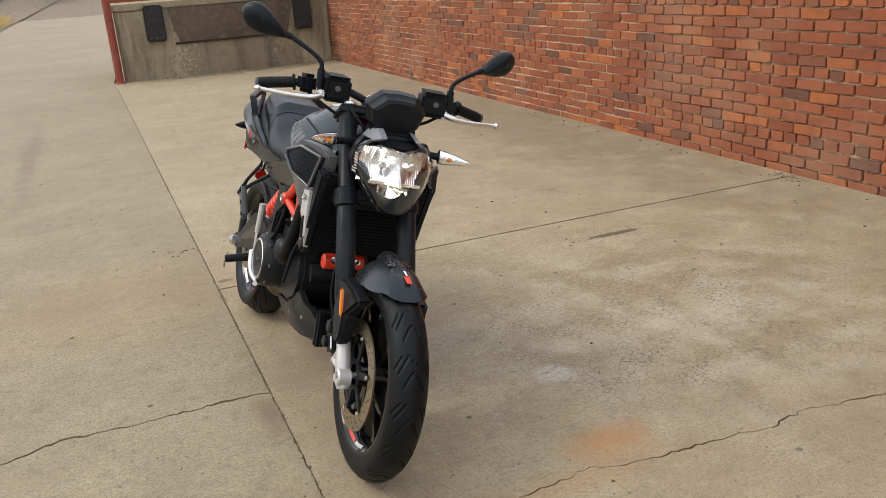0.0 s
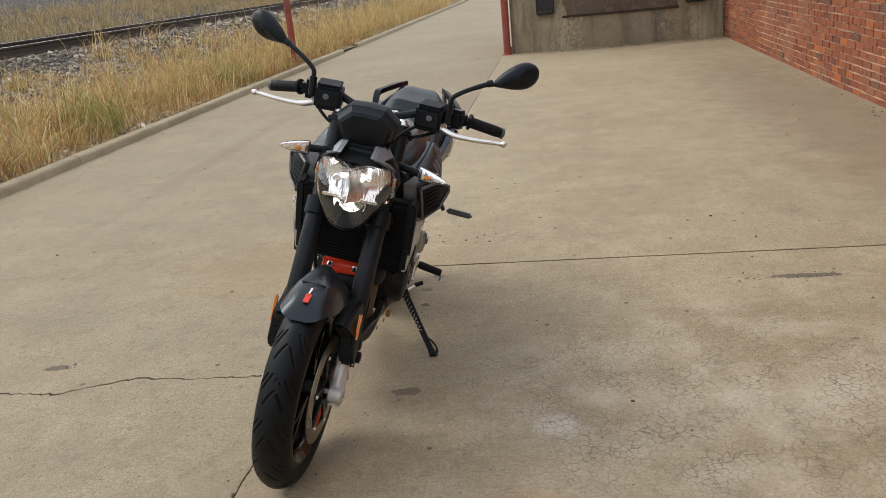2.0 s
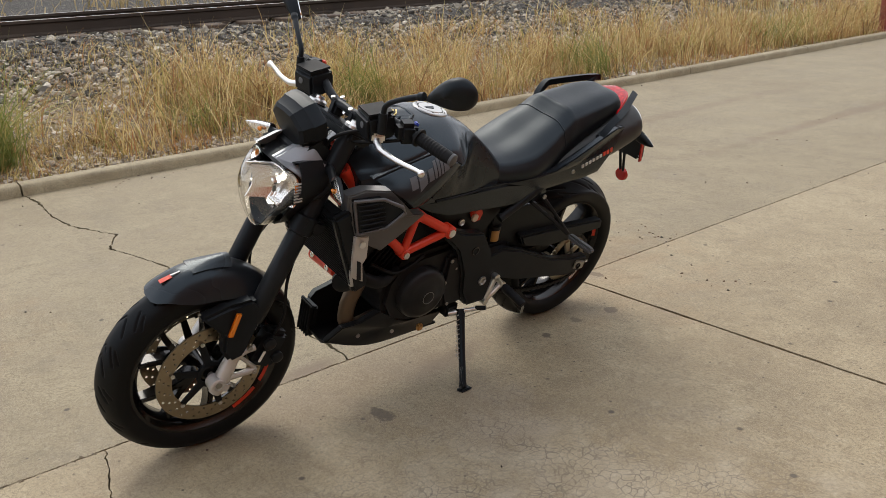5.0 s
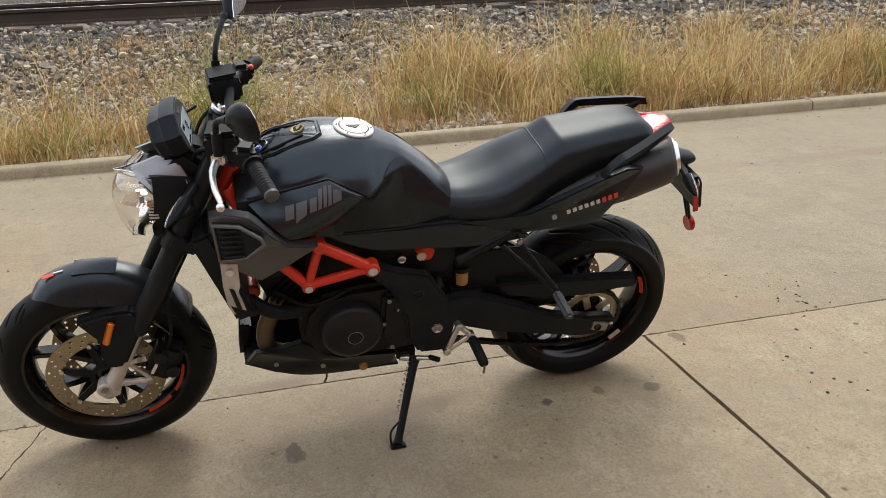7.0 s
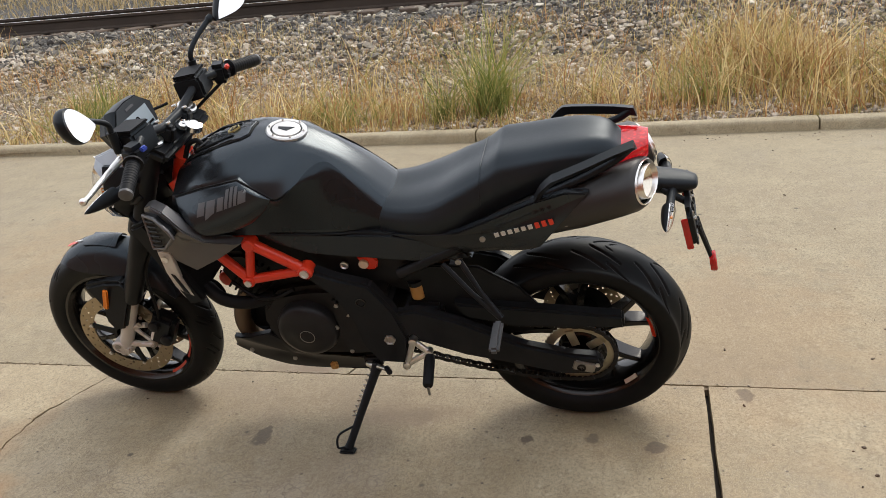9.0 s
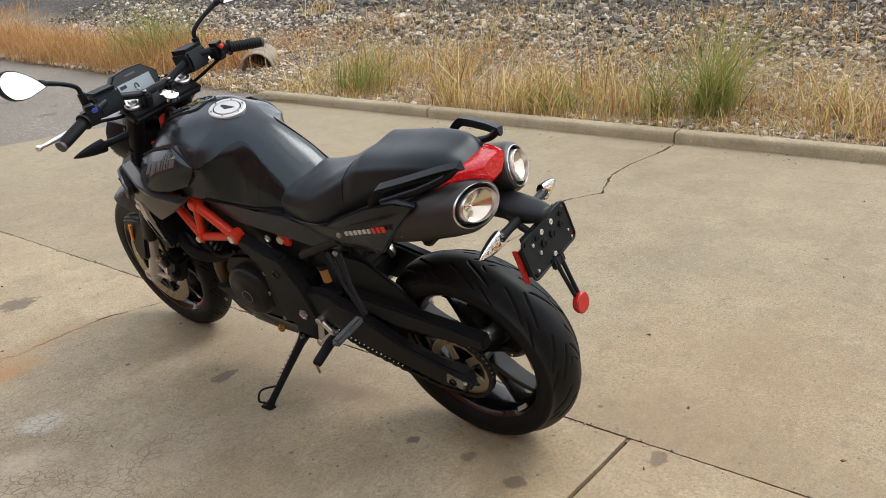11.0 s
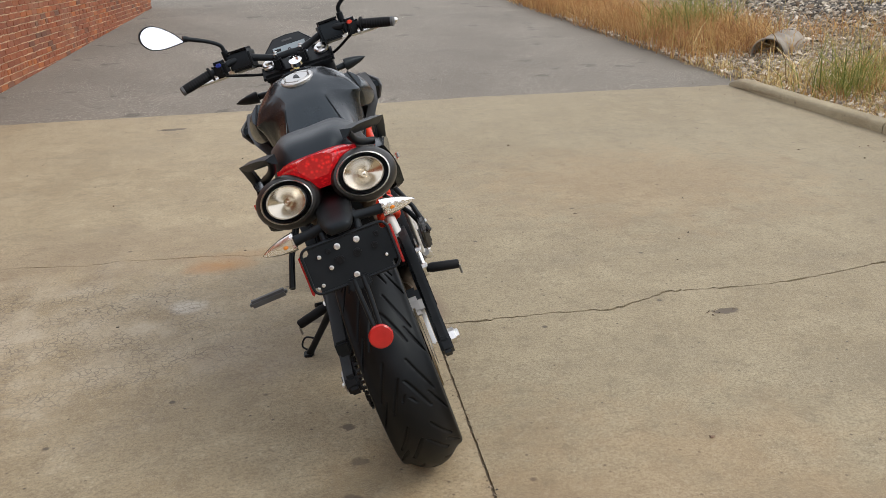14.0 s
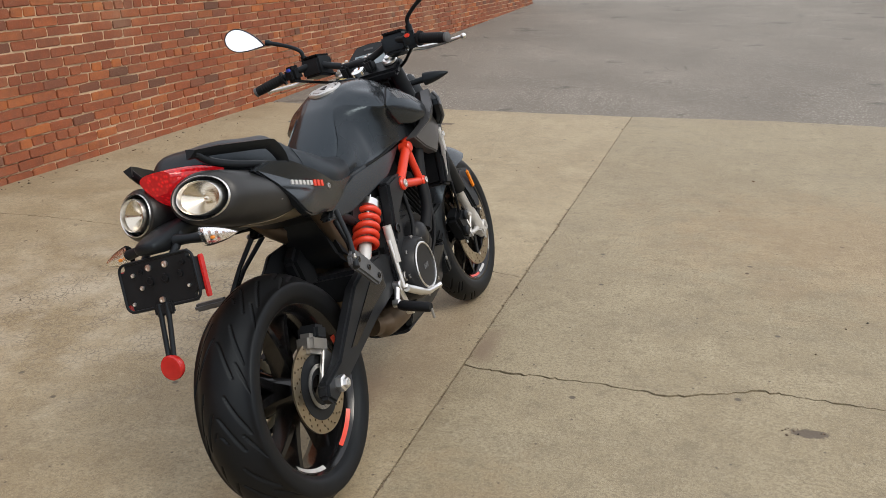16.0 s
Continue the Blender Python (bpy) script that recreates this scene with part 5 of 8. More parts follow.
def build_fork():
    fork = new("front_fork")
    fork.parent = bike
    ax = (FORK_T - FORK_B).normalized()
    for s in (-1, 1):
        leg = part("fork_leg", tube([fork_at(0.25, s), fork_at(0.262, s), fork_at(0.64, s), fork_at(0.645, s), fork_at(0.99, s)], [0.024, 0.0285, 0.0285, 0.027, 0.027], 24), M_FRAME, fork, "black upper fork tube", 40)
        part("stanchion", tube([fork_at(0.02, s), fork_at(0.27, s)], 0.0200, 24), M_SILVER, leg, "silver lower fork tube", 40)
        part("clamp_ring", tube([fork_at(0.60, s), fork_at(0.605, s), fork_at(0.665, s), fork_at(0.67, s)], [0.03, 0.0365, 0.0365, 0.03], 24), M_BLACK, leg, smooth=40)
        cap = part("fork_cap", lathe([(0, 0.026), (0.008, 0.026), (0.012, 0.022), (0.013, 0.014), (0.02, 0.013), (0.022, 0)], fork_at(0.99, s), ax, 24), M_ALU, leg, "silver fork cap", 35)
        foot = new("fork_foot")
        foot.parent = fork
        bm = tube([fork_at(-0.05, s), fork_at(-0.03, s), fork_at(0.06, s), fork_at(0.09, s)], [0.017, 0.0225, 0.022, 0.0200], 20)
        part("casting", bm, M_SILVER, foot, "silver cast fork foot", 40)
        part("axle_clamp", lathe([(-0.02, 0.024), (0.014, 0.024), (0.018, 0.020), (0.018, 0.013), (0.012, 0.011), (0.012, 0)], (FU, s * 0.100, FW - 0.01), (0, s, 0), 28), M_SILVER, foot, smooth=40)
        clamp = part("foot_clamp", turned_box((1.420, s * 0.096, 0.273), (0.032, 0.042, 0.032), (0, -20, 0), 0.006), M_SILVER, foot, "silver axle clamp with two bolts", 40)
        for k in (-0.012, 0.012):
            bolt(clamp, (1.438, s * 0.096 + k, 0.265), (1, 0, -0.36), 0.0055, M_STEEL)
        for pts_, r_ in (([(1.425, 0.290), (1.37, 0.286), (1.318, 0.288)], [0.013, 0.009, 0.010]), ([(1.392, 0.350), (1.350, 0.362), (1.322, 0.366)], [0.012, 0.008, 0.009]), ([(1.37, 0.352), (1.345, 0.322), (1.322, 0.294)], [0.007, 0.006, 0.007])):
            part("caliper_arm", tube([(x_, s * 0.094, z_) for x_, z_ in pts_], r_, 10), M_SILVER, foot, "silver caliper bracket", 50)
        cal = part("caliper", turned_box((1.276, s * 0.078, 0.346), (0.078, 0.056, 0.122), (0, -28, 0), 0.014), M_BLACK, fork, "black brake caliper", 40)
        for k in (-0.03, 0.03):
            part("piston_boss", lathe([(0, 0.018), (0.012, 0.018), (0.015, 0.013), (0.015, 0)], (1.272 + k * 0.4, s * 0.104, 0.348 + k * 0.9), (0, s, 0), 20), M_FRAME, cal, smooth=35)
        part("logo_bar", turned_box((1.306, s * 0.107, 0.335), (0.008, 0.002, 0.036), (0, -28, 0), 0.0), M_WHITE, cal, "white unreadable marking")
        bolt(cal, (1.34, s * 0.100, 0.372), (0, s, 0), 0.008)
        bolt(cal, (1.325, s * 0.100, 0.285), (0, s, 0), 0.008)
        part("brake_hose", tube([(1.275, s * 0.09, 0.37), (1.245, s * 0.11, 0.46), (1.235, s * 0.105, 0.58), (1.17, s * 0.07, 0.70)], 0.0045, 8, 20), M_GRIP, fork, smooth=60)
    part("axle", lathe([(-0.12, 0.009), (0.12, 0.009)], (FU, 0, FW - 0.004), (0, 1, 0), 16), M_STEEL, fork, smooth=40)
    for k, zt in ((0.635, 0.045), (0.96, 0.032)):
        p = FORK_B.lerp(FORK_T, k)
        bm = box((-0.045, -0.128, -zt / 2), (0.038, 0.128, zt / 2), 0.01)
        bmesh.ops.transform(bm, matrix=pose(p.x - 0.012, 0, p.z, 0, -27, 0), verts=bm.verts)
        part("yoke", bm, M_FRAME, fork, "black fork yoke", 40)
    p = FORK_T
    part("steering_nut", lathe([(0, 0.022), (0.012, 0.022), (0.014, 0.012), (0.008, 0.01), (0.008, 0)], (1.02, 0, 0.992), ax, 6), M_CHROME, fork, "bright steering nut")
    part("ignition_lock", lathe([(0, 0.024), (0.015, 0.023), (0.018, 0.012), (0.012, 0.006), (0.012, 0)], (0.995, -0.0, 0.985), ax, 24), M_CHROME, fork, "chrome ignition lock", 35)


def build_fender():
    fender = new("front_fender")
    fender.parent = bike
    # (angle round the axle, radius of the ridge, radius of the side edge, half width)
    keys = ((61, 0.3015, 0.3005, 0.020), (63, 0.306, 0.301, 0.044), (68, 0.3155, 0.294, 0.062), (75, 0.3235, 0.272, 0.074), (84, 0.329, 0.258, 0.079), (98, 0.331, 0.254, 0.080),
            (110, 0.325, 0.256, 0.079), (124, 0.3135, 0.266, 0.077), (136, 0.308, 0.280, 0.074), (146, 0.300, 0.288, 0.070))
    grid = []
    nu, nv = 46, 23
    for a_, ridge, edge_r, half in zip(*[[q.x for q in spline([(key[k], 0, 0) for key in keys], nu)] for k in range(4)]):
        row = []
        for j in range(nv):
            s = -1 + 2 * j / (nv - 1)
            r = ridge - (ridge - edge_r) * abs(s) ** 2.7
            a = radians(a_)
            row.append((FU + r * math.cos(a), half * math.copysign(abs(s) ** 0.92, s), FW + r * math.sin(a)))
        grid.append(row)
    bm = bmesh.new()
    sheet(bm, grid)
    bmesh.ops.recalc_face_normals(bm, faces=bm.faces)
    bmesh.ops.solidify(bm, geom=bm.faces[:], thickness=0.0035)
    part("blade", bm, M_FENDER, fender, "satin dark grey mudguard blade", 40)
    for s in (-1, 1):
        pts = [(1.482, 0.515, -0.012 * s), (1.405, 0.535, -0.01 * s), (1.335, 0.545, 0), (1.30, 0.51, 0), (1.335, 0.445, 0.01 * s), (1.372, 0.372, 0.012 * s), (1.412, 0.365, 0.012 * s), (1.432, 0.40, 0.012 * s), (1.425, 0.455, 0.006 * s)]
        bm = prism(pts, s * 0.073, s * 0.116, 0.009)
        leg = part("fork_guard", bm, M_BLACK, fender, "black fork guard", 40)
        r = turned_box((1.398, s * 0.124, 0.487), (0.019, 0.008, 0.078), (0, -20, 0), 0.004)
        part("side_reflector", r, M_AMBER, fender, "amber side reflector", 40)
    # the raised lip in the middle of the blade
    lip = []
    for a_, lift in ((84, 0.0), (90, 0.006), (96, 0.014), (101, 0.021), (103, 0.022)):
        a = radians(a_)
        lip.append([(FU + r * math.cos(a), y, FW + r * math.sin(a)) for y, r in [(w * 0.034, 0.3295 + lift * (1 - abs(w) ** 2.2)) for w in (-1, -0.75, -0.4, 0, 0.4, 0.75, 1)]])
    bm = bmesh.new()
    sheet(bm, lip)
    bmesh.ops.recalc_face_normals(bm, faces=bm.faces)
    bmesh.ops.solidify(bm, geom=bm.faces[:], thickness=0.004)
    part("lip", bm, M_FENDER, fender, "raised lip of the mudguard", 40)
    # red and white sticker on the blade
    for a_, w_, mat_, ln in ((72.5, 0.016, M_RED, 0.034), (77.5, 0.005, M_WHITE, 0.026)):
        a = radians(a_)
        r = 0.3300 - 0.0070 * max(0, 80 - a_) / 10
        bm = box((-ln / 2, -w_ / 2, 0), (ln / 2, w_ / 2, 0.0012))
        bmesh.ops.transform(bm, matrix=pose(FU + r * math.cos(a), 0.004, FW + r * math.sin(a), 0, -(a_ - 90), 0), verts=bm.verts)
        part("sticker", bm, mat_, fender, "small sticker")


def build_headlight():
    lamp = new("headlight")
    lamp.parent = bike
    # outline from the top middle round, in (y, z), with the lens's depth in x
    ring = [(0.0, 0.908), (0.055, 0.922), (0.094, 0.932), (0.112, 0.905), (0.122, 0.865), (0.105, 0.825), (0.078, 0.785), (0.050, 0.745), (0.026, 0.728), (0.0, 0.724)]
    ring = ring + [(-y, z) for y, z in ring[-2:0:-1]]

    def at(y, z, k):
        dz = z - 0.843
        x = 1.338 - 6.6 * y * y - (6.5 if dz > 0 else 2.4) * dz * dz
        return Vector((x - k, y, z))
    mid = Vector((0, 0.835))
    bm = bmesh.new()
    grid = []
    for f in (1.0, 0.97, 0.8, 0.55, 0.3, 0.1):
        grid.append([at(y * f, 0.835 + (z - 0.835) * f, 0.028 if f == 1.0 else 0.0) for y, z in ring])
    rows = sheet(bm, grid, True)
    bm.faces.new(rows[-1])
    bmesh.ops.recalc_face_normals(bm, faces=bm.faces)
    bmesh.ops.solidify(bm, geom=bm.faces[:], thickness=0.003)
    lens = part("lens", bm, M_CLEAR, lamp, "clear headlight lens", 40)
    lens.visible_shadow = False
    bm = bmesh.new()
    grid = []
    for f, k in ((1.03, 0.030), (1.04, 0.055), (0.95, 0.10), (0.7, 0.15), (0.4, 0.165)):
        grid.append([Vector((at(y, z, 0).x * 0.35 + 1.27 * 0.65 - k, y * f, 0.835 + (z - 0.835) * f)) for y, z in ring])
    rows = sheet(bm, grid, True)
    bm.faces.new(rows[-1])
    bmesh.ops.recalc_face_normals(bm, faces=bm.faces)
    bmesh.ops.solidify(bm, geom=bm.faces[:], thickness=0.004)
    part("housing", bm, M_BLACK, lamp, "black headlight shell", 40)
    # upper twin reflector and lower lamp
    bm = bmesh.new()
    grid = []
    for i in range(25):
        f = i / 24
        z, w = 0.812 + 0.100 * f, 0.106 - 0.010 * f * f
        row = []
        for j in range(97):
            g = -1 + j / 48
            two = (abs(g) - 0.42) / 0.40
            bowl = (0.052 if abs(g) < 0.42 else 0.012) * min(1.0, two * two) + 0.020 * (2 * f - 1) ** 2
            flute = 0.0020 * abs(math.sin(g * 15 * math.pi)) if abs(g) > 0.66 or f < 0.22 else 0.0
            row.append((1.252 + bowl + flute - 4.0 * (g * w) ** 2, g * w, z))
        grid.append(row)
    sheet(bm, grid)
    bmesh.ops.recalc_face_normals(bm, faces=bm.faces)
    bmesh.ops.solidify(bm, geom=bm.faces[:], thickness=0.002)
    part("upper_reflector", bm, M_REFLECTOR, lamp, "fluted bright reflector", 40)
    for y, z in ((-0.044, 0.866), (0.044, 0.866)):
        b = part("bulb", blob((1.256, y, z), (0.010, 0.007, 0.007)), M_BULB, lamp, "lit headlight bulb", 60)
        part("bulb_shade", lathe([(0, 0.012), (0.010, 0.012), (0.013, 0.008), (0.013, 0)], (1.262, y, z), (1, 0, 0), 20), M_REFLECTOR, b, smooth=35)
        part("shade_stem", turned_box((1.264, y, z - 0.018), (0.010, 0.005, 0.024), (0, 0, 0), 0.001), M_STEEL, b)
    bm = bmesh.new()
    grid = []
    for i in range(10):
        a = math.pi * i / 9
        grid.append([(1.206 + 0.060 * q * q, 0.047 * q * math.cos(a), 0.804 - 0.056 * q * math.sin(a)) for q in (0.12, 0.45, 0.75, 1.0)])
    sheet(bm, grid)
    bmesh.ops.recalc_face_normals(bm, faces=bm.faces)
    bmesh.ops.solidify(bm, geom=bm.faces[:], thickness=0.002)
    low_ = part("lower_reflector", bm, M_CHROME, lamp, "faceted half-round bright reflector", 12)
    part("lower_bulb", blob((1.246, 0, 0.784), (0.014, 0.011, 0.011)), M_BULB, low_, "lit headlight bulb", 60)
    part("reflector_step", prism([(1.272, 0.808), (1.274, 0.818), (1.205, 0.820), (1.205, 0.806)], -0.080, 0.080, 0.002), M_REFLECTOR, lamp, "bright step between the reflectors", 40)
    part("lower_mask", prism([(1.198, 0.735), (1.192, 0.806), (1.176, 0.806), (1.182, 0.735)], -0.050, 0.050, 0.004), M_BLACK, lamp, "black mask behind the lower lamp", 40)
    for s in (-1, 1):
        cowl = [(1.275, s * 0.055, 0.940), (1.215, s * 0.052, 0.962), (1.165, s * 0.070, 0.955), (1.142, s * 0.094, 0.912), (1.155, s * 0.104, 0.872), (1.205, s * 0.118, 0.872), (1.232, s * 0.112, 0.905), (1.262, s * 0.090, 0.928)]
        part("cowl", shell(cowl, (0, -s * 0.012, 0), 0.005, 0.004), M_COWL, lamp, "light grey headlight cowl", 35)
        for k in range(7):
            z = 0.832 + 0.0085 * k
            part("side_flute", tube([(1.244, s * 0.1125, z), (1.222, s * 0.1165, z + 0.002)], 0.0026, 6), M_SILVER, lamp, "pale flute beside the lens", 50)
    # dark lining round the lower lamp, black cover behind the lens top
    half_ring = ring[4:15]
    bm = bmesh.new()
    sheet(bm, [[at(y * f, 0.835 + (z - 0.835) * f, k) for y, z in half_ring] for f, k in ((0.985, 0.024), (0.93, 0.016), (0.80, 0.034), (0.60, 0.070))])
    bmesh.ops.recalc_face_normals(bm, faces=bm.faces)
    bmesh.ops.solidify(bm, geom=bm.faces[:], thickness=0.003)
    part("lower_bezel", bm, M_BLACK, lamp, "black lining round the lower lamp", 35)
    bm = bmesh.new()
    sheet(bm, [[(x, y, z + 0.006 * (1 - (y / w) ** 2)) for y in np.linspace(-w, w, 11)] for x, w, z in ((1.262, 0.056, 0.910), (1.240, 0.060, 0.922), (1.215, 0.060, 0.930), (1.185, 0.060, 0.936), (1.150, 0.060, 0.938))])
    bmesh.ops.recalc_face_normals(bm, faces=bm.faces)
    bmesh.ops.solidify(bm, geom=bm.faces[:], thickness=0.004)
    part("inner_cover", bm, M_BLACK, lamp, "black cover behind the lens top", 35)
    for s in (-1, 1):
        part("park_lamp", turned_box((1.238, s * 0.112, 0.872), (0.012, 0.006, 0.022), (0, 0, s * 30), 0.004), M_AMBER, lamp, "small amber side lamp", 40)
        part("bracket", tube([(1.20, s * 0.085, 0.82), (1.16, s * 0.10, 0.83), (1.135, s * 0.10, 0.85)], 0.010, 10), M_BLACK, lamp, smooth=40)


def indicator(root, tip, front, name_label):
    """A stalk lamp: from root on the frame outwards to tip."""
    ob = new("indicator")
    ob.parent = bike
    tagged(ob, name_label)
    root, tip = Vector(root), Vector(tip)
    d = (tip - root)
    s = 1 if d.y > 0 else -1
    a = root.lerp(tip, 0.46)
    part("stalk", tube([root, root.lerp(a, 0.5), a], [0.013, 0.0105, 0.012], 12), M_BLACK, ob, "black flexible stalk", 40)
    fx = 1 if front else -1
    bm = bmesh.new()
    n = 11
    grid = []
    for i in range(n):
        f = i / (n - 1)
        c = a.lerp(tip, f)
        hh = 0.021 * (1 - f ** 1.6) ** 0.8 + 0.001
        dd = 0.020 * (1 - f ** 2.2) ** 0.7 + 0.001
        grid.append([(c.x - fx * dd * math.sin(math.pi * j / 8) * 0.9, c.y, c.z + hh * math.cos(math.pi * j / 8)) for j in range(9)])
    sheet(bm, grid)
    bmesh.ops.holes_fill(bm, edges=bm.edges[:], sides=60)
    part("body", bm, M_BLACK, ob, "black lamp body", 40)
    bm = bmesh.new()
    grid = []
    for i in range(n):
        f = i / (n - 1)
        c = a.lerp(tip, f)
        hh = 0.020 * (1 - f ** 1.6) ** 0.8 + 0.001
        dd = 0.013 * (1 - f ** 2.2) ** 0.7 + 0.0005
        grid.append([(c.x + fx * (dd * math.sin(math.pi * j / 8) + 0.001), c.y, c.z + hh * math.cos(math.pi * j / 8)) for j in range(9)])
    sheet(bm, grid)
    bmesh.ops.recalc_face_normals(bm, faces=bm.faces)
    bmesh.ops.solidify(bm, geom=bm.faces[:], thickness=0.001)
    lens = part("lens", bm, M_CLEAR, ob, "clear lamp lens", 50)
    lens.visible_shadow = False
    m = a.lerp(tip, 0.42)
    bm = bmesh.new()
    grid = []
    for i in range(n):
        f = i / (n - 1)
        c = a.lerp(tip, f)
        hh = 0.0185 * (1 - f ** 1.6) ** 0.8 + 0.0008
        dd = 0.004 * (1 - f ** 2.2) ** 0.7 * (1 + 0.5 * (i % 2))
        grid.append([(c.x + fx * dd * math.sin(math.pi * j / 8), c.y, c.z + hh * math.cos(math.pi * j / 8)) for j in range(9)])
    sheet(bm, grid)
    bmesh.ops.recalc_face_normals(bm, faces=bm.faces)
    bmesh.ops.solidify(bm, geom=bm.faces[:], thickness=0.0008)
    part("reflector", bm, M_REFLECTOR, ob, "silver reflector", 15)
    part("bulb", blob((m.x + fx * 0.006, a.lerp(tip, 0.30).y, m.z - 0.002), (0.005, 0.009 if front else 0.006, 0.006 if front else 0.004)), M_AMBER, ob, "amber bulb", 60)


def build_bars():
    bars = new("handlebar")
    bars.parent = bike
    half = [(1.035, 0.0, 1.022), (1.035, 0.045, 1.022), (1.035, 0.085, 1.034), (1.025, 0.150, 1.055), (1.005, 0.215, 1.052), (0.955, 0.372, 1.020)]
    pts = [(x, -y, z) for x, y, z in half[:0:-1]] + half
    part("bar", tube(pts, 0.0118, 14, 60), M_FRAME, bars, "black tapered handlebar tube", 60)
    for s in (-1, 1):
        part("riser", turned_box((1.033, s * 0.045, 1.005), (0.045, 0.03, 0.05), (0, -20, 0), 0.008), M_FRAME, bars, "black bar clamp", 40)
        bolt(bars, (1.050, s * 0.045, 1.036), (0.2, 0, 1), 0.0065, M_ALU)
        bolt(bars, (1.020, s * 0.045, 1.031), (0.2, 0, 1), 0.0065, M_ALU)
        a, b = Vector((0.988, s * 0.268, 1.042)), Vector((0.957, s * 0.366, 1.022))
        d = (b - a)
        g = part("grip", tube([a, a + d * 0.02, a + d * 0.9, b], [0.0185, 0.0165, 0.0165, 0.015], 20), M_GRIP, bars, "ribbed rubber grip", 40)
        for k in range(9):
            c = a + d * (0.12 + 0.085 * k)
            part("rib", lathe([(-0.003, 0.0163), (-0.0015, 0.0172), (0.0015, 0.0172), (0.003, 0.0163)], c, d, 18), M_GRIP, g, smooth=40)
        part("bar_end", tube([b - d * 0.02, b, b + d * 0.07, b + d * 0.10], [0.012, 0.0165, 0.0165, 0.011], 18), M_STEELGREY, bars, "dull grey bar end weight", 40)
        part("flange", lathe([(-0.004, 0.012), (-0.003, 0.024), (0.003, 0.024), (0.004, 0.012)], a, d, 22), M_GRIP, bars, smooth=40)
        pod = part("switch_pod", turned_box((1.002, s * 0.232, 1.046), (0.052, 0.052, 0.056), (0, 0, s * -17), 0.012), M_BLACK, bars, "black switch housing", 40)
        part("switch", turned_box((0.974, s * 0.232, 1.062), (0.012, 0.018, 0.012), (0, 0, s * -17), 0.003), M_BLUE if s > 0 else M_RED, pod, "blue rocker switch" if s > 0 else "red kill switch", 40)
        part("switch", turned_box((0.975, s * 0.228, 1.040), (0.010, 0.016, 0.010), (0, 0, s * -17), 0.003), M_GRIP, pod)
        # fluid reservoir and its lever
        res = new("master_cylinder")
        res.parent = bars
        pts = [(-0.040, -0.030), (0.032, -0.038), (0.040, -0.030), (0.040, 0.030), (0.030, 0.036), (-0.034, 0.034), (-0.042, 0.02)]
        bm = bmesh.new()
        add_prism(bm, pts, -0.040, 0.040, 0.008)
        bmesh.ops.transform(bm, matrix=pose(1.046, s * 0.158, 1.045, 0, 6, s * -8), verts=bm.verts)
        part("reservoir", bm, M_BLACK, res, "black fluid reservoir", 40)
        bm = box((-0.036, -0.036, 0), (0.036, 0.036, 0.006), 0.003)
        bmesh.ops.transform(bm, matrix=pose(1.050, s * 0.158, 1.080, 0, 6, s * -8), verts=bm.verts)
        part("lid", bm, M_GRIP, res, smooth=40)
        part("badge", lathe([(0, 0.009), (0.0015, 0.009), (0.002, 0.006), (0.002, 0)], (1.0868, s * 0.158, 1.047), (1, -s * 0.14, 0.1), 18), M_MARK, res, "round grey mark")
        bm = tube([(1.062, s * 0.135, 1.022), (1.06, s * 0.20, 1.026)], 0.013, 14)
        part("cylinder", bm, M_BLACK, res, smooth=40)
        lever = [(1.052, s * 0.185, 1.026), (1.070, s * 0.205, 1.018), (1.078, s * 0.238, 1.010), (1.074, s * 0.300, 1.008), (1.063, s * 0.360, 1.010), (1.062, s * 0.380, 1.011)]
        lv = part("lever", tube(lever, [0.010, 0.010, 0.009, 0.0078, 0.007, 0.0066, 0.006, 0.006], 12, 28), M_ALU, bars, "polished aluminium lever", 60)
        part("lever_ball", blob((1.062, s * 0.386, 1.011), (0.0095, 0.0095, 0.0095)), M_ALU, lv, smooth=60)
        part("lever_perch", turned_box((1.060, s * 0.192, 1.024), (0.034, 0.032, 0.024), (0, 0, s * -25), 0.005), M_ALU, lv, "silver lever perch", 40)
        # mirror
        mir = new("mirror")
        mir.parent = bars
        part("stem_base", tube([(1.062, s * 0.208, 1.04), (1.062, s * 0.209, 1.095)], 0.0115, 14), M_BLACK, mir, smooth=40)
        part("arm", tube([(1.062, s * 0.209, 1.09), (1.060, s * 0.213, 1.115), (1.052, s * 0.245, 1.140), (1.036, s * 0.295, 1.166), (1.028, s * 0.318, 1.176)], [0.0072, 0.0070, 0.0068, 0.0075, 0.0105], 12, 26), M_BLACK, mir, "black mirror arm", 60)
        ring = [(-0.078, -0.004), (-0.054, 0.014), (-0.022, 0.030), (0.014, 0.040), (0.044, 0.037), (0.064, 0.019), (0.068, -0.003), (0.057, -0.024), (0.030, -0.038), (-0.008, -0.034), (-0.048, -0.018)]
        ring = [tuple(q)[:2] for q in spline([(a_, b_, 0) for a_, b_ in ring + ring[:1]], 45)][:-1]
        m = pose(0.994, s * 0.380, 1.199, 0, 0, 0) @ pose(0, 0, 0, 0, 3, 0) @ pose(0, 0, 0, 0, 0, s * 17) @ pose(0, 0, 0, s * 22, 0, 0)
        bm = bmesh.new()
        grid = []
        for f, dx in ((0.94, -0.004), (1.0, -0.004), (1.02, 0.004), (0.97, 0.014), (0.8, 0.024), (0.45, 0.031), (0.1, 0.033)):
            grid.append([m @ Vector((dx + 0.006 * (b_ / 0.036), s * a_ * f, b_ * f)) for a_, b_ in ring])
        rows = sheet(bm, grid, True)
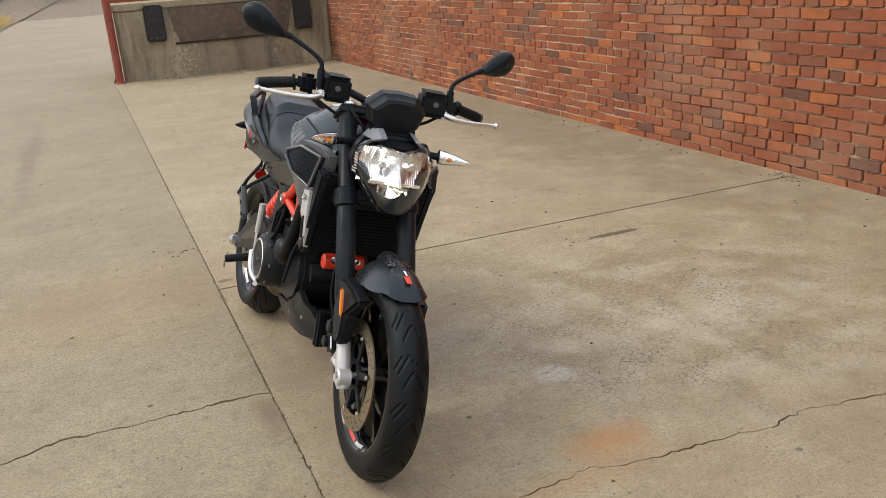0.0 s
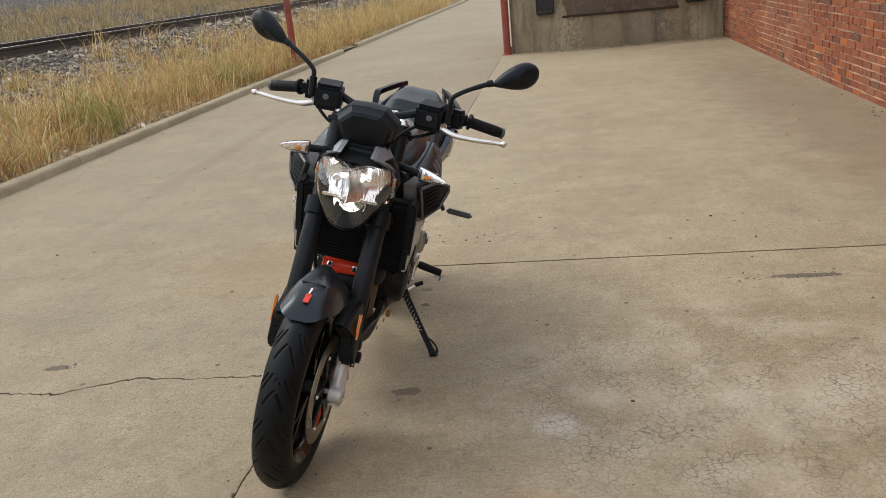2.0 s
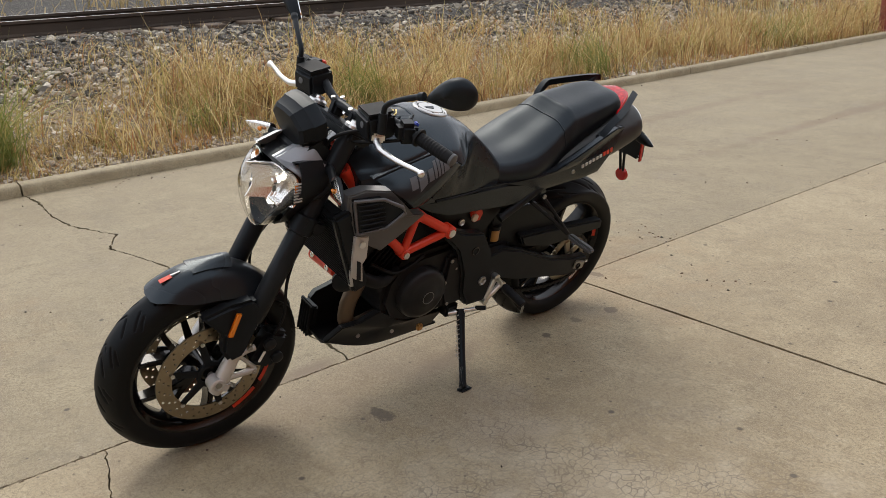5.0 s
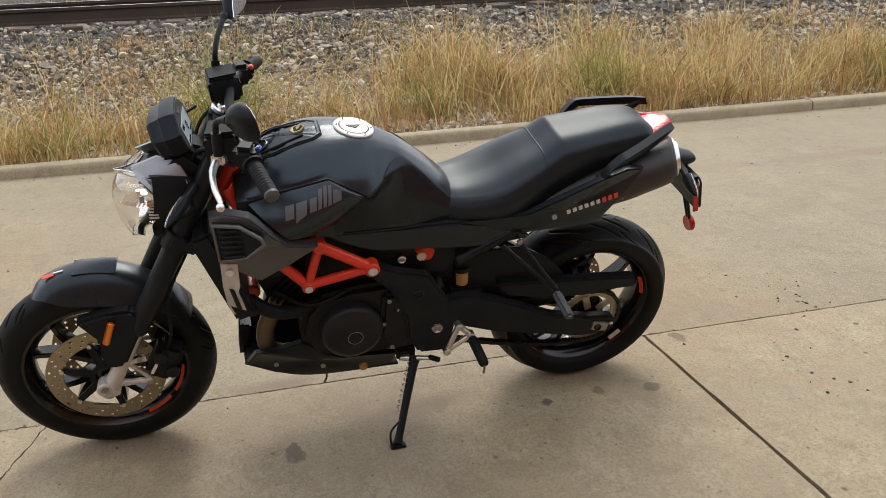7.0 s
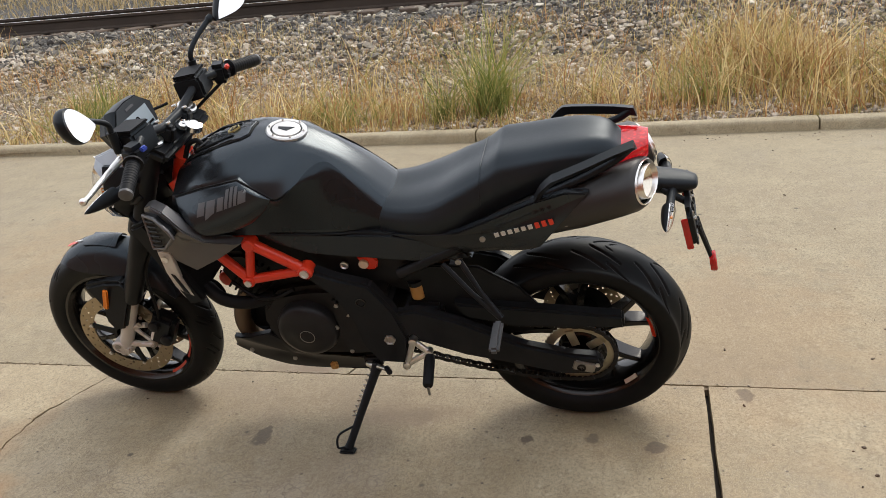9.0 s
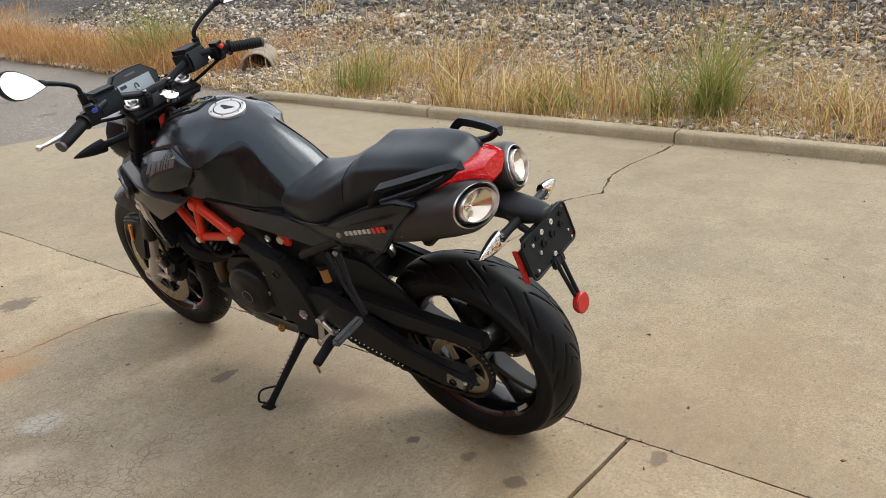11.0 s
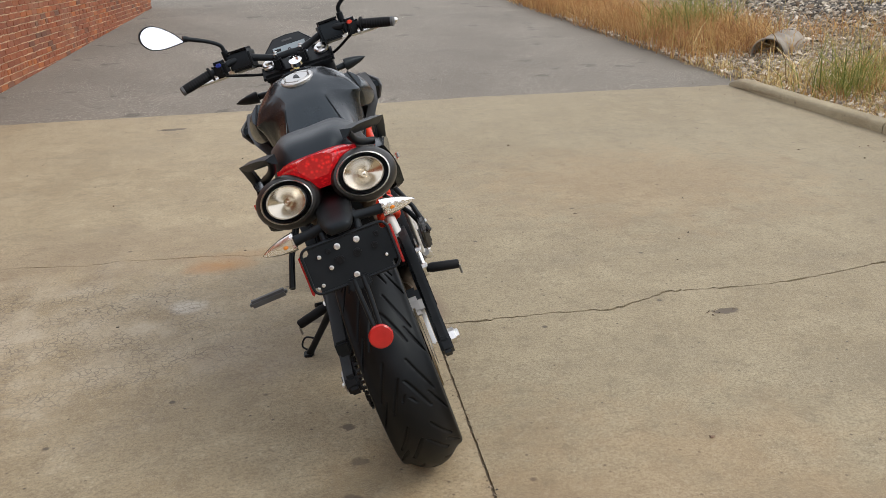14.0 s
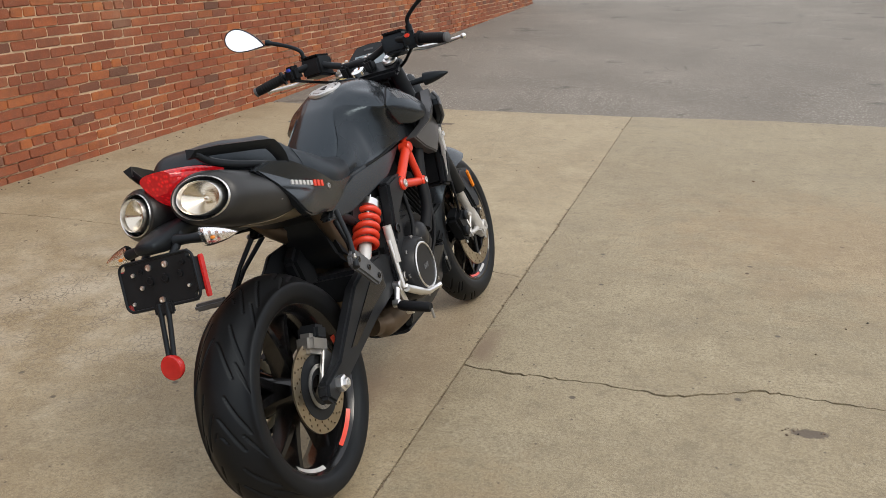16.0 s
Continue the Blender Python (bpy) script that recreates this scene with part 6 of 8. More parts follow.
        bm.faces.new(rows[0][::-1])
        bm.faces.new(rows[-1])
        part("shell", bm, M_BLACK, mir, "black mirror shell", 40)
        bm = bmesh.new()
        rows = sheet(bm, [[m @ Vector((-0.0065 + 0.006 * (b_ / 0.036), s * a_ * 0.93, b_ * 0.93)) for a_, b_ in ring], [m @ Vector((-0.003 + 0.006 * (b_ / 0.036), s * a_ * 0.93, b_ * 0.93)) for a_, b_ in ring]], True)
        bm.faces.new(rows[0])
        bm.faces.new(rows[1][::-1])
        part("glass", bm, M_MIRROR, mir, "mirror glass")
    for k, (pts, r) in enumerate((([(1.05, -0.135, 1.02), (1.11, -0.10, 0.98), (1.13, -0.06, 0.92), (1.12, -0.03, 0.80)], 0.0045), ([(1.05, 0.135, 1.02), (1.115, 0.09, 0.99), (1.125, 0.05, 0.93), (1.10, 0.02, 0.82)], 0.005),
                                  ([(1.0, -0.225, 1.02), (1.06, -0.15, 0.975), (1.09, -0.07, 0.955), (1.06, 0.0, 0.90)], 0.005), ([(1.0, 0.225, 1.02), (1.06, 0.14, 0.985), (1.08, 0.06, 0.96), (1.04, 0.0, 0.90)], 0.005),
                                  ([(1.12, -0.12, 1.01), (1.16, -0.06, 1.0), (1.15, 0.0, 0.93), (1.13, 0.05, 0.8)], 0.004))):
        part("cable", tube(pts, r, 8, 24), M_GRIP, bars, "black control cable", 60)


def build_dash():
    dash = new("instrument")
    dash.parent = bike
    outline = [(0.0, 1.090), (0.050, 1.086), (0.092, 1.046), (0.080, 0.998), (0.052, 0.972), (0.0, 0.966)]
    outline = outline + [(-y, z) for y, z in outline[-2:0:-1]]

    def at(y, z, dx, f=1.0):
        z0 = 1.03
        q = (z - z0) * f
        return Vector((1.150 + 0.30 * q + 0.954 * dx, y * f, 1.017 + 0.954 * q - 0.30 * dx))
    bm = bmesh.new()
    rows = sheet(bm, [[at(y, z, d, f) for y, z in outline] for d, f in ((-0.004, 0.90), (-0.006, 0.97), (0.0, 1.0), (0.010, 1.02), (0.030, 1.0), (0.036, 0.94), (0.058, 0.86), (0.066, 0.74), (0.070, 0.45))], True)
    bm.faces.new(rows[0])
    bm.faces.new(rows[-1][::-1])
    part("housing", bm, M_BLACK, dash, "black faceted instrument housing", 25)
    bm = bmesh.new()
    rows = sheet(bm, [[at(y, z, -0.009, 0.93) for y, z in outline], [at(y, z, -0.0055, 0.93) for y, z in outline]], True)
    bm.faces.new(rows[0])
    bm.faces.new(rows[1][::-1])
    part("face", bm, M_FACE, dash, "glossy grey instrument face")

    def flat(y0, y1, z0, z1, dx, name, material, label):
        bm = bmesh.new()
        rows = sheet(bm, [[at(y, z, dx) for y, z in ((y0, z0), (y1, z0), (y1, z1), (y0, z1))], [at(y, z, dx + 0.0012) for y, z in ((y0, z0), (y1, z0), (y1, z1), (y0, z1))]], True)
        bm.faces.new(rows[0])
        bm.faces.new(rows[1][::-1])
        return part(name, bm, material, dash, label)
    flat(-0.060, 0.058, 0.996, 1.052, -0.0112, "screen", M_LCD, "pale grey lit display")
    flat(-0.054, -0.02, 1.002, 1.008, -0.0124, "bar", M_GLOSS, "dark unreadable marking")
    flat(0.01, 0.05, 1.002, 1.008, -0.0124, "bar", M_GLOSS, "dark unreadable marking")
    flat(0.03, 0.052, 1.036, 1.046, -0.0124, "bar", M_GLOSS, "dark unreadable marking")
    flat(-0.018, 0.018, 1.066, 1.072, -0.0112, "bar", M_MARK, "grey unreadable marking")
    cu = bpy.data.curves.new("digit", "FONT")
    cu.body, cu.size, cu.align_x, cu.align_y, cu.extrude = "0", 0.034, "CENTER", "CENTER", 0.0004
    tmp = bpy.data.objects.new("digit", cu)
    scene.collection.objects.link(tmp)
    dg = bpy.context.evaluated_depsgraph_get()
    me = bpy.data.meshes.new_from_object(tmp.evaluated_get(dg))
    bpy.data.objects.remove(tmp)
    me.materials.append(M_GLOSS)
    ob = new("digit", me)
    ob.parent = dash
    c = at(0, 1.026, -0.013)
    ob.matrix_basis = Matrix.Translation(c) @ Matrix(((0, 0.30, -0.954, 0), (-1, 0, 0, 0), (0, 0.954, 0.30, 0), (0, 0, 0, 1)))
    tagged(ob, "large digit 0 on the display")
    part("stalk", turned_box((1.135, 0, 0.955), (0.05, 0.07, 0.05), (0, -20, 0), 0.008), M_BLACK, dash, smooth=40)
    part("mask", prism([(1.150, 0.985), (1.205, 0.955), (1.215, 0.925), (1.12, 0.90), (1.10, 0.94)], -0.070, 0.070, 0.012), M_BLACK, dash, "black cover under the instrument", 40)


build_front_wheel()
build_rear_wheel()
build_fork()
build_fender()
build_headlight()
# wheel, fork, bars, instrument and headlight are turned a few degrees to the right
_axis = (FORK_T - FORK_B).normalized()
_pivot = Vector((1.02, 0, 0.99))


def steered(name, side):
    bpy.data.objects[name].matrix_basis = Matrix.Translation(_pivot + Vector((0, side, 0))) @ Matrix.Rotation(radians(-3.0), 4, _axis) @ Matrix.Translation(-_pivot)


indicator((1.135, 0.095, 0.902), (1.205, 0.258, 0.899), True, "front indicator with clear lens and amber bulb")
indicator((1.135, -0.095, 0.902), (1.195, -0.246, 0.901), True, "front indicator with clear lens and amber bulb")
indicator((-0.225, 0.035, 0.778), (-0.208, 0.179, 0.760), False, "rear indicator with clear lens and amber bulb")
indicator((-0.225, -0.035, 0.778), (-0.203, -0.176, 0.760), False, "rear indicator with clear lens and amber bulb")
build_bars()
build_dash()
for _name in ("front_wheel", "front_fork", "front_fender"):
    steered(_name, -0.010)
for _name in ("headlight", "handlebar", "instrument"):
    steered(_name, 0.006)


# ---- tank, side panels, seat, tail ----
TANK = [
    (0.468, [(0, 0.790), (0.035, 0.789), (0.064, 0.783), (0.078, 0.776), (0.090, 0.768), (0.106, 0.744), (0.100, 0.718)]),
    (0.530, [(0, 0.853), (0.036, 0.851), (0.064, 0.843), (0.080, 0.834), (0.092, 0.818), (0.112, 0.770), (0.110, 0.722)]),
    (0.605, [(0, 0.914), (0.034, 0.912), (0.058, 0.905), (0.070, 0.899), (0.080, 0.886), (0.112, 0.815), (0.126, 0.730)]),
    (0.648, [(0, 0.939), (0.036, 0.937), (0.058, 0.931), (0.078, 0.916), (0.104, 0.893), (0.116, 0.828), (0.130, 0.732)]),
    (0.692, [(0, 0.960), (0.042, 0.958), (0.072, 0.948), (0.106, 0.924), (0.144, 0.887), (0.138, 0.838), (0.134, 0.735)]),
    (0.737, [(0, 0.975), (0.056, 0.970), (0.096, 0.949), (0.142, 0.920), (0.176, 0.876), (0.158, 0.838), (0.142, 0.742)]),
    (0.820, [(0, 0.983), (0.080, 0.970), (0.134, 0.931), (0.146, 0.918), (0.156, 0.908), (0.164, 0.860), (0.154, 0.752)]),
    (0.900, [(0, 0.971), (0.082, 0.957), (0.142, 0.912), (0.148, 0.902), (0.150, 0.893), (0.160, 0.852), (0.158, 0.755)]),
    (0.975, [(0, 0.943), (0.070, 0.932), (0.128, 0.893), (0.134, 0.885), (0.138, 0.876), (0.146, 0.842), (0.148, 0.762)]),
    (1.045, [(0, 0.896), (0.045, 0.891), (0.082, 0.873), (0.094, 0.866), (0.116, 0.856), (0.128, 0.828), (0.120, 0.775)]),
]


def build_tank():
    tank = new("fuel_tank")
    tank.parent = bike
    nu, nv = 73, 31
    grid = body_grid(TANK, nu, nv, 0, ((2, 10), (4, 9), (6, 12)))
    mid = len(grid[0]) // 2
    bm = bmesh.new()
    rows = sheet(bm, grid, True)
    bm.faces.new(rows[0])
    bm.faces.new(rows[-1][::-1])
    part("tank_shell", bm, M_TANK, tank, "satin dark grey tank shell", 24)
    for s in (-1, 1):
        edge_line = [grid[i][mid + 31 if s > 0 else mid - 31] + Vector((0, s * 0.003, 0.003)) for i in range(1, 46, 2)]
        part("tank_seam", tube(edge_line, 0.0032, 6), M_GRIP, tank, "dark gap under the tank", 60)
        tops = ((0.47, 18.5), (0.53, 17.5), (0.58, 14.5), (0.615, 12.5), (0.64, 14.5), (0.68, 18.5), (0.72, 20.0), (0.90, 20.0))
        rows = []
        for i in range(3, 48):
            j0 = float(np.interp(grid[i][mid].x, [q[0] for q in tops], [q[1] for q in tops]))
            row = []
            for k in range(15):
                j = j0 + (30.0 - j0) * k / 14
                a_, b_ = (grid[i][mid + s * int(j)], grid[i][mid + s * min(31, int(j) + 1)])
                row.append(a_.lerp(b_, j - int(j)))
            rows.append(row)
        # darker colour here stands for the dark surroundings this facet mirrors
        part("knee_panel", patch(rows, 0, len(rows) - 1, 0, 14, 0.003, 0.003), M_KNEE, tank, "knee panel in tank paint darkened for shade", 40)

    # the cover in front of the filler cap: a hexagonal panel set into the top, with a raised rim
    def top_at(x, y):
        i = min(range(nu), key=lambda k: abs(grid[k][mid].x - x))
        row = grid[i][mid:mid + 20]
        for a, b in zip(row, row[1:]):
            if b.y >= abs(y):
                f = (abs(y) - a.y) / max(1e-6, b.y - a.y)
                return a.z + (b.z - a.z) * f
        return row[-1].z
    ring = [(0.822, -0.034), (0.822, 0.034), (0.842, 0.050), (0.940, 0.064), (1.020, 0.046), (1.030, 0.0), (1.020, -0.046), (0.940, -0.064), (0.842, -0.050)]
    ring = [(x0 + (x1 - x0) * k / 6, y0 + (y1 - y0) * k / 6) for (x0, y0), (x1, y1) in zip(ring, ring[1:] + ring[:1]) for k in range(6)]
    bm = bmesh.new()
    levels = []
    for f, up in ((1.0, -0.004), (1.0, 0.004), (0.985, 0.0055), (0.94, 0.0055), (0.92, 0.003), (0.7, 0.0035), (0.4, 0.0045), (0.12, 0.005)):
        levels.append([(0.925 + (x - 0.925) * f, y * f, top_at(0.925 + (x - 0.925) * f, y * f) + up) for x, y in ring])
    rows = sheet(bm, levels, True)
    bm.faces.new(rows[-1])
    part("top_cover", bm, M_TANK, tank, "satin dark grey cover in front of the filler cap", 30)
    part("cover_seam", tube([(x, y, top_at(x, y) + 0.0012) for x, y in [(0.925 + (a - 0.925) * 1.02, b * 1.03) for a, b in ring + ring[:1]]], 0.0022, 6), M_GRIP, tank, "dark seam round the cover", 60)
    cap = new("filler_cap")
    cap.parent = tank
    ax = Vector((-0.19, 0, 1)).normalized()
    c = Vector((0.733, 0, 0.9652))
    part("cap_ring", lathe([(-0.004, 0.053), (0.008, 0.053), (0.011, 0.050), (0.0105, 0.041), (0.008, 0.040), (0.008, 0)], c, ax, 48), M_CAP, cap, "bright cap ring", 35)
    part("cap_groove", lathe([(0.008, 0.0405), (0.0092, 0.0402), (0.0092, 0.0375), (0.008, 0.037)], c, ax, 48), M_BLACK, cap, "thin black ring")
    part("cap_plate", lathe([(0.008, 0.037), (0.0115, 0.036), (0.012, 0.032), (0.012, 0)], c, ax, 48), M_CAP, cap, smooth=35)
    e1 = Vector((1, 0, 0.19)).normalized()
    bm = bmesh.new()
    flap = [(-0.020, -0.010), (0.022, -0.002), (0.020, 0.006), (-0.004, 0.012)]
    rows = sheet(bm, [[c + ax * h + e1 * x + Vector((0, y, 0)) for x, y in flap] for h in (0.0118, 0.0132)], True)
    bm.faces.new(rows[1])
    part("key_flap", bm, M_BLACK, cap, "dark key flap")
    for k in range(6):
        a = k * math.pi / 3
        bolt(cap, c + ax * 0.0095 + e1 * (0.0455 * math.cos(a)) + Vector((0, 0.0455 * math.sin(a), 0)), ax, 0.0026, M_STEEL)
    z = top_at(0.873, 0)
    gem = [(0.892, 0.0), (0.886, 0.016), (0.868, 0.016), (0.857, 0.0), (0.868, -0.016), (0.886, -0.016)]
    for f, mat_, h, name_ in ((1.0, M_GOLD, 0.0062, "emblem_rim"), (0.78, M_GRIP, 0.0070, "emblem_field"), (0.42, M_GOLD, 0.0078, "emblem_mark")):
        bm = bmesh.new()
        rows = sheet(bm, [[(0.875 + (x - 0.875) * f, y * f, z + e - (x - 0.875) * 0.30) for x, y in gem] for e in (0.001, h)], True)
        bm.faces.new(rows[-1])
        part(name_, bm, mat_, tank, "small gold emblem" if mat_ is M_GOLD else "")
    z = top_at(0.972, 0)
    part("vent_ring", lathe([(-0.004, 0.026), (0.008, 0.025), (0.010, 0.022), (0.008, 0.019), (0.001, 0.018), (0.001, 0)], (0.972, 0.012, z), (0.35, 0, 1), 28), M_GLOSS, tank, "black ring of the breather", 35)
    part("vent_hose", tube([(0.972, 0.012, z + 0.002), (0.985, 0.012, z + 0.016), (1.01, 0.014, z + 0.006), (1.03, 0.02, z - 0.03)], 0.007, 10, 14), M_GRIP, tank, "black breather hose", 60)
    for s in (-1, 1):
        rib = [(0.865, s * 0.030), (0.93, s * 0.046), (0.985, s * 0.040)]
        part("cover_rib", tube([(x, y, top_at(x, y) + 0.005) for x, y in rib], [0.002, 0.004, 0.002], 6), M_BLACK, tank, smooth=60)


def build_side_panels():
    for s in (-1, 1):
        side = new("side_panel")
        side.parent = bike
        up = [(1.019, s * 0.145, 0.868), (0.935, s * 0.157, 0.897), (0.823, s * 0.161, 0.922), (0.737, s * 0.179, 0.875), (0.770, s * 0.174, 0.836), (0.808, s * 0.176, 0.804), (0.866, s * 0.194, 0.790), (0.928, s * 0.218, 0.796), (0.962, s * 0.212, 0.828)]
        bm = plate(up, s, 0.05)
        skin = BVHTree.FromBMesh(bm)
        part("upper_panel", bm, M_TANK, side, "satin dark grey side panel", 24)
        part("panel_seam", tube([Vector(q) + Vector((0, -s * 0.003, 0.0015)) for q in up[:4]], 0.0028, 6), M_GRIP, side, "dark gap over the panel", 60)
        # the maker's name, drawn as plain bars
        for u0, u1, hgt, dip in ((0.936, 0.915, 0.028, 0), (0.910, 0.884, 0.028, 0.012), (0.877, 0.860, 0.028, 0), (0.856, 0.847, 0.040, 0), (0.843, 0.835, 0.042, 0), (0.831, 0.823, 0.040, 0), (0.819, 0.798, 0.028, 0)):
            def on_skin(u_, h_):
                x_, z_ = u_ - h_ * 0.12, 0.848 + (0.936 - u_) * 0.255 + h_ * 0.97
                hit = skin.ray_cast(Vector((x_, s * 0.4, z_)), Vector((0, -s, 0)))[0]
                return Vector((x_, (hit.y if hit else s * 0.2) + s * 0.0008, z_))
            low_ = -dip
            bm = bmesh.new()
            sheet(bm, [[on_skin(u0 + (u1 - u0) * i / 4, low_ * (1 - i / 4 if dip else 1) + (hgt - low_ * (1 - i / 4 if dip else 1)) * j / 5) for j in range(6)] for i in range(5)])
            bmesh.ops.recalc_face_normals(bm, faces=bm.faces)
            bmesh.ops.solidify(bm, geom=bm.faces[:], thickness=0.0006)
            part("letter_bar", bm, M_MARK, side, "plain light grey bar")
        low = [(1.113, s * 0.160, 0.845), (1.075, s * 0.186, 0.868), (1.020, s * 0.224, 0.874), (0.972, s * 0.236, 0.824), (0.930, s * 0.224, 0.780), (0.858, s * 0.190, 0.746), (0.93, s * 0.188, 0.700), (1.006, s * 0.192, 0.664), (1.095, s * 0.190, 0.722), (1.114, s * 0.172, 0.775)]
        part("lower_panel", shell(low, (0, -s * 0.035, 0), 0.010, 0.004), M_GREY, side, "dark grey metallic air scoop panel", 30)
        rim = [(1.106, s * 0.176, 0.838), (1.045, s * 0.222, 0.856), (1.000, s * 0.250, 0.836), (0.992, s * 0.252, 0.818), (1.035, s * 0.236, 0.774), (1.098, s * 0.196, 0.745)]
        part("scoop_frame", shell(rim, (0, -s * 0.02, 0), 0.004, 0.003), M_BLACK, side, "black scoop surround", 30)
        part("scoop_rim", tube([Vector(q) + Vector((0, s * 0.003, 0)) for q in rim + rim[:1]], 0.0052, 8), M_GREY, side, "dark grey scoop rim", 50)
        for k in range(6):
            f = k / 5
            a = Vector(rim[0]).lerp(Vector(rim[5]), 0.14 + 0.72 * f)
            b = Vector(rim[1]).lerp(Vector(rim[4]), 0.10 + 0.78 * f)
            a, b = a.lerp(b, 0.12), b.lerp(a, 0.02 + 0.1 * abs(f - 0.5))
            off = Vector((0, s * 0.0075, 0))
            part("scoop_slat", tube([a + off, a.lerp(b, 0.5) + off * 1.3, b + off], [0.002, 0.0034, 0.002], 6), M_GRIP, side, smooth=60)
        guard = [(1.100, s * 0.194, 0.734), (1.059, s * 0.200, 0.730), (1.058, s * 0.200, 0.664), (1.064, s * 0.192, 0.636), (1.046, s * 0.182, 0.556), (1.084, s * 0.178, 0.556), (1.095, s * 0.184, 0.600), (1.100, s * 0.192, 0.660)]
        g = part("radiator_guard", shell(guard, (0, -s * 0.012, 0), 0.002, 0.002), M_SILVER, side, "silver radiator side plate", 35)
        slot = [(1.086, s * 0.1945, 0.655), (1.074, s * 0.1965, 0.648), (1.060, s * 0.1885, 0.580), (1.072, s * 0.1865, 0.580)]
        part("slot", shell(slot, (0, -s * 0.004, 0), 0.003, 0.0), M_BLACK, g, "dark slot")
        bolt(g, (1.080, s * 0.201, 0.710), (0, s, 0), 0.010, M_ALU)


SEAT = [
    (0.520, [(0, 0.804), (0.05, 0.802), (0.085, 0.789), (0.104, 0.765), (0.106, 0.730)]),
    (0.445, [(0, 0.796), (0.062, 0.797), (0.106, 0.786), (0.126, 0.758), (0.124, 0.722)]),
    (0.360, [(0, 0.817), (0.072, 0.819), (0.126, 0.804), (0.146, 0.768), (0.140, 0.720)]),
    (0.285, [(0, 0.855), (0.072, 0.857), (0.122, 0.838), (0.141, 0.792), (0.135, 0.733)]),
    (0.228, [(0, 0.885), (0.068, 0.885), (0.110, 0.866), (0.128, 0.822), (0.125, 0.768)]),
    (0.196, [(0, 0.908), (0.068, 0.908), (0.108, 0.886), (0.125, 0.842), (0.122, 0.788)]),
    (0.180, [(0, 0.9195), (0.068, 0.919), (0.107, 0.894), (0.123, 0.849), (0.121, 0.796)]),
    (0.160, [(0, 0.9225), (0.067, 0.922), (0.106, 0.898), (0.121, 0.855), (0.119, 0.806)]),
    (0.100, [(0, 0.930), (0.064, 0.929), (0.102, 0.910), (0.116, 0.876), (0.114, 0.834)]),
    (0.010, [(0, 0.942), (0.062, 0.941), (0.097, 0.918), (0.106, 0.888), (0.104, 0.862)]),
    (-0.070, [(0, 0.939), (0.052, 0.938), (0.080, 0.914), (0.088, 0.892), (0.086, 0.876)]),
    (-0.118, [(0, 0.904), (0.032, 0.903), (0.052, 0.897), (0.060, 0.888), (0.058, 0.880)]),
]


def build_seat():
    seat = new("seat")
    seat.parent = bike
    grid = body_grid(SEAT, 67, 16, 0, ((2, 9), (4, 8)))
    bm = bmesh.new()
    rows = sheet(bm, grid, True)
    bm.faces.new(rows[0])
    bm.faces.new(rows[-1][::-1])
    part("cushion", bm, M_SEAT, seat, "black vinyl two-level seat", 50)
    for i, w in ((24, 0.0018),):
        row = [p + Vector((0, 0, 0.0006)) for p in grid[i]][3:-3]
        part("seam", tube(row, w, 6), M_SEAT, seat, "stitched seam", 60)


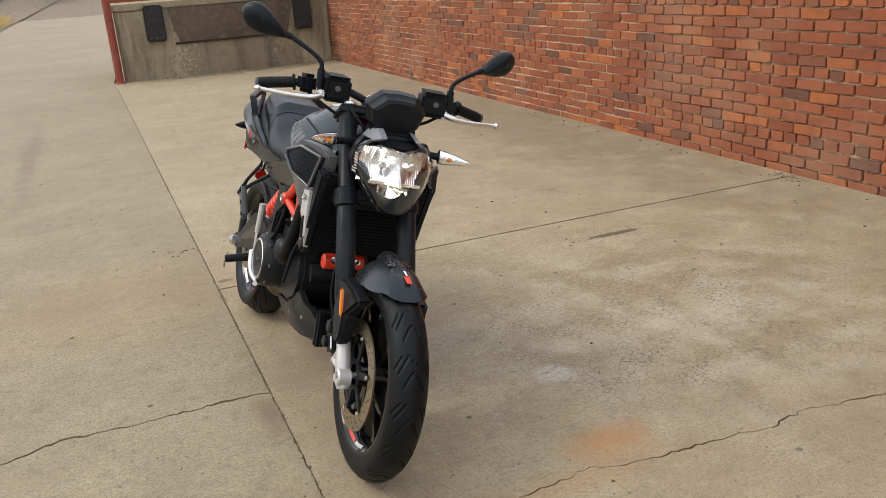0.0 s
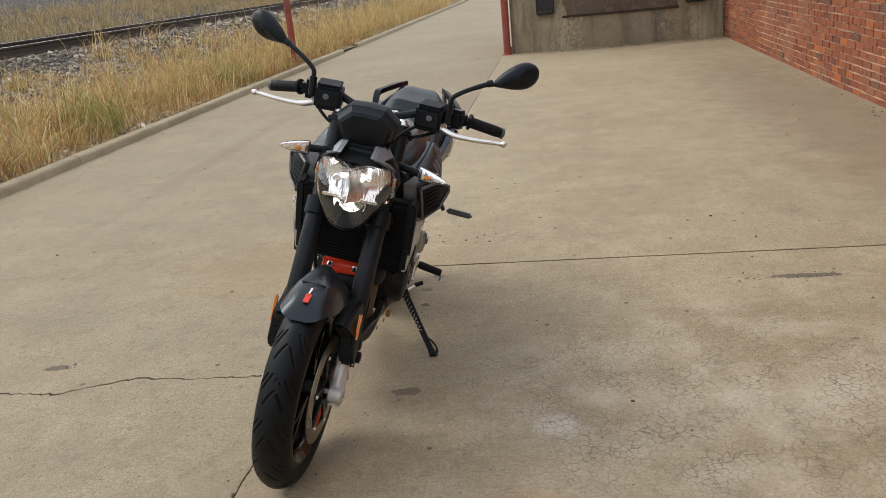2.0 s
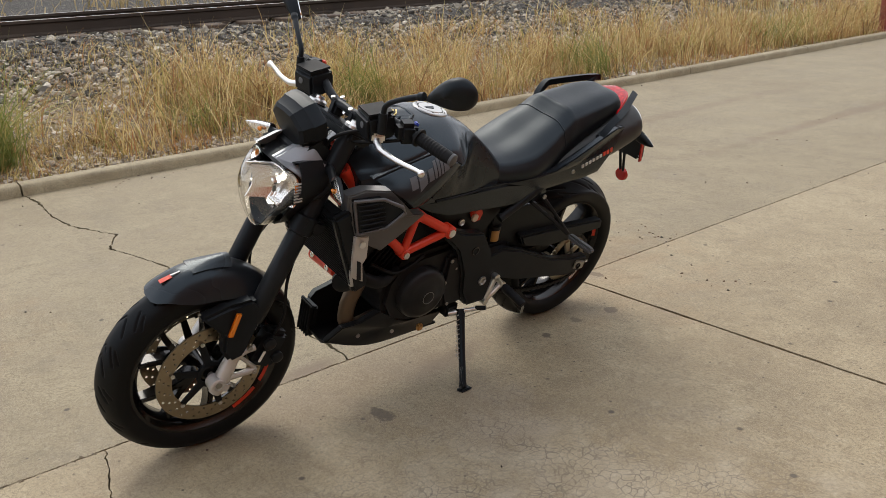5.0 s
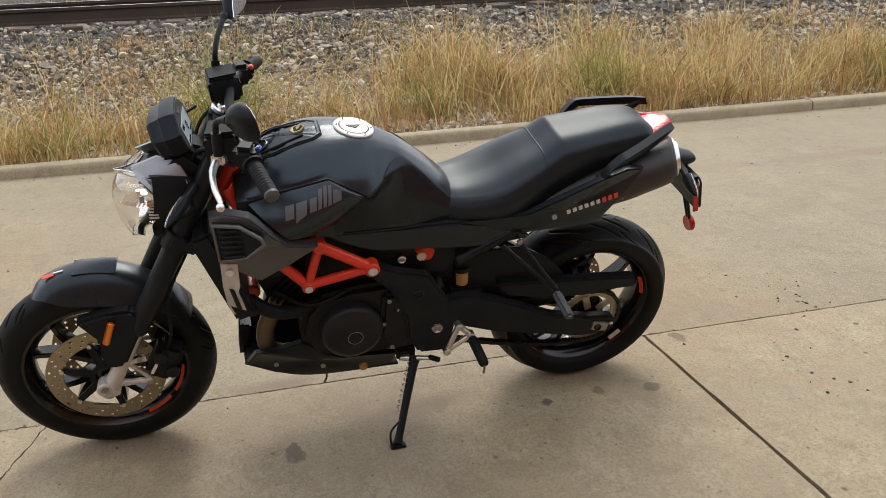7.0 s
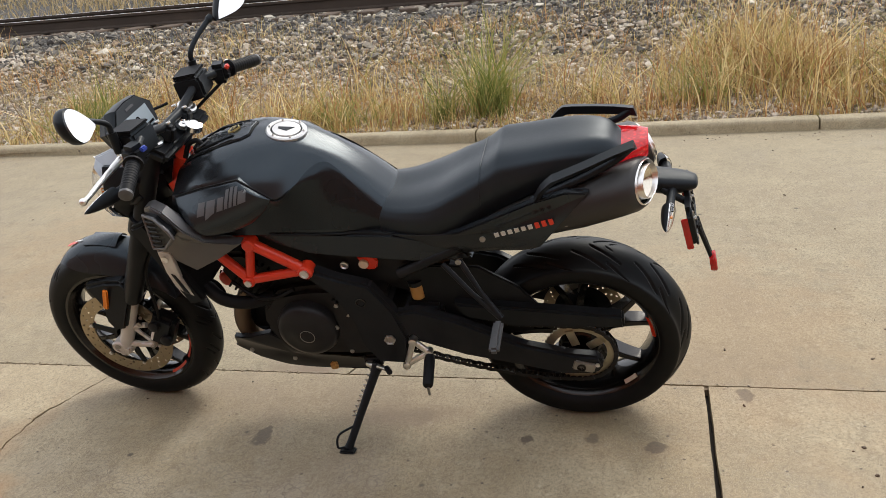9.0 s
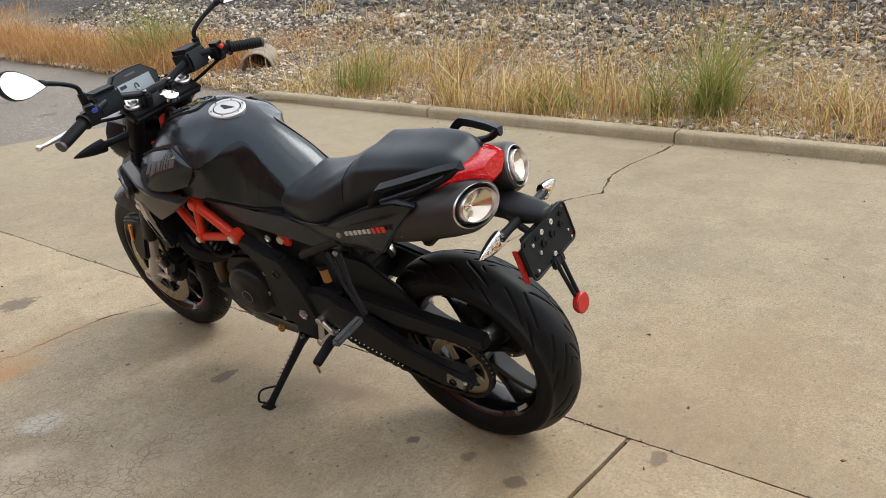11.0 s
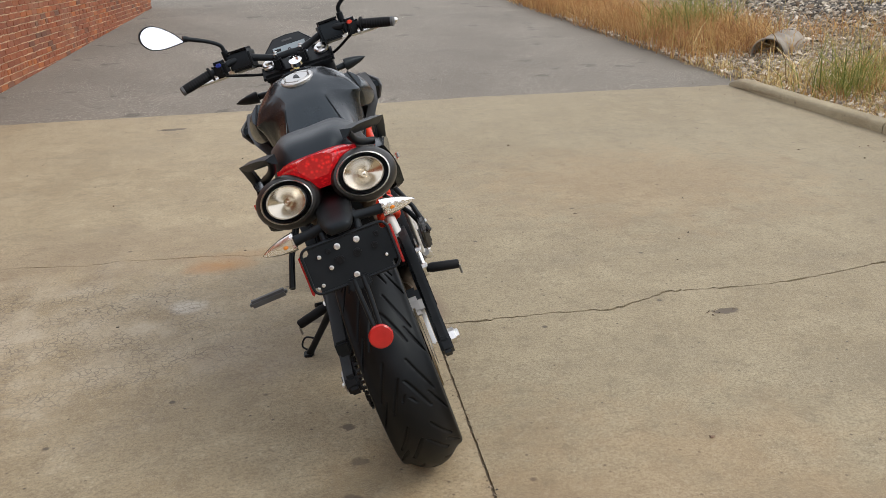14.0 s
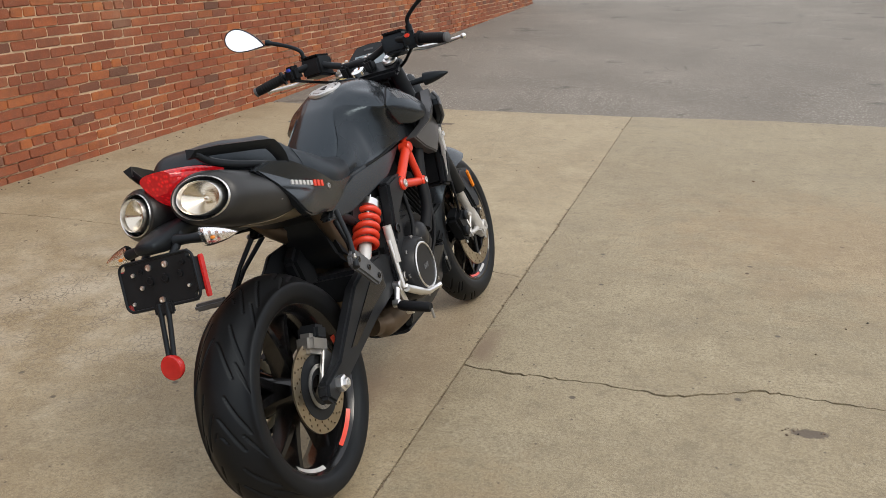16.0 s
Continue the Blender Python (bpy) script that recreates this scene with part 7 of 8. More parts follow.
def build_tail():
    tail = new("tail")
    tail.parent = bike
    for s in (-1, 1):
        cov = [(0.470, s * 0.128, 0.726), (0.370, s * 0.146, 0.732), (0.290, s * 0.162, 0.752), (0.200, s * 0.176, 0.800), (0.100, s * 0.178, 0.846), (0.020, s * 0.168, 0.866), (-0.035, s * 0.158, 0.858),
               (0.005, s * 0.172, 0.815), (0.045, s * 0.180, 0.770), (0.085, s * 0.180, 0.720), (0.130, s * 0.166, 0.700), (0.200, s * 0.150, 0.688), (0.290, s * 0.138, 0.674), (0.380, s * 0.132, 0.694)]
        part("side_cover", shell(cov, (0, -s * 0.022, 0), 0.008, 0.004), M_TANK, tail, "satin dark grey tail cover", 30)
        # model name as plain bars, first pale, then red
        for k in range(9):
            x = 0.185 - 0.0165 * (k if s > 0 else 8 - k)
            red = k >= 6
            bm = box((-0.0052, -0.0015, -0.0056 - (0.002 if red else 0)), (0.0052, 0.0015, 0.0056 + (0.002 if red else 0)))
            bmesh.ops.transform(bm, matrix=pose(x, s * 0.1870, 0.765 + (0.185 - x) * 0.27, 0, 15, 0), verts=bm.verts)
            part("letter_bar", bm, M_RED if red else M_SILVER, tail, "plain red bar" if red else "plain pale bar")
        bolt(tail, (0.222, s * 0.180, 0.749), (0, s, 0), 0.0075, M_STEEL)
        rail = new("grab_rail")
        rail.parent = tail
        top = [(0.096, s * 0.160, 0.838), (0.078, s * 0.168, 0.878), (0.050, s * 0.171, 0.908), (0.030, s * 0.168, 0.916), (-0.03, s * 0.142, 0.928), (-0.09, s * 0.112, 0.940), (-0.136, s * 0.088, 0.946)]
        pts = spline(top, 36)
        bm = bmesh.new()
        rows = [[p + Vector(q) for q in ((-0.008, -0.012 * s, -0.020), (-0.008, -0.002 * s, -0.017), (0, 0.013 * s, -0.004), (0, -0.012 * s, 0.002))] for p in pts]
        vs = sheet(bm, rows, True)
        bm.faces.new(vs[0][::-1])
        bm.faces.new(vs[-1])
        bmesh.ops.recalc_face_normals(bm, faces=bm.faces)
        part("rail_bar", bm, M_BLACK, rail, "flat black grab bar", 50)
        low = [(0.098, s * 0.152, 0.840), (0.03, s * 0.138, 0.862), (-0.04, s * 0.116, 0.884), (-0.095, s * 0.098, 0.908), (-0.130, s * 0.090, 0.936)]
        part("rail_foot", tube(low, 0.0095, 8, 18), M_BLACK, rail, smooth=50)
    bm = body([(0.30, [(0, 0.735), (0.06, 0.733), (0.10, 0.72), (0.11, 0.69), (0.08, 0.66)]), (0.10, [(0, 0.845), (0.07, 0.843), (0.11, 0.825), (0.11, 0.78), (0.05, 0.74)]),
               (-0.08, [(0, 0.878), (0.05, 0.877), (0.085, 0.868), (0.08, 0.845), (0.04, 0.82)]), (-0.135, [(0, 0.885), (0.04, 0.884), (0.065, 0.878), (0.06, 0.86), (0.03, 0.845)])], 20, 8)
    part("tail_core", bm, M_BLACK, tail, smooth=50)
    light = new("tail_light")
    light.parent = tail
    bm = body([(-0.055, [(0, 0.897), (0.055, 0.897), (0.090, 0.892), (0.096, 0.878), (0.080, 0.860), (0.040, 0.842)]), (-0.105, [(0, 0.912), (0.042, 0.912), (0.071, 0.906), (0.077, 0.885), (0.058, 0.856), (0.034, 0.832)]),
               (-0.145, [(0, 0.919), (0.030, 0.919), (0.052, 0.913), (0.058, 0.896), (0.044, 0.868), (0.028, 0.846)]), (-0.170, [(0, 0.922), (0.020, 0.921), (0.036, 0.916), (0.041, 0.906), (0.032, 0.888), (0.018, 0.872)])], 18, 12)
    part("lens", bm, M_REDLENS, light, "faceted red tail light lens", 40)
    # under-tail arm, number plate holder
    arm = new("plate_holder")
    arm.parent = tail
    bm = body([(0.02, [(0, 0.80), (0.036, 0.798), (0.044, 0.785), (0.040, 0.77), (0.03, 0.758)]), (-0.14, [(0, 0.812), (0.034, 0.810), (0.042, 0.798), (0.038, 0.782), (0.026, 0.770)]),
               (-0.23, [(0, 0.806), (0.030, 0.803), (0.038, 0.790), (0.034, 0.774), (0.024, 0.762)]), (-0.276, [(0, 0.797), (0.022, 0.794), (0.028, 0.785), (0.025, 0.776), (0.016, 0.770)]), (-0.286, [(0, 0.790), (0.012, 0.789), (0.016, 0.785), (0.014, 0.780), (0.010, 0.778)])], 22, 8)
    part("arm", bm, M_BLACK, arm, "black plastic under-tail arm", 50)
    m = pose(-0.272, 0, 0.708, 0, 0, 0) @ pose(0, 0, 0, 0, 12, 0)
    bm = box((-0.004, -0.101, -0.055), (0.008, 0.101, 0.055), 0.0)
    es = [e for e in bm.edges if abs(e.verts[0].co.x - e.verts[1].co.x) > 0.005]
    bmesh.ops.bevel(bm, geom=es, offset=0.020, segments=5, affect="EDGES")
    bmesh.ops.transform(bm, matrix=m, verts=bm.verts)
    part("plate_base", bm, M_BLACK, arm, "empty black number plate holder", 35)
    border = []
    for cy, cz, a0 in ((0.081, 0.035, 0), (-0.081, 0.035, 90), (-0.081, -0.035, 180), (0.081, -0.035, 270)):
        border += [m @ Vector((-0.004, cy + 0.0165 * math.cos(radians(a0 + 18 * k)), cz + 0.0165 * math.sin(radians(a0 + 18 * k)))) for k in range(6)]
    part("plate_rim", tube(border + border[:1], 0.0032, 8), M_BLACK, arm, "raised black rim of the holder", 50)
    for y, z, r, mat_ in ((-0.026, 0.034, 0.007, M_ALU), (0.018, 0.034, 0.007, M_ALU), (0.0, -0.038, 0.007, M_ALU), (0.062, 0.025, 0.0045, M_ALU), (0.045, -0.005, 0.005, M_ALU), (0.075, -0.035, 0.004, M_ALU), (-0.075, -0.02, 0.0035, M_ALU),
                          (0.022, 0.005, 0.010, M_GRIP), (-0.018, 0.006, 0.010, M_GRIP), (-0.058, 0.008, 0.008, M_GRIP), (0.04, 0.03, 0.006, M_GRIP), (-0.07, 0.03, 0.006, M_GRIP)):
        p = m @ Vector((-0.004, y, z))
        bolt(arm, p, (-1, 0, 0.2), r, mat_, "bolt" if mat_ is M_ALU else "plug")
    for s in (-1, 1):
        bm = box((0.006, -0.003, -0.048), (0.022, 0.003, 0.042), 0.002)
        bmesh.ops.transform(bm, matrix=m @ pose(0, s * 0.1035, -0.004), verts=bm.verts)
        part("side_reflector", bm, M_REDFLAT, arm, "red side reflector", 40)
        part("strut", tube([(-0.288, s * 0.010, 0.665), (-0.30, s * 0.010, 0.63), (-0.330, s * 0.006, 0.545)], [0.007, 0.0055, 0.0055], 8), M_BLACK, arm, smooth=50)
        part("upper_strut", tube([(-0.20, s * 0.035, 0.785), (-0.235, s * 0.04, 0.765), (-0.262, s * 0.035, 0.745)], 0.009, 8), M_BLACK, arm, smooth=50)
    part("strut_root", turned_box((-0.290, 0, 0.654), (0.012, 0.05, 0.028), (0, 12, 0), 0.004), M_BLACK, arm, smooth=40)
    part("rear_reflector", lathe([(-0.008, 0.024), (0.0, 0.027), (0.006, 0.027), (0.009, 0.024), (0.010, 0)], (-0.332, 0, 0.538), (-1, 0, 0.15), 36), M_REDFLAT, arm, "round red rear reflector", 35)


def build_exhaust():
    for s in (-1, 1):
        ex = new("silencer")
        ex.parent = bike
        tip, d = Vector((-0.162, s * 0.091, 0.843)), Vector((0.962, s * 0.0, -0.272)).normalized()
        def oval(bm):
            """Make the turned part wider than tall, with the end cut slanting outwards, as the silencer is."""
            side_, up_ = Vector((0, 1, 0)), Vector((0.272, 0, 0.962))
            for v in bm.verts:
                q = v.co - tip
                cut = s * q.y * 0.36 * min(1.0, max(0.0, (0.24 - q.dot(d)) / 0.18))
                v.co = tip + d * (q.dot(d) + cut) + side_ * (q.y * 1.08) + up_ * (q.dot(up_) * 0.86)
            return bm
        prof = [(0.060, 0.0520), (0.005, 0.0530), (0.0, 0.0560), (0.003, 0.0620), (0.014, 0.0680), (0.05, 0.0715), (0.15, 0.0745), (0.26, 0.0700), (0.34, 0.060), (0.41, 0.046), (0.46, 0.031), (0.50, 0.026)]
        part("can", oval(lathe(prof, tip, d, 56)), M_MUFFLER, ex, "matt grey silencer can", 40)
        part("end_ring", oval(lathe([(0.004, 0.0565), (-0.002, 0.0562), (-0.004, 0.0548), (-0.002, 0.0532), (0.006, 0.0530), (0.004, 0.0565)], tip, d, 56)), M_ALU, ex, "thin chrome end ring", 35)
        part("dark_ring", oval(lathe([(0.020, 0.0535), (0.022, 0.048), (0.020, 0.0415), (0.030, 0.0415), (0.030, 0.0535), (0.020, 0.0535)], tip, d, 56)), M_GRIP, ex, "black recess", 35)
        part("inner_ring", oval(lathe([(0.018, 0.0432), (-0.010, 0.0430), (-0.013, 0.0418), (-0.010, 0.0404), (0.02, 0.0398), (0.02, 0.0432), (0.018, 0.0432)], tip, d, 56)), M_ALU, ex, "chrome inner ring", 35)
        part("cone", oval(lathe([(0.000, 0.0402), (0.024, 0.008), (0.022, 0.0065), (0.018, 0.0045), (0.017, 0.0), (0.038, 0.0), (0.030, 0.0402), (0.000, 0.0402)], tip, d, 64)), M_CONE, ex, "bright inner cone", 25)
        if s < 0:
            grid = []
            n = 14
            for i in range(n):
                f = i / (n - 1)
                q = 0.13 + 0.22 * f
                row = []
                for k in range(6):
                    a = radians(92 - 72 * f ** 1.5 - 4.5 * (k - 2.5) - 6 * f * (k - 2.5))
                    r = 0.0765 - 0.0055 * max(0, (q - 0.20) * 12) * (1 if q < 0.27 else 1.15)
                    e1, e2 = Vector((0, s, 0)), Vector((0.272, 0, 0.962))
                    row.append(tip + d * q + (e1 * math.cos(-a) + e2 * math.sin(-a)) * r)
                grid.append(row)
            bm = bmesh.new()
            sheet(bm, grid)
            bmesh.ops.recalc_face_normals(bm, faces=bm.faces)
            bmesh.ops.solidify(bm, geom=bm.faces[:], thickness=0.002)
            part("heat_band", oval(bm), M_BRONZE, ex, "bronze heat band", 40)
        bolt(ex, tip + d * 0.19 + Vector((0, s * 0.0715, -0.012)), (0, s, 0), 0.008, M_STEEL)
        part("link_pipe", tube([tip + d * 0.42, (0.31, s * 0.085, 0.665), (0.38, s * 0.06, 0.60), (0.44, s * 0.05, 0.50), (0.48, s * 0.05, 0.36)], 0.026, 14, 26), M_HEADER, ex, "browned exhaust link pipe", 60)


build_tank()
build_side_panels()
build_seat()
build_tail()
build_exhaust()


# ---- frame, engine, swingarm, stand ----
def build_frame():
    frame_ob = new("main_frame")
    frame_ob.parent = bike
    for s in (-1, 1):
        y = s * 0.150
        A, B, C, D, H = Vector((0.852, y, 0.722)), Vector((0.716, y, 0.632)), Vector((0.886, y, 0.600)), Vector((0.968, s * 0.140, 0.690)), Vector((1.062, s * 0.060, 0.865))
        tr = new("trellis")
        tr.parent = frame_ob
        for a, b, r in ((A, B, 0.0155), (A, C, 0.0125), (C, B, 0.0135), (C, D, 0.0145), (D, H, 0.017), (A, Vector((1.055, s * 0.050, 0.865)), 0.0165)):
            part("tube", tube([a, b], r, 14), M_RED, tr, "orange-red painted frame tube", 40)
        for p, r in ((B, 0.021), (C, 0.017), (A, 0.0185)):
            part("node", lathe([(-0.018, r), (0.014, r), (0.018, r - 0.004), (0.018, 0)], p, (0, s, 0), 24), M_RED, tr, smooth=40)
            if p is not A:
                bolt(tr, (p.x, p.y + s * 0.018, p.z), (0, s, 0), r * 0.62, M_ALU)
        plate = [(0.748, 0.645), (0.712, 0.640), (0.639, 0.604), (0.554, 0.582), (0.500, 0.491), (0.473, 0.390), (0.490, 0.296), (0.576, 0.300), (0.610, 0.360), (0.622, 0.450), (0.660, 0.540), (0.720, 0.602)]
        if s < 0:
            plate = [(0.745, 0.660), (0.695, 0.668), (0.62, 0.66), (0.60, 0.60), (0.56, 0.50), (0.50, 0.47), (0.475, 0.42), (0.50, 0.345), (0.56, 0.33), (0.605, 0.36), (0.61, 0.47), (0.64, 0.56), (0.72, 0.605)]
        pl = part("side_plate", prism(plate, s * 0.118, s * 0.158, 0.008), M_FRAME, frame_ob, "black cast frame side plate", 40)
        hole = lathe([(0, 0.015), (0.004, 0.015), (0.005, 0.012), (0.001, 0.011), (0.001, 0)], (0.585, s * 0.156, 0.525), (0, s, 0), 20)
        part("recess", hole, M_GLOSS, pl, smooth=35)
        part("pivot_bolt", lathe([(0, 0.017), (0.008, 0.017), (0.010, 0.013), (0.005, 0.010), (0.005, 0)], (0.527, s * 0.156, 0.392), (0, s, 0), 6), M_STEEL, pl, "steel swingarm pivot bolt")
        part("boss", lathe([(0, 0.012), (0.006, 0.012), (0.007, 0.009), (0.004, 0.007), (0.004, 0)], (0.624, s * 0.108, 0.616), (0, s, 0), 24), M_ALU, frame_ob, "silver boss", 35)
        lug = part("red_lug", prism([(0.588, 0.640), (0.545, 0.648), (0.528, 0.628), (0.538, 0.600), (0.565, 0.596)], s * 0.086, s * 0.108, 0.004), M_RED, frame_ob, "orange-red frame lug", 40)
        part("lug_cap", lathe([(0, 0.0135), (0.006, 0.0135), (0.008, 0.011), (0.008, 0)], (0.569, s * 0.108, 0.620), (0, s, 0), 24), M_CREAM, lug, "cream plastic plug", 35)
        sub = [(0.870, 0.752), (0.780, 0.742), (0.640, 0.738), (0.470, 0.732), (0.300, 0.700), (0.260, 0.652), (0.400, 0.640), (0.560, 0.655), (0.700, 0.668), (0.780, 0.700)]
        part("mid_cover", prism(sub, s * 0.095, s * 0.134, 0.008), M_TANK, frame_ob, "satin dark grey cover under the seat and tank", 40)
        web = [(0.760, 0.690), (0.480, 0.670), (0.440, 0.610), (0.500, 0.545), (0.620, 0.560), (0.720, 0.620)]
        part("frame_web", prism(web, s * 0.086, s * 0.100, 0.004), M_FRAME, frame_ob, "black inner frame web", 40)
        part("subframe_tube", tube([(0.47, s * 0.125 if s > 0 else -0.085, 0.60), (0.36, s * 0.128 if s > 0 else -0.09, 0.655), (0.22, s * 0.120 if s > 0 else -0.10, 0.715)], 0.015, 12), M_FRAME, frame_ob, smooth=50)
    part("airbox", prism([(0.560, 0.650), (0.340, 0.690), (0.325, 0.640), (0.370, 0.530), (0.440, 0.480), (0.540, 0.520)], -0.070, 0.085, 0.014), M_BLACK, frame_ob, "black box under the seat", 40)
    part("hugger", prism([(0.405, 0.560), (0.360, 0.600), (0.300, 0.560), (0.320, 0.470), (0.400, 0.450)], 0.040, 0.088, 0.012), M_FRAME, frame_ob, "black cover behind the engine", 40)
    for p_ in ((0.405, 0.530), (0.345, 0.565), (0.330, 0.500)):
        bolt(frame_ob, (p_[0] - 0.012, 0.088, p_[1]), (0, 1, 0), 0.006)
    bar = part("front_crossbar", tube([(1.030, -0.092, 0.504), (1.030, -0.088, 0.504), (1.030, 0.038, 0.512), (1.030, 0.042, 0.512)], [0.019, 0.0245, 0.0245, 0.019], 20), M_RED, frame_ob, "orange-red front cross tube", 40)
    for y in (-0.065, 0.015):
        bolt(bar, (1.054, y, 0.516), (1, 0, 0.2), 0.010, M_CHROME)
    part("steering_head", tube([(1.075, 0, 0.815), (1.03, 0, 0.915)], 0.036, 20), M_RED, frame_ob, "red steering head", 40)


def build_radiator():
    rad = new("radiator")
    rad.parent = bike
    bm = box((-0.022, -0.165, -0.135), (0.018, 0.165, 0.135), 0.01)
    bmesh.ops.transform(bm, matrix=pose(1.098, 0, 0.672, 0, 19, 0), verts=bm.verts)
    part("core", bm, M_GRIP, rad, "black radiator core", 40)
    for s in (-1, 1):
        bm = box((-0.03, -0.014, -0.14), (0.024, 0.014, 0.14), 0.008)
        bmesh.ops.transform(bm, matrix=pose(1.098, s * 0.170, 0.672, 0, 19, 0), verts=bm.verts)
        part("end_tank", bm, M_BLACK, rad, smooth=40)
    for k in range(22):
        bm = box((-0.001, -0.155, -0.0012), (0.003, 0.155, 0.0012))
        bmesh.ops.transform(bm, matrix=pose(1.098, 0, 0.672, 0, 19, 0) @ pose(0.0185, 0, -0.122 + 0.0116 * k), verts=bm.verts)
        part("fin", bm, M_GRIP, rad)
    for s, pts in ((1, [(1.04, 0.13, 0.56), (0.99, 0.15, 0.53), (0.93, 0.13, 0.50), (0.86, 0.10, 0.50)]), (-1, [(1.04, -0.14, 0.77), (0.96, -0.15, 0.72), (0.90, -0.15, 0.62), (0.86, -0.155, 0.52), (0.80, -0.15, 0.46)])):
        part("hose", tube(pts, 0.019, 14, 24), M_GRIP, rad, "black coolant hose", 60)


def build_engine():
    eng = new("engine")
    eng.parent = bike
    case = [(0.900, 0.470), (0.860, 0.520), (0.760, 0.540), (0.600, 0.545), (0.520, 0.500), (0.500, 0.400), (0.535, 0.320), (0.600, 0.290), (0.800, 0.285), (0.880, 0.320), (0.915, 0.390)]
    part("crankcase", prism(case, -0.120, 0.120, 0.016), M_ENGINE, eng, "dark cast crankcase", 40)
    for name_, pts in (("front_cylinder", [(0.860, 0.420), (0.990, 0.520), (1.015, 0.580), (0.985, 0.640), (0.925, 0.640), (0.800, 0.530)]), ("rear_cylinder", [(0.770, 0.520), (0.760, 0.640), (0.720, 0.700), (0.640, 0.700), (0.600, 0.640), (0.620, 0.520)])):
        c = part(name_, prism(pts, -0.085, 0.085, 0.012), M_ENGINE, eng, "dark finned cylinder and head", 40)
        a, b = Vector(pts[0]), Vector(pts[1])
    for k in range(6):
        f = 0.15 + 0.13 * k
        p = Vector((0.835 + 0.10 * f, 0, 0.470 + 0.10 * f))
        bm = box((-0.070, -0.098, -0.003), (0.070, 0.098, 0.003), 0.002)
        bmesh.ops.transform(bm, matrix=pose(p.x + 0.03, 0, p.z + 0.03, 0, 46, 0), verts=bm.verts)
        part("fin", bm, M_GRIP, eng)
    part("cylinder_core", box((0.700, -0.085, 0.470), (0.900, 0.085, 0.730), 0.012), M_GRIP, eng, "dark cylinder block", 40)
    # left: alternator cover, sprocket cover; right: clutch cover
    st = part("alternator_cover", lathe([(-0.02, 0.090), (0.02, 0.090), (0.036, 0.082), (0.043, 0.066), (0.044, 0.040), (0.047, 0.036), (0.047, 0.0)], (0.770, 0.120, 0.410), (0, 1, 0), 48), M_ENGINE, eng, "round dark alternator cover", 40)
    part("cover_mark", lathe([(0, 0.022), (0.0012, 0.022), (0.0012, 0.0205), (0, 0.0205), (0, 0.022)], (0.765, 0.1668, 0.405), (0, 1, 0), 30), M_STEEL, st, "thin steel ring", 35)
    sc = part("sprocket_cover", prism([(0.680, 0.520), (0.610, 0.520), (0.560, 0.470), (0.550, 0.380), (0.590, 0.315), (0.665, 0.310), (0.690, 0.380)], 0.112, 0.142, 0.012), M_ENGINE, eng, "dark sprocket cover", 40)
    for x, z in ((0.665, 0.50), (0.60, 0.495), (0.575, 0.44), (0.59, 0.335), (0.655, 0.33), (0.68, 0.42)):
        bolt(sc, (x, 0.141, z), (0, 1, 0), 0.0065)
    for k in range(9):
        a = k * 2 * math.pi / 9 + 0.2
        bolt(st, (0.770 + 0.086 * math.cos(a), 0.138, 0.410 + 0.086 * math.sin(a)), (0, 1, 0), 0.0045, M_ENGINE)
    cl_ = part("clutch_cover", lathe([(-0.02, 0.098), (0.04, 0.098), (0.060, 0.090), (0.072, 0.080), (0.072, 0.0)], (0.622, -0.120, 0.388), (0, -1, 0), 48), M_ENGINE, eng, "round black clutch cover", 40)
    part("cover_ring", lathe([(0, 0.072), (0.003, 0.073), (0.005, 0.070), (0.004, 0.066), (0.0, 0.066), (0, 0.072)], (0.622, -0.191, 0.388), (0, -1, 0), 48), M_ALU, cl_, "bright machined ring", 35)
    for k in range(3):
        part("cover_bar", turned_box((0.634 - 0.012 * k, -0.1935, 0.386), (0.007, 0.002, 0.016), (0, 14, 0), 0.0), M_MARK, cl_, "pale unreadable mark")
    for k in range(8):
        a = k * 2 * math.pi / 8
        bolt(cl_, (0.622 + 0.093 * math.cos(a), -0.172, 0.388 + 0.093 * math.sin(a)), (0, -1, 0), 0.0065)
    part("water_pump", lathe([(0, 0.050), (0.03, 0.048), (0.045, 0.036), (0.050, 0.022), (0.052, 0)], (0.745, -0.120, 0.455), (0, -1, 0), 32), M_ENGINE, eng, "dark water pump housing", 40)
    part("starter", tube([(0.80, -0.05, 0.56), (0.80, 0.06, 0.56)], 0.032, 20), M_FRAME, eng, smooth=40)
    # front exhaust pipe and collector
    part("header_pipe", tube([(0.925, 0.050, 0.545), (0.968, 0.066, 0.478), (1.002, 0.068, 0.405), (1.002, 0.066, 0.335), (0.960, 0.060, 0.296), (0.880, 0.035, 0.280), (0.760, 0.0, 0.262), (0.62, -0.03, 0.265), (0.54, -0.04, 0.30), (0.48, -0.045, 0.36)], 0.025, 18, 48), M_HEADER, eng, "browned steel exhaust pipe", 60)
    part("collector", tube([(0.40, -0.07, 0.30), (0.46, -0.08, 0.285), (0.56, -0.085, 0.28), (0.62, -0.06, 0.275)], [0.03, 0.042, 0.042, 0.03], 18, 16), M_HEADER, eng, "browned exhaust collector", 60)
    part("oil_filter", tube([(0.955, -0.10, 0.44), (0.975, 0.03, 0.45)], 0.03, 20), M_BLACK, eng, "black oil filter", 40)
    part("horn", lathe([(0, 0.036), (0.012, 0.038), (0.02, 0.03), (0.024, 0.012), (0.024, 0)], (1.042, 0.085, 0.513), (0.35, 0.9, 0.0), 28), M_BLACK, eng, "round black horn", 40)
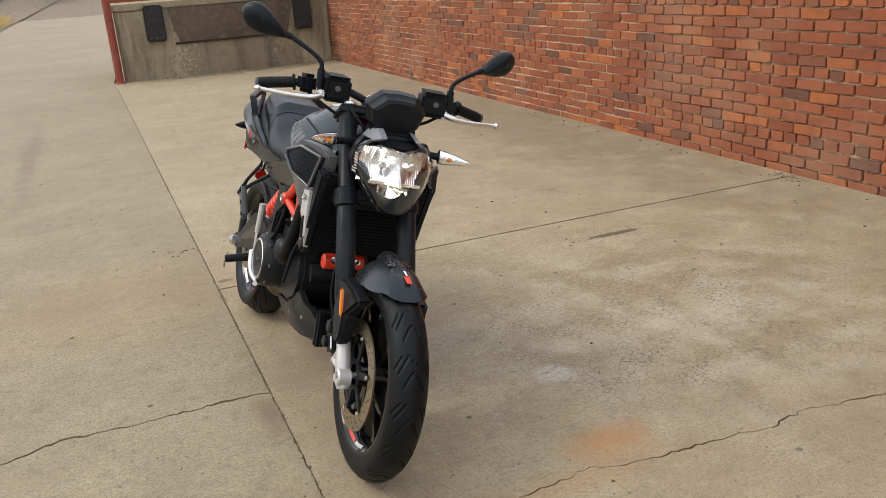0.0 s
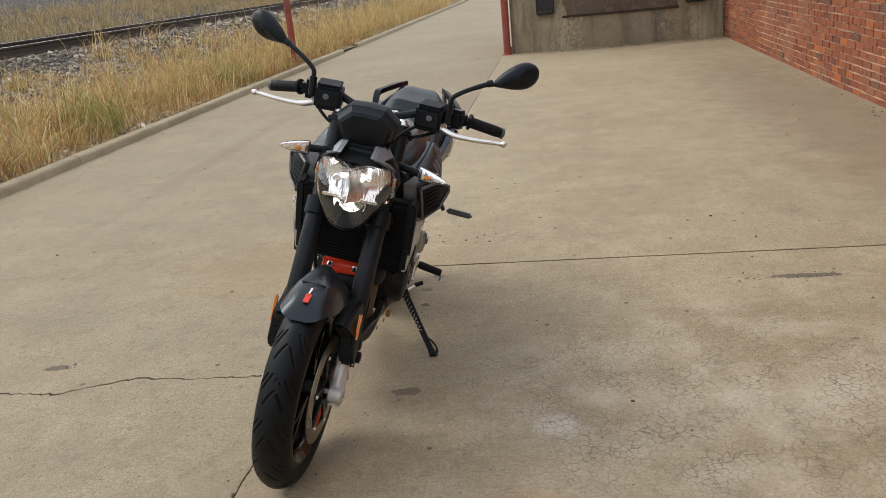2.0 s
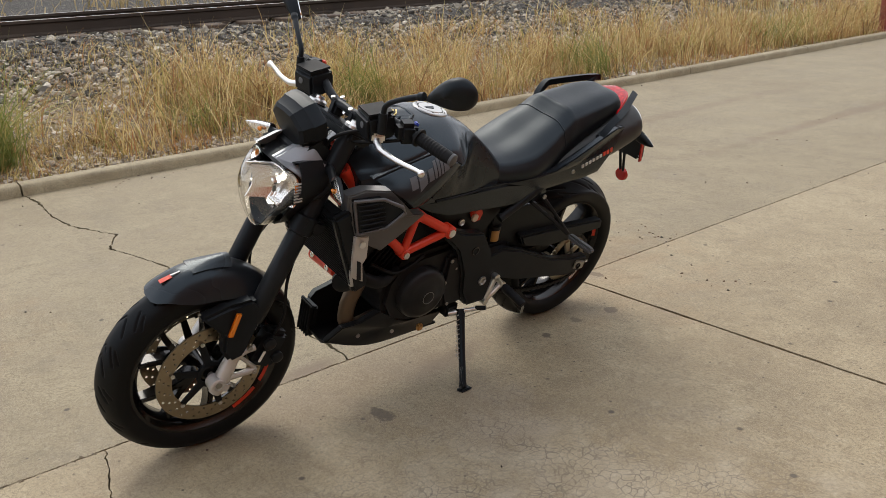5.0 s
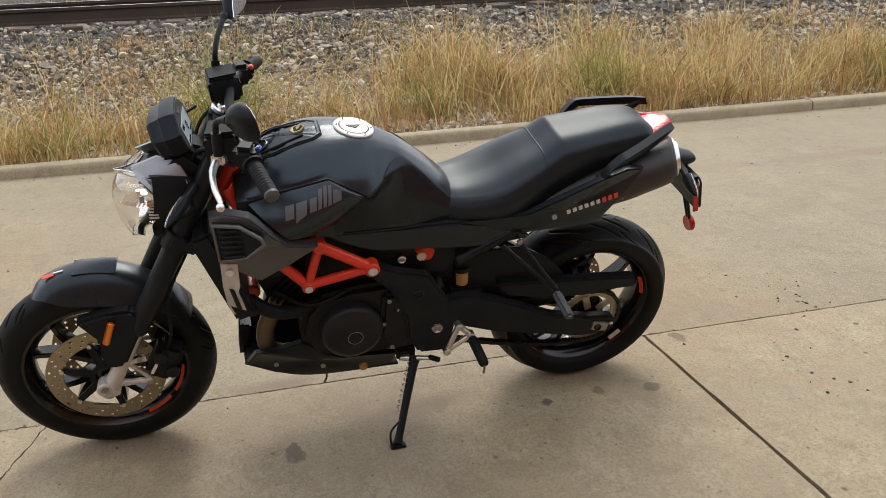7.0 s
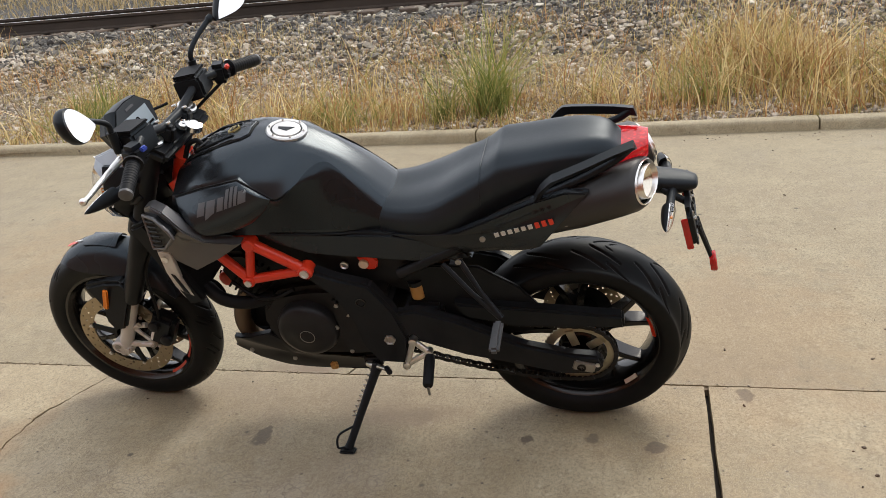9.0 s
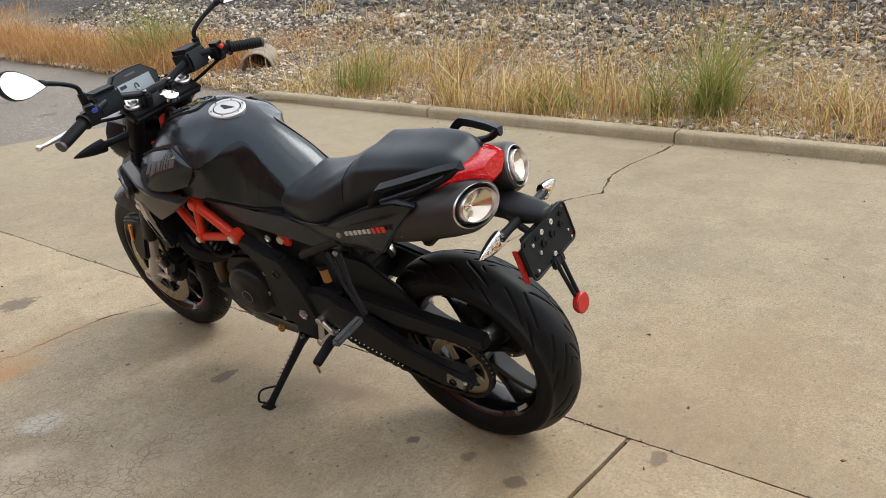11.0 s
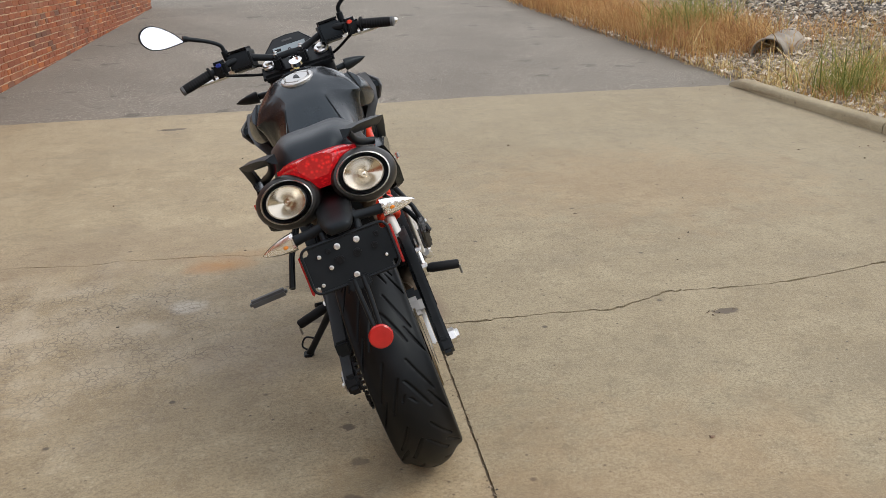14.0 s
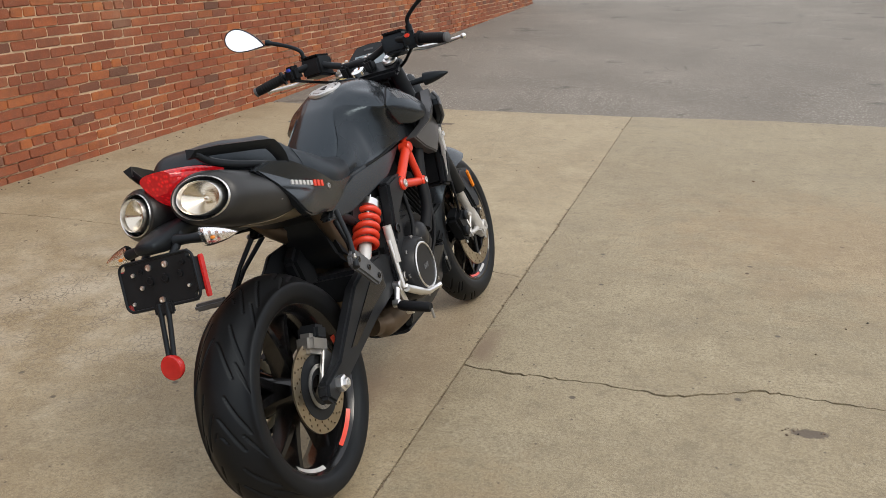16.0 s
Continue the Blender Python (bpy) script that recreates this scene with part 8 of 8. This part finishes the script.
    for pts, r in (([(0.97, 0.11, 0.56), (0.90, 0.13, 0.52), (0.84, 0.13, 0.52), (0.78, 0.13, 0.55)], 0.006), ([(0.72, -0.15, 0.60), (0.70, -0.16, 0.52), (0.66, -0.165, 0.47)], 0.007), ([(0.93, -0.12, 0.58), (0.90, -0.15, 0.50), (0.86, -0.15, 0.42), (0.80, -0.14, 0.36)], 0.006)):
        part("hose", tube(pts, r, 8, 20), M_GRIP, eng, smooth=60)
    part("spark_lead", tube([(0.66, 0.09, 0.58), (0.63, 0.125, 0.50), (0.64, 0.14, 0.46)], 0.005, 8, 16), M_STEEL, eng, smooth=60)


def build_belly():
    belly = new("belly_pan")
    belly.parent = bike
    for s in (-1, 1):
        p = [(1.038, s * 0.100, 0.338), (1.012, s * 0.112, 0.347), (0.981, s * 0.115, 0.350), (0.911, s * 0.115, 0.368), (0.875, s * 0.115, 0.344), (0.843, s * 0.115, 0.315), (0.790, s * 0.113, 0.288), (0.713, s * 0.112, 0.282), (0.635, s * 0.106, 0.268),
             (0.640, s * 0.074, 0.199), (0.741, s * 0.080, 0.199), (0.813, s * 0.084, 0.203), (0.900, s * 0.085, 0.213), (0.990, s * 0.078, 0.236), (1.066, s * 0.058, 0.262)]
        w = part("wing", shell(p, (0, -s * 0.02, 0), 0.006, 0.003), M_FRAME, belly, "black belly pan side", 35)
        bolt(w, (0.985, s * 0.112, 0.300), (0, s, 0), 0.007)
        bolt(w, (0.853, s * 0.116, 0.272), (0, s, 0), 0.007)
    part("bottom", body([(1.070, [(0, 0.262), (0.03, 0.262), (0.052, 0.268), (0.054, 0.262), (0.04, 0.254)]), (0.90, [(0, 0.206), (0.05, 0.206), (0.076, 0.216), (0.078, 0.208), (0.05, 0.198)]), (0.62, [(0, 0.190), (0.05, 0.190), (0.070, 0.197), (0.072, 0.188), (0.05, 0.182)])], 16, 8), M_FRAME, belly, smooth=50)
    for k in range(5):
        part("front_fin", turned_box((1.070, -0.080 + 0.0125 * k, 0.290), (0.014, 0.004, 0.112), (0, -5, 0), 0.0015), M_BLACK, belly)
    part("front_block", turned_box((1.056, -0.055, 0.285), (0.024, 0.062, 0.112), (0, -5, 0), 0.006), M_BLACK, belly, "black finned front of the belly pan", 40)
    part("front_frame", turned_box((1.064, -0.055, 0.346), (0.012, 0.070, 0.012), (0, -5, 0), 0.004), M_BLACK, belly, smooth=40)


def build_swingarm():
    arm = new("swingarm")
    arm.parent = bike
    arm.matrix_basis = Matrix.Translation((0.013, 0, -0.005))
    right = [(0.535, 0.470), (0.420, 0.500), (0.330, 0.502), (0.235, 0.480), (0.040, 0.350), (-0.048, 0.330), (-0.062, 0.298), (-0.035, 0.268), (0.050, 0.288), (0.300, 0.350), (0.440, 0.372), (0.535, 0.395)]
    a = part("right_arm", prism(right, -0.112, -0.146, 0.008), M_FRAME, arm, "black cast swingarm side", 35)
    inset = [(0.405, 0.458), (0.330, 0.462), (0.110, 0.352), (0.140, 0.345), (0.300, 0.392), (0.400, 0.410)]
    part("recess", prism(inset, -0.1445, -0.1485, 0.001), M_GLOSS, a, "dark recess")
    part("axle_nut", lathe([(0, 0.021), (0.016, 0.021), (0.018, 0.014), (0.026, 0.013), (0.027, 0.008), (0.018, 0.006), (0.018, 0)], (0.0, -0.146, 0.306), (0, -1, 0), 6), M_ALU, arm, "bright axle nut")
    left = [(0.535, 0.470), (0.430, 0.492), (0.320, 0.455), (0.150, 0.370), (0.020, 0.338), (-0.055, 0.330), (-0.066, 0.300), (-0.045, 0.266), (0.040, 0.262), (0.200, 0.302), (0.313, 0.328), (0.416, 0.368), (0.520, 0.405)]
    b = part("left_arm", prism(left, 0.112, 0.148, 0.008), M_FRAME, arm, "black cast swingarm side", 35)
    part("adjuster", turned_box((-0.012, 0.150, 0.300), (0.060, 0.008, 0.036), (0, -14, 0), 0.004), M_STEEL, b, "steel chain adjuster", 40)
    part("adjuster_hole", lathe([(0, 0.012), (0.004, 0.012), (0.005, 0.009), (0.001, 0.008), (0.001, 0)], (-0.005, 0.153, 0.299), (0, 1, 0), 20), M_GLOSS, b, smooth=35)
    bolt(b, (-0.048, 0.152, 0.309), (0, 1, 0), 0.006, M_ALU)
    part("cross_member", box((0.36, -0.125, 0.40), (0.47, 0.115, 0.485), 0.012), M_FRAME, arm, smooth=40)
    part("chain_guard", prism([(0.330, 0.500), (0.180, 0.487), (0.000, 0.470), (-0.118, 0.458), (-0.122, 0.418), (0.016, 0.420), (0.170, 0.420), (0.300, 0.452)], 0.090, 0.128, 0.006), M_BLACK, arm, "black chain guard", 40)
    part("inner_guard", prism([(0.452, 0.610), (0.252, 0.603), (0.150, 0.535), (0.095, 0.462), (0.125, 0.380), (0.204, 0.366), (0.452, 0.382)], 0.086, 0.098, 0.003), M_BLACK, arm, "black plastic inner guard", 40)
    # rear caliper
    cal = part("rear_caliper", turned_box((0.035, -0.088, 0.405), (0.085, 0.05, 0.05), (0, 28, 0), 0.012), M_STEEL, arm, "grey rear brake caliper", 40)
    part("caliper_body", turned_box((0.060, -0.082, 0.425), (0.05, 0.06, 0.04), (0, 28, 0), 0.008), M_BLACK, cal, smooth=40)
    part("caliper_carrier", prism([(0.05, 0.39), (0.075, 0.36), (0.02, 0.30), (-0.02, 0.31)], -0.098, -0.110, 0.003), M_ALU, arm, "silver caliper carrier", 40)
    # chain
    chain = new("chain")
    chain.parent = arm
    path = []
    r1, r2, c1, c2 = 0.098, 0.040, Vector((RU - 0.013, RW + 0.005)), Vector((0.570, 0.388))
    for i in range(25):
        a_ = radians(95 + 170 * i / 24)
        path.append(c1 + r1 * Vector((math.cos(a_), math.sin(a_))))
    path += [Vector((0.10, 0.208)), Vector((0.20, 0.225)), Vector((0.30, 0.249)), Vector((0.395, 0.276)), Vector((0.48, 0.311))]
    for i in range(13):
        a_ = radians(265 + 190 * i / 12)
        path.append(c2 + r2 * Vector((math.cos(a_), math.sin(a_))))
    path.append(path[0])
    dist = [0.0]
    for p, q in zip(path, path[1:]):
        dist.append(dist[-1] + (q - p).length)
    n = int(dist[-1] / 0.0158)
    bm = bmesh.new()
    for i in range(n):
        d_ = dist[-1] * i / n
        k = max(j for j in range(len(dist)) if dist[j] <= d_)
        k = min(k, len(path) - 2)
        f = (d_ - dist[k]) / max(1e-6, dist[k + 1] - dist[k])
        p = path[k].lerp(path[k + 1], f)
        t = path[k + 1] - path[k]
        an = math.degrees(math.atan2(-t.y, t.x))
        w_ = 0.0085 if i % 2 else 0.0065
        m = pose(p.x, 0.099, p.y, 0, an, 0)
        vs = []
        for y in (-w_, w_):
            vs.append(bmesh.ops.create_cube(bm, size=1, matrix=m @ Matrix.LocRotScale((0, y, 0), None, (0.0175, 0.002, 0.012))))
        bmesh.ops.create_cube(bm, size=1, matrix=m @ Matrix.LocRotScale((0, 0, 0), None, (0.008, w_ * 2, 0.008)))
    ob = part("link_run", bm, M_ENGINE, chain, "dark steel chain")
    tagged(ob, kind="stuff")


def build_shock():
    shock = new("shock_absorber")
    shock.parent = bike
    top, bot = Vector((0.585, -0.100, 0.640)), Vector((0.375, -0.116, 0.472))
    d = (bot - top)
    part("body", tube([top + d * 0.30, top + d * 0.95], 0.019, 18), M_SILVER, shock, "silver damper body", 40)
    part("rod", tube([top, top + d * 0.4], 0.011, 14), M_CHROME, shock, smooth=40)
    part("top_collar", tube([top + d * 0.08, top + d * 0.10, top + d * 0.19, top + d * 0.21], [0.022, 0.033, 0.033, 0.024], 24), M_ALU, shock, "silver preload collar", 35)
    t = d.normalized()
    e1 = t.cross(Vector((0, 1, 0))).normalized()
    e2 = t.cross(e1)
    pts = []
    turns = 5.0
    for i in range(150):
        f = i / 149
        a = turns * 2 * math.pi * f
        pts.append(top + d * (0.21 + 0.52 * f) + (e1 * math.cos(a) + e2 * math.sin(a)) * 0.0315)
    part("spring", tube(pts, 0.0092, 10), M_RED, shock, "orange-red coil spring", 60)
    part("bottom_eye", lathe([(-0.018, 0.020), (0.018, 0.020)], bot, (0, 1, 0), 20), M_SILVER, shock, smooth=40)


def build_feet():
    for s in (-1, 1):
        fr = new("footrest")
        fr.parent = bike
        corner = [(0.462, 0.388), (0.494, 0.297), (0.424, 0.346)]
        for (x0, z0), (x1, z1) in zip(corner, corner[1:] + corner[:1]):
            part("bracket", tube([(x0, s * 0.158, z0), (x1, s * 0.158, z1)], 0.0090, 10), M_ALU, fr, "silver footrest bracket", 50)
        for x0, z0 in corner:
            part("bracket_eye", lathe([(-0.010, 0.012), (0.010, 0.012), (0.012, 0.009), (0.012, 0)], (x0, s * 0.158, z0), (0, s, 0), 16), M_ALU, fr, smooth=40)
        a, b = Vector((0.421, s * 0.164, 0.340)), Vector((0.411, s * 0.262, 0.320))
        part("peg", tube([a, a.lerp(b, 0.15), a.lerp(b, 0.95), b], [0.012, 0.0155, 0.0145, 0.012], 14), M_GRIP, fr, "black rubber footpeg", 40)
        part("feeler", tube([b + Vector((0, 0, -0.005)), b + Vector((0, 0, -0.032))], 0.004, 8), M_STEEL, fr, smooth=40)
        pp = new("passenger_footrest")
        pp.parent = bike
        e = Vector((0.198, s * 0.205, 0.517))
        if s < 0:
            e = Vector((0.190, s * 0.200, 0.535))
        for r in ((Vector((0.300, s * 0.140, 0.655)), Vector((0.345, s * 0.138, 0.640))) if s > 0 else (Vector((0.275, s * 0.150, 0.672)), Vector((0.305, s * 0.120, 0.640)))):
            part("hanger", tube([r, r.lerp(e, 0.5) + Vector((0, s * 0.008, 0)), e], [0.0075, 0.0065, 0.009], 10), M_FRAME, pp, "black peg hanger", 50)
        if s > 0:
            part("peg", turned_box((0.202, s * 0.275, 0.515), (0.026, 0.108, 0.022), (-s * 2, 0, 0), 0.007), M_STEELGREY, pp, "grey ribbed footpeg", 40)
        else:
            peg_ = part("peg", prism([(0.188, 0.566), (0.214, 0.578), (0.262, 0.540), (0.318, 0.478), (0.306, 0.452), (0.282, 0.450), (0.226, 0.502), (0.182, 0.540)], s * 0.180, s * 0.200, 0.006), M_STEELGREY, pp, "grey folded footpeg", 40)
            for x_, z_ in ((0.212, 0.548), (0.252, 0.512), (0.292, 0.474)):
                bolt(peg_, (x_, s * 0.199, z_), (0, s, 0), 0.008, M_GLOSS, "plug")
            bolt(peg_, (0.196, s * 0.199, 0.562), (0, s, 0), 0.007, M_ALU)
        bolt(pp, (0.300 if s > 0 else 0.275, s * 0.150, 0.656), (0, s, 0), 0.008, M_STEEL)
    gl = new("gear_lever")
    gl.parent = bike
    part("shaft", tube([(0.622, 0.128, 0.268), (0.590, 0.152, 0.282), (0.548, 0.182, 0.300)], [0.011, 0.008, 0.007], 10, 12), M_ALU, gl, "silver gear lever", 50)
    part("toe_peg", tube([(0.550, 0.178, 0.300), (0.532, 0.206, 0.312)], 0.008, 10), M_GRIP, gl, smooth=50)
    bp = new("brake_pedal")
    bp.parent = bike
    part("shaft", tube([(0.470, -0.180, 0.372), (0.560, -0.195, 0.322), (0.640, -0.192, 0.306), (0.665, -0.200, 0.306)], [0.012, 0.009, 0.008, 0.009], 10, 18), M_ALU, bp, "silver brake pedal", 50)
    part("rod", tube([(0.470, -0.172, 0.375), (0.478, -0.170, 0.52)], 0.008, 10), M_ALU, bp, smooth=50)
    part("master", tube([(0.480, -0.172, 0.45), (0.490, -0.172, 0.56)], 0.013, 12), M_SILVER, bp, smooth=50)
    pot = part("brake_fluid_pot", tube([(0.441, 0.090, 0.494), (0.443, 0.090, 0.540)], 0.020, 20), M_BRASS, bike, "ochre brake fluid pot", 40)
    part("pot_lid", tube([(0.443, 0.090, 0.538), (0.444, 0.090, 0.552)], 0.022, 20), M_BLACK, pot, smooth=40)


def build_stand():
    st = new("side_stand")
    st.parent = bike
    a, b = Vector((0.586, 0.145, 0.284)), Vector((0.671, 0.304, 0.101))
    part("leg", tube([a, a.lerp(b, 0.12), a.lerp(b, 0.6), a.lerp(b, 0.93), b], [0.018, 0.0135, 0.0115, 0.0115, 0.014], 14), M_BLACK, st, "black steel stand leg", 40)
    part("foot", turned_box((0.672, 0.312, 0.0985), (0.046, 0.030, 0.010), (17.0, 0, 0), 0.004), M_BLACK, st, "flat black stand foot", 40)
    part("tang", tube([a.lerp(b, 0.72), (0.690, 0.300, 0.152), (0.694, 0.322, 0.124), b + Vector((0.012, 0, 0.002))], 0.0035, 8, 18), M_BLACK, st, smooth=50)
    sp = []
    p0, p1 = a + Vector((0.016, 0.006, -0.005)), a.lerp(b, 0.62) + Vector((0.02, 0, 0))
    t = (p1 - p0).normalized()
    e1 = t.cross(Vector((1, 0, 0))).normalized()
    e2 = t.cross(e1)
    for i in range(120):
        f = i / 119
        sp.append(p0.lerp(p1, f) + (e1 * math.cos(f * 60) + e2 * math.sin(f * 60)) * 0.0055)
    part("spring", tube(sp, 0.0016, 6), M_STEEL, st, "steel return spring", 60)
    part("bracket", turned_box((0.608, 0.105, 0.275), (0.055, 0.05, 0.05), (0, 0, 0), 0.008), M_FRAME, st, smooth=40)
    part("rubber_stop", turned_box((0.735, 0.118, 0.246), (0.022, 0.016, 0.024), (0, 0, 0), 0.004), M_BRASS, st, "brown rubber stop", 40)


build_frame()
build_radiator()
build_engine()
build_belly()
build_swingarm()
build_shock()
build_feet()
build_stand()
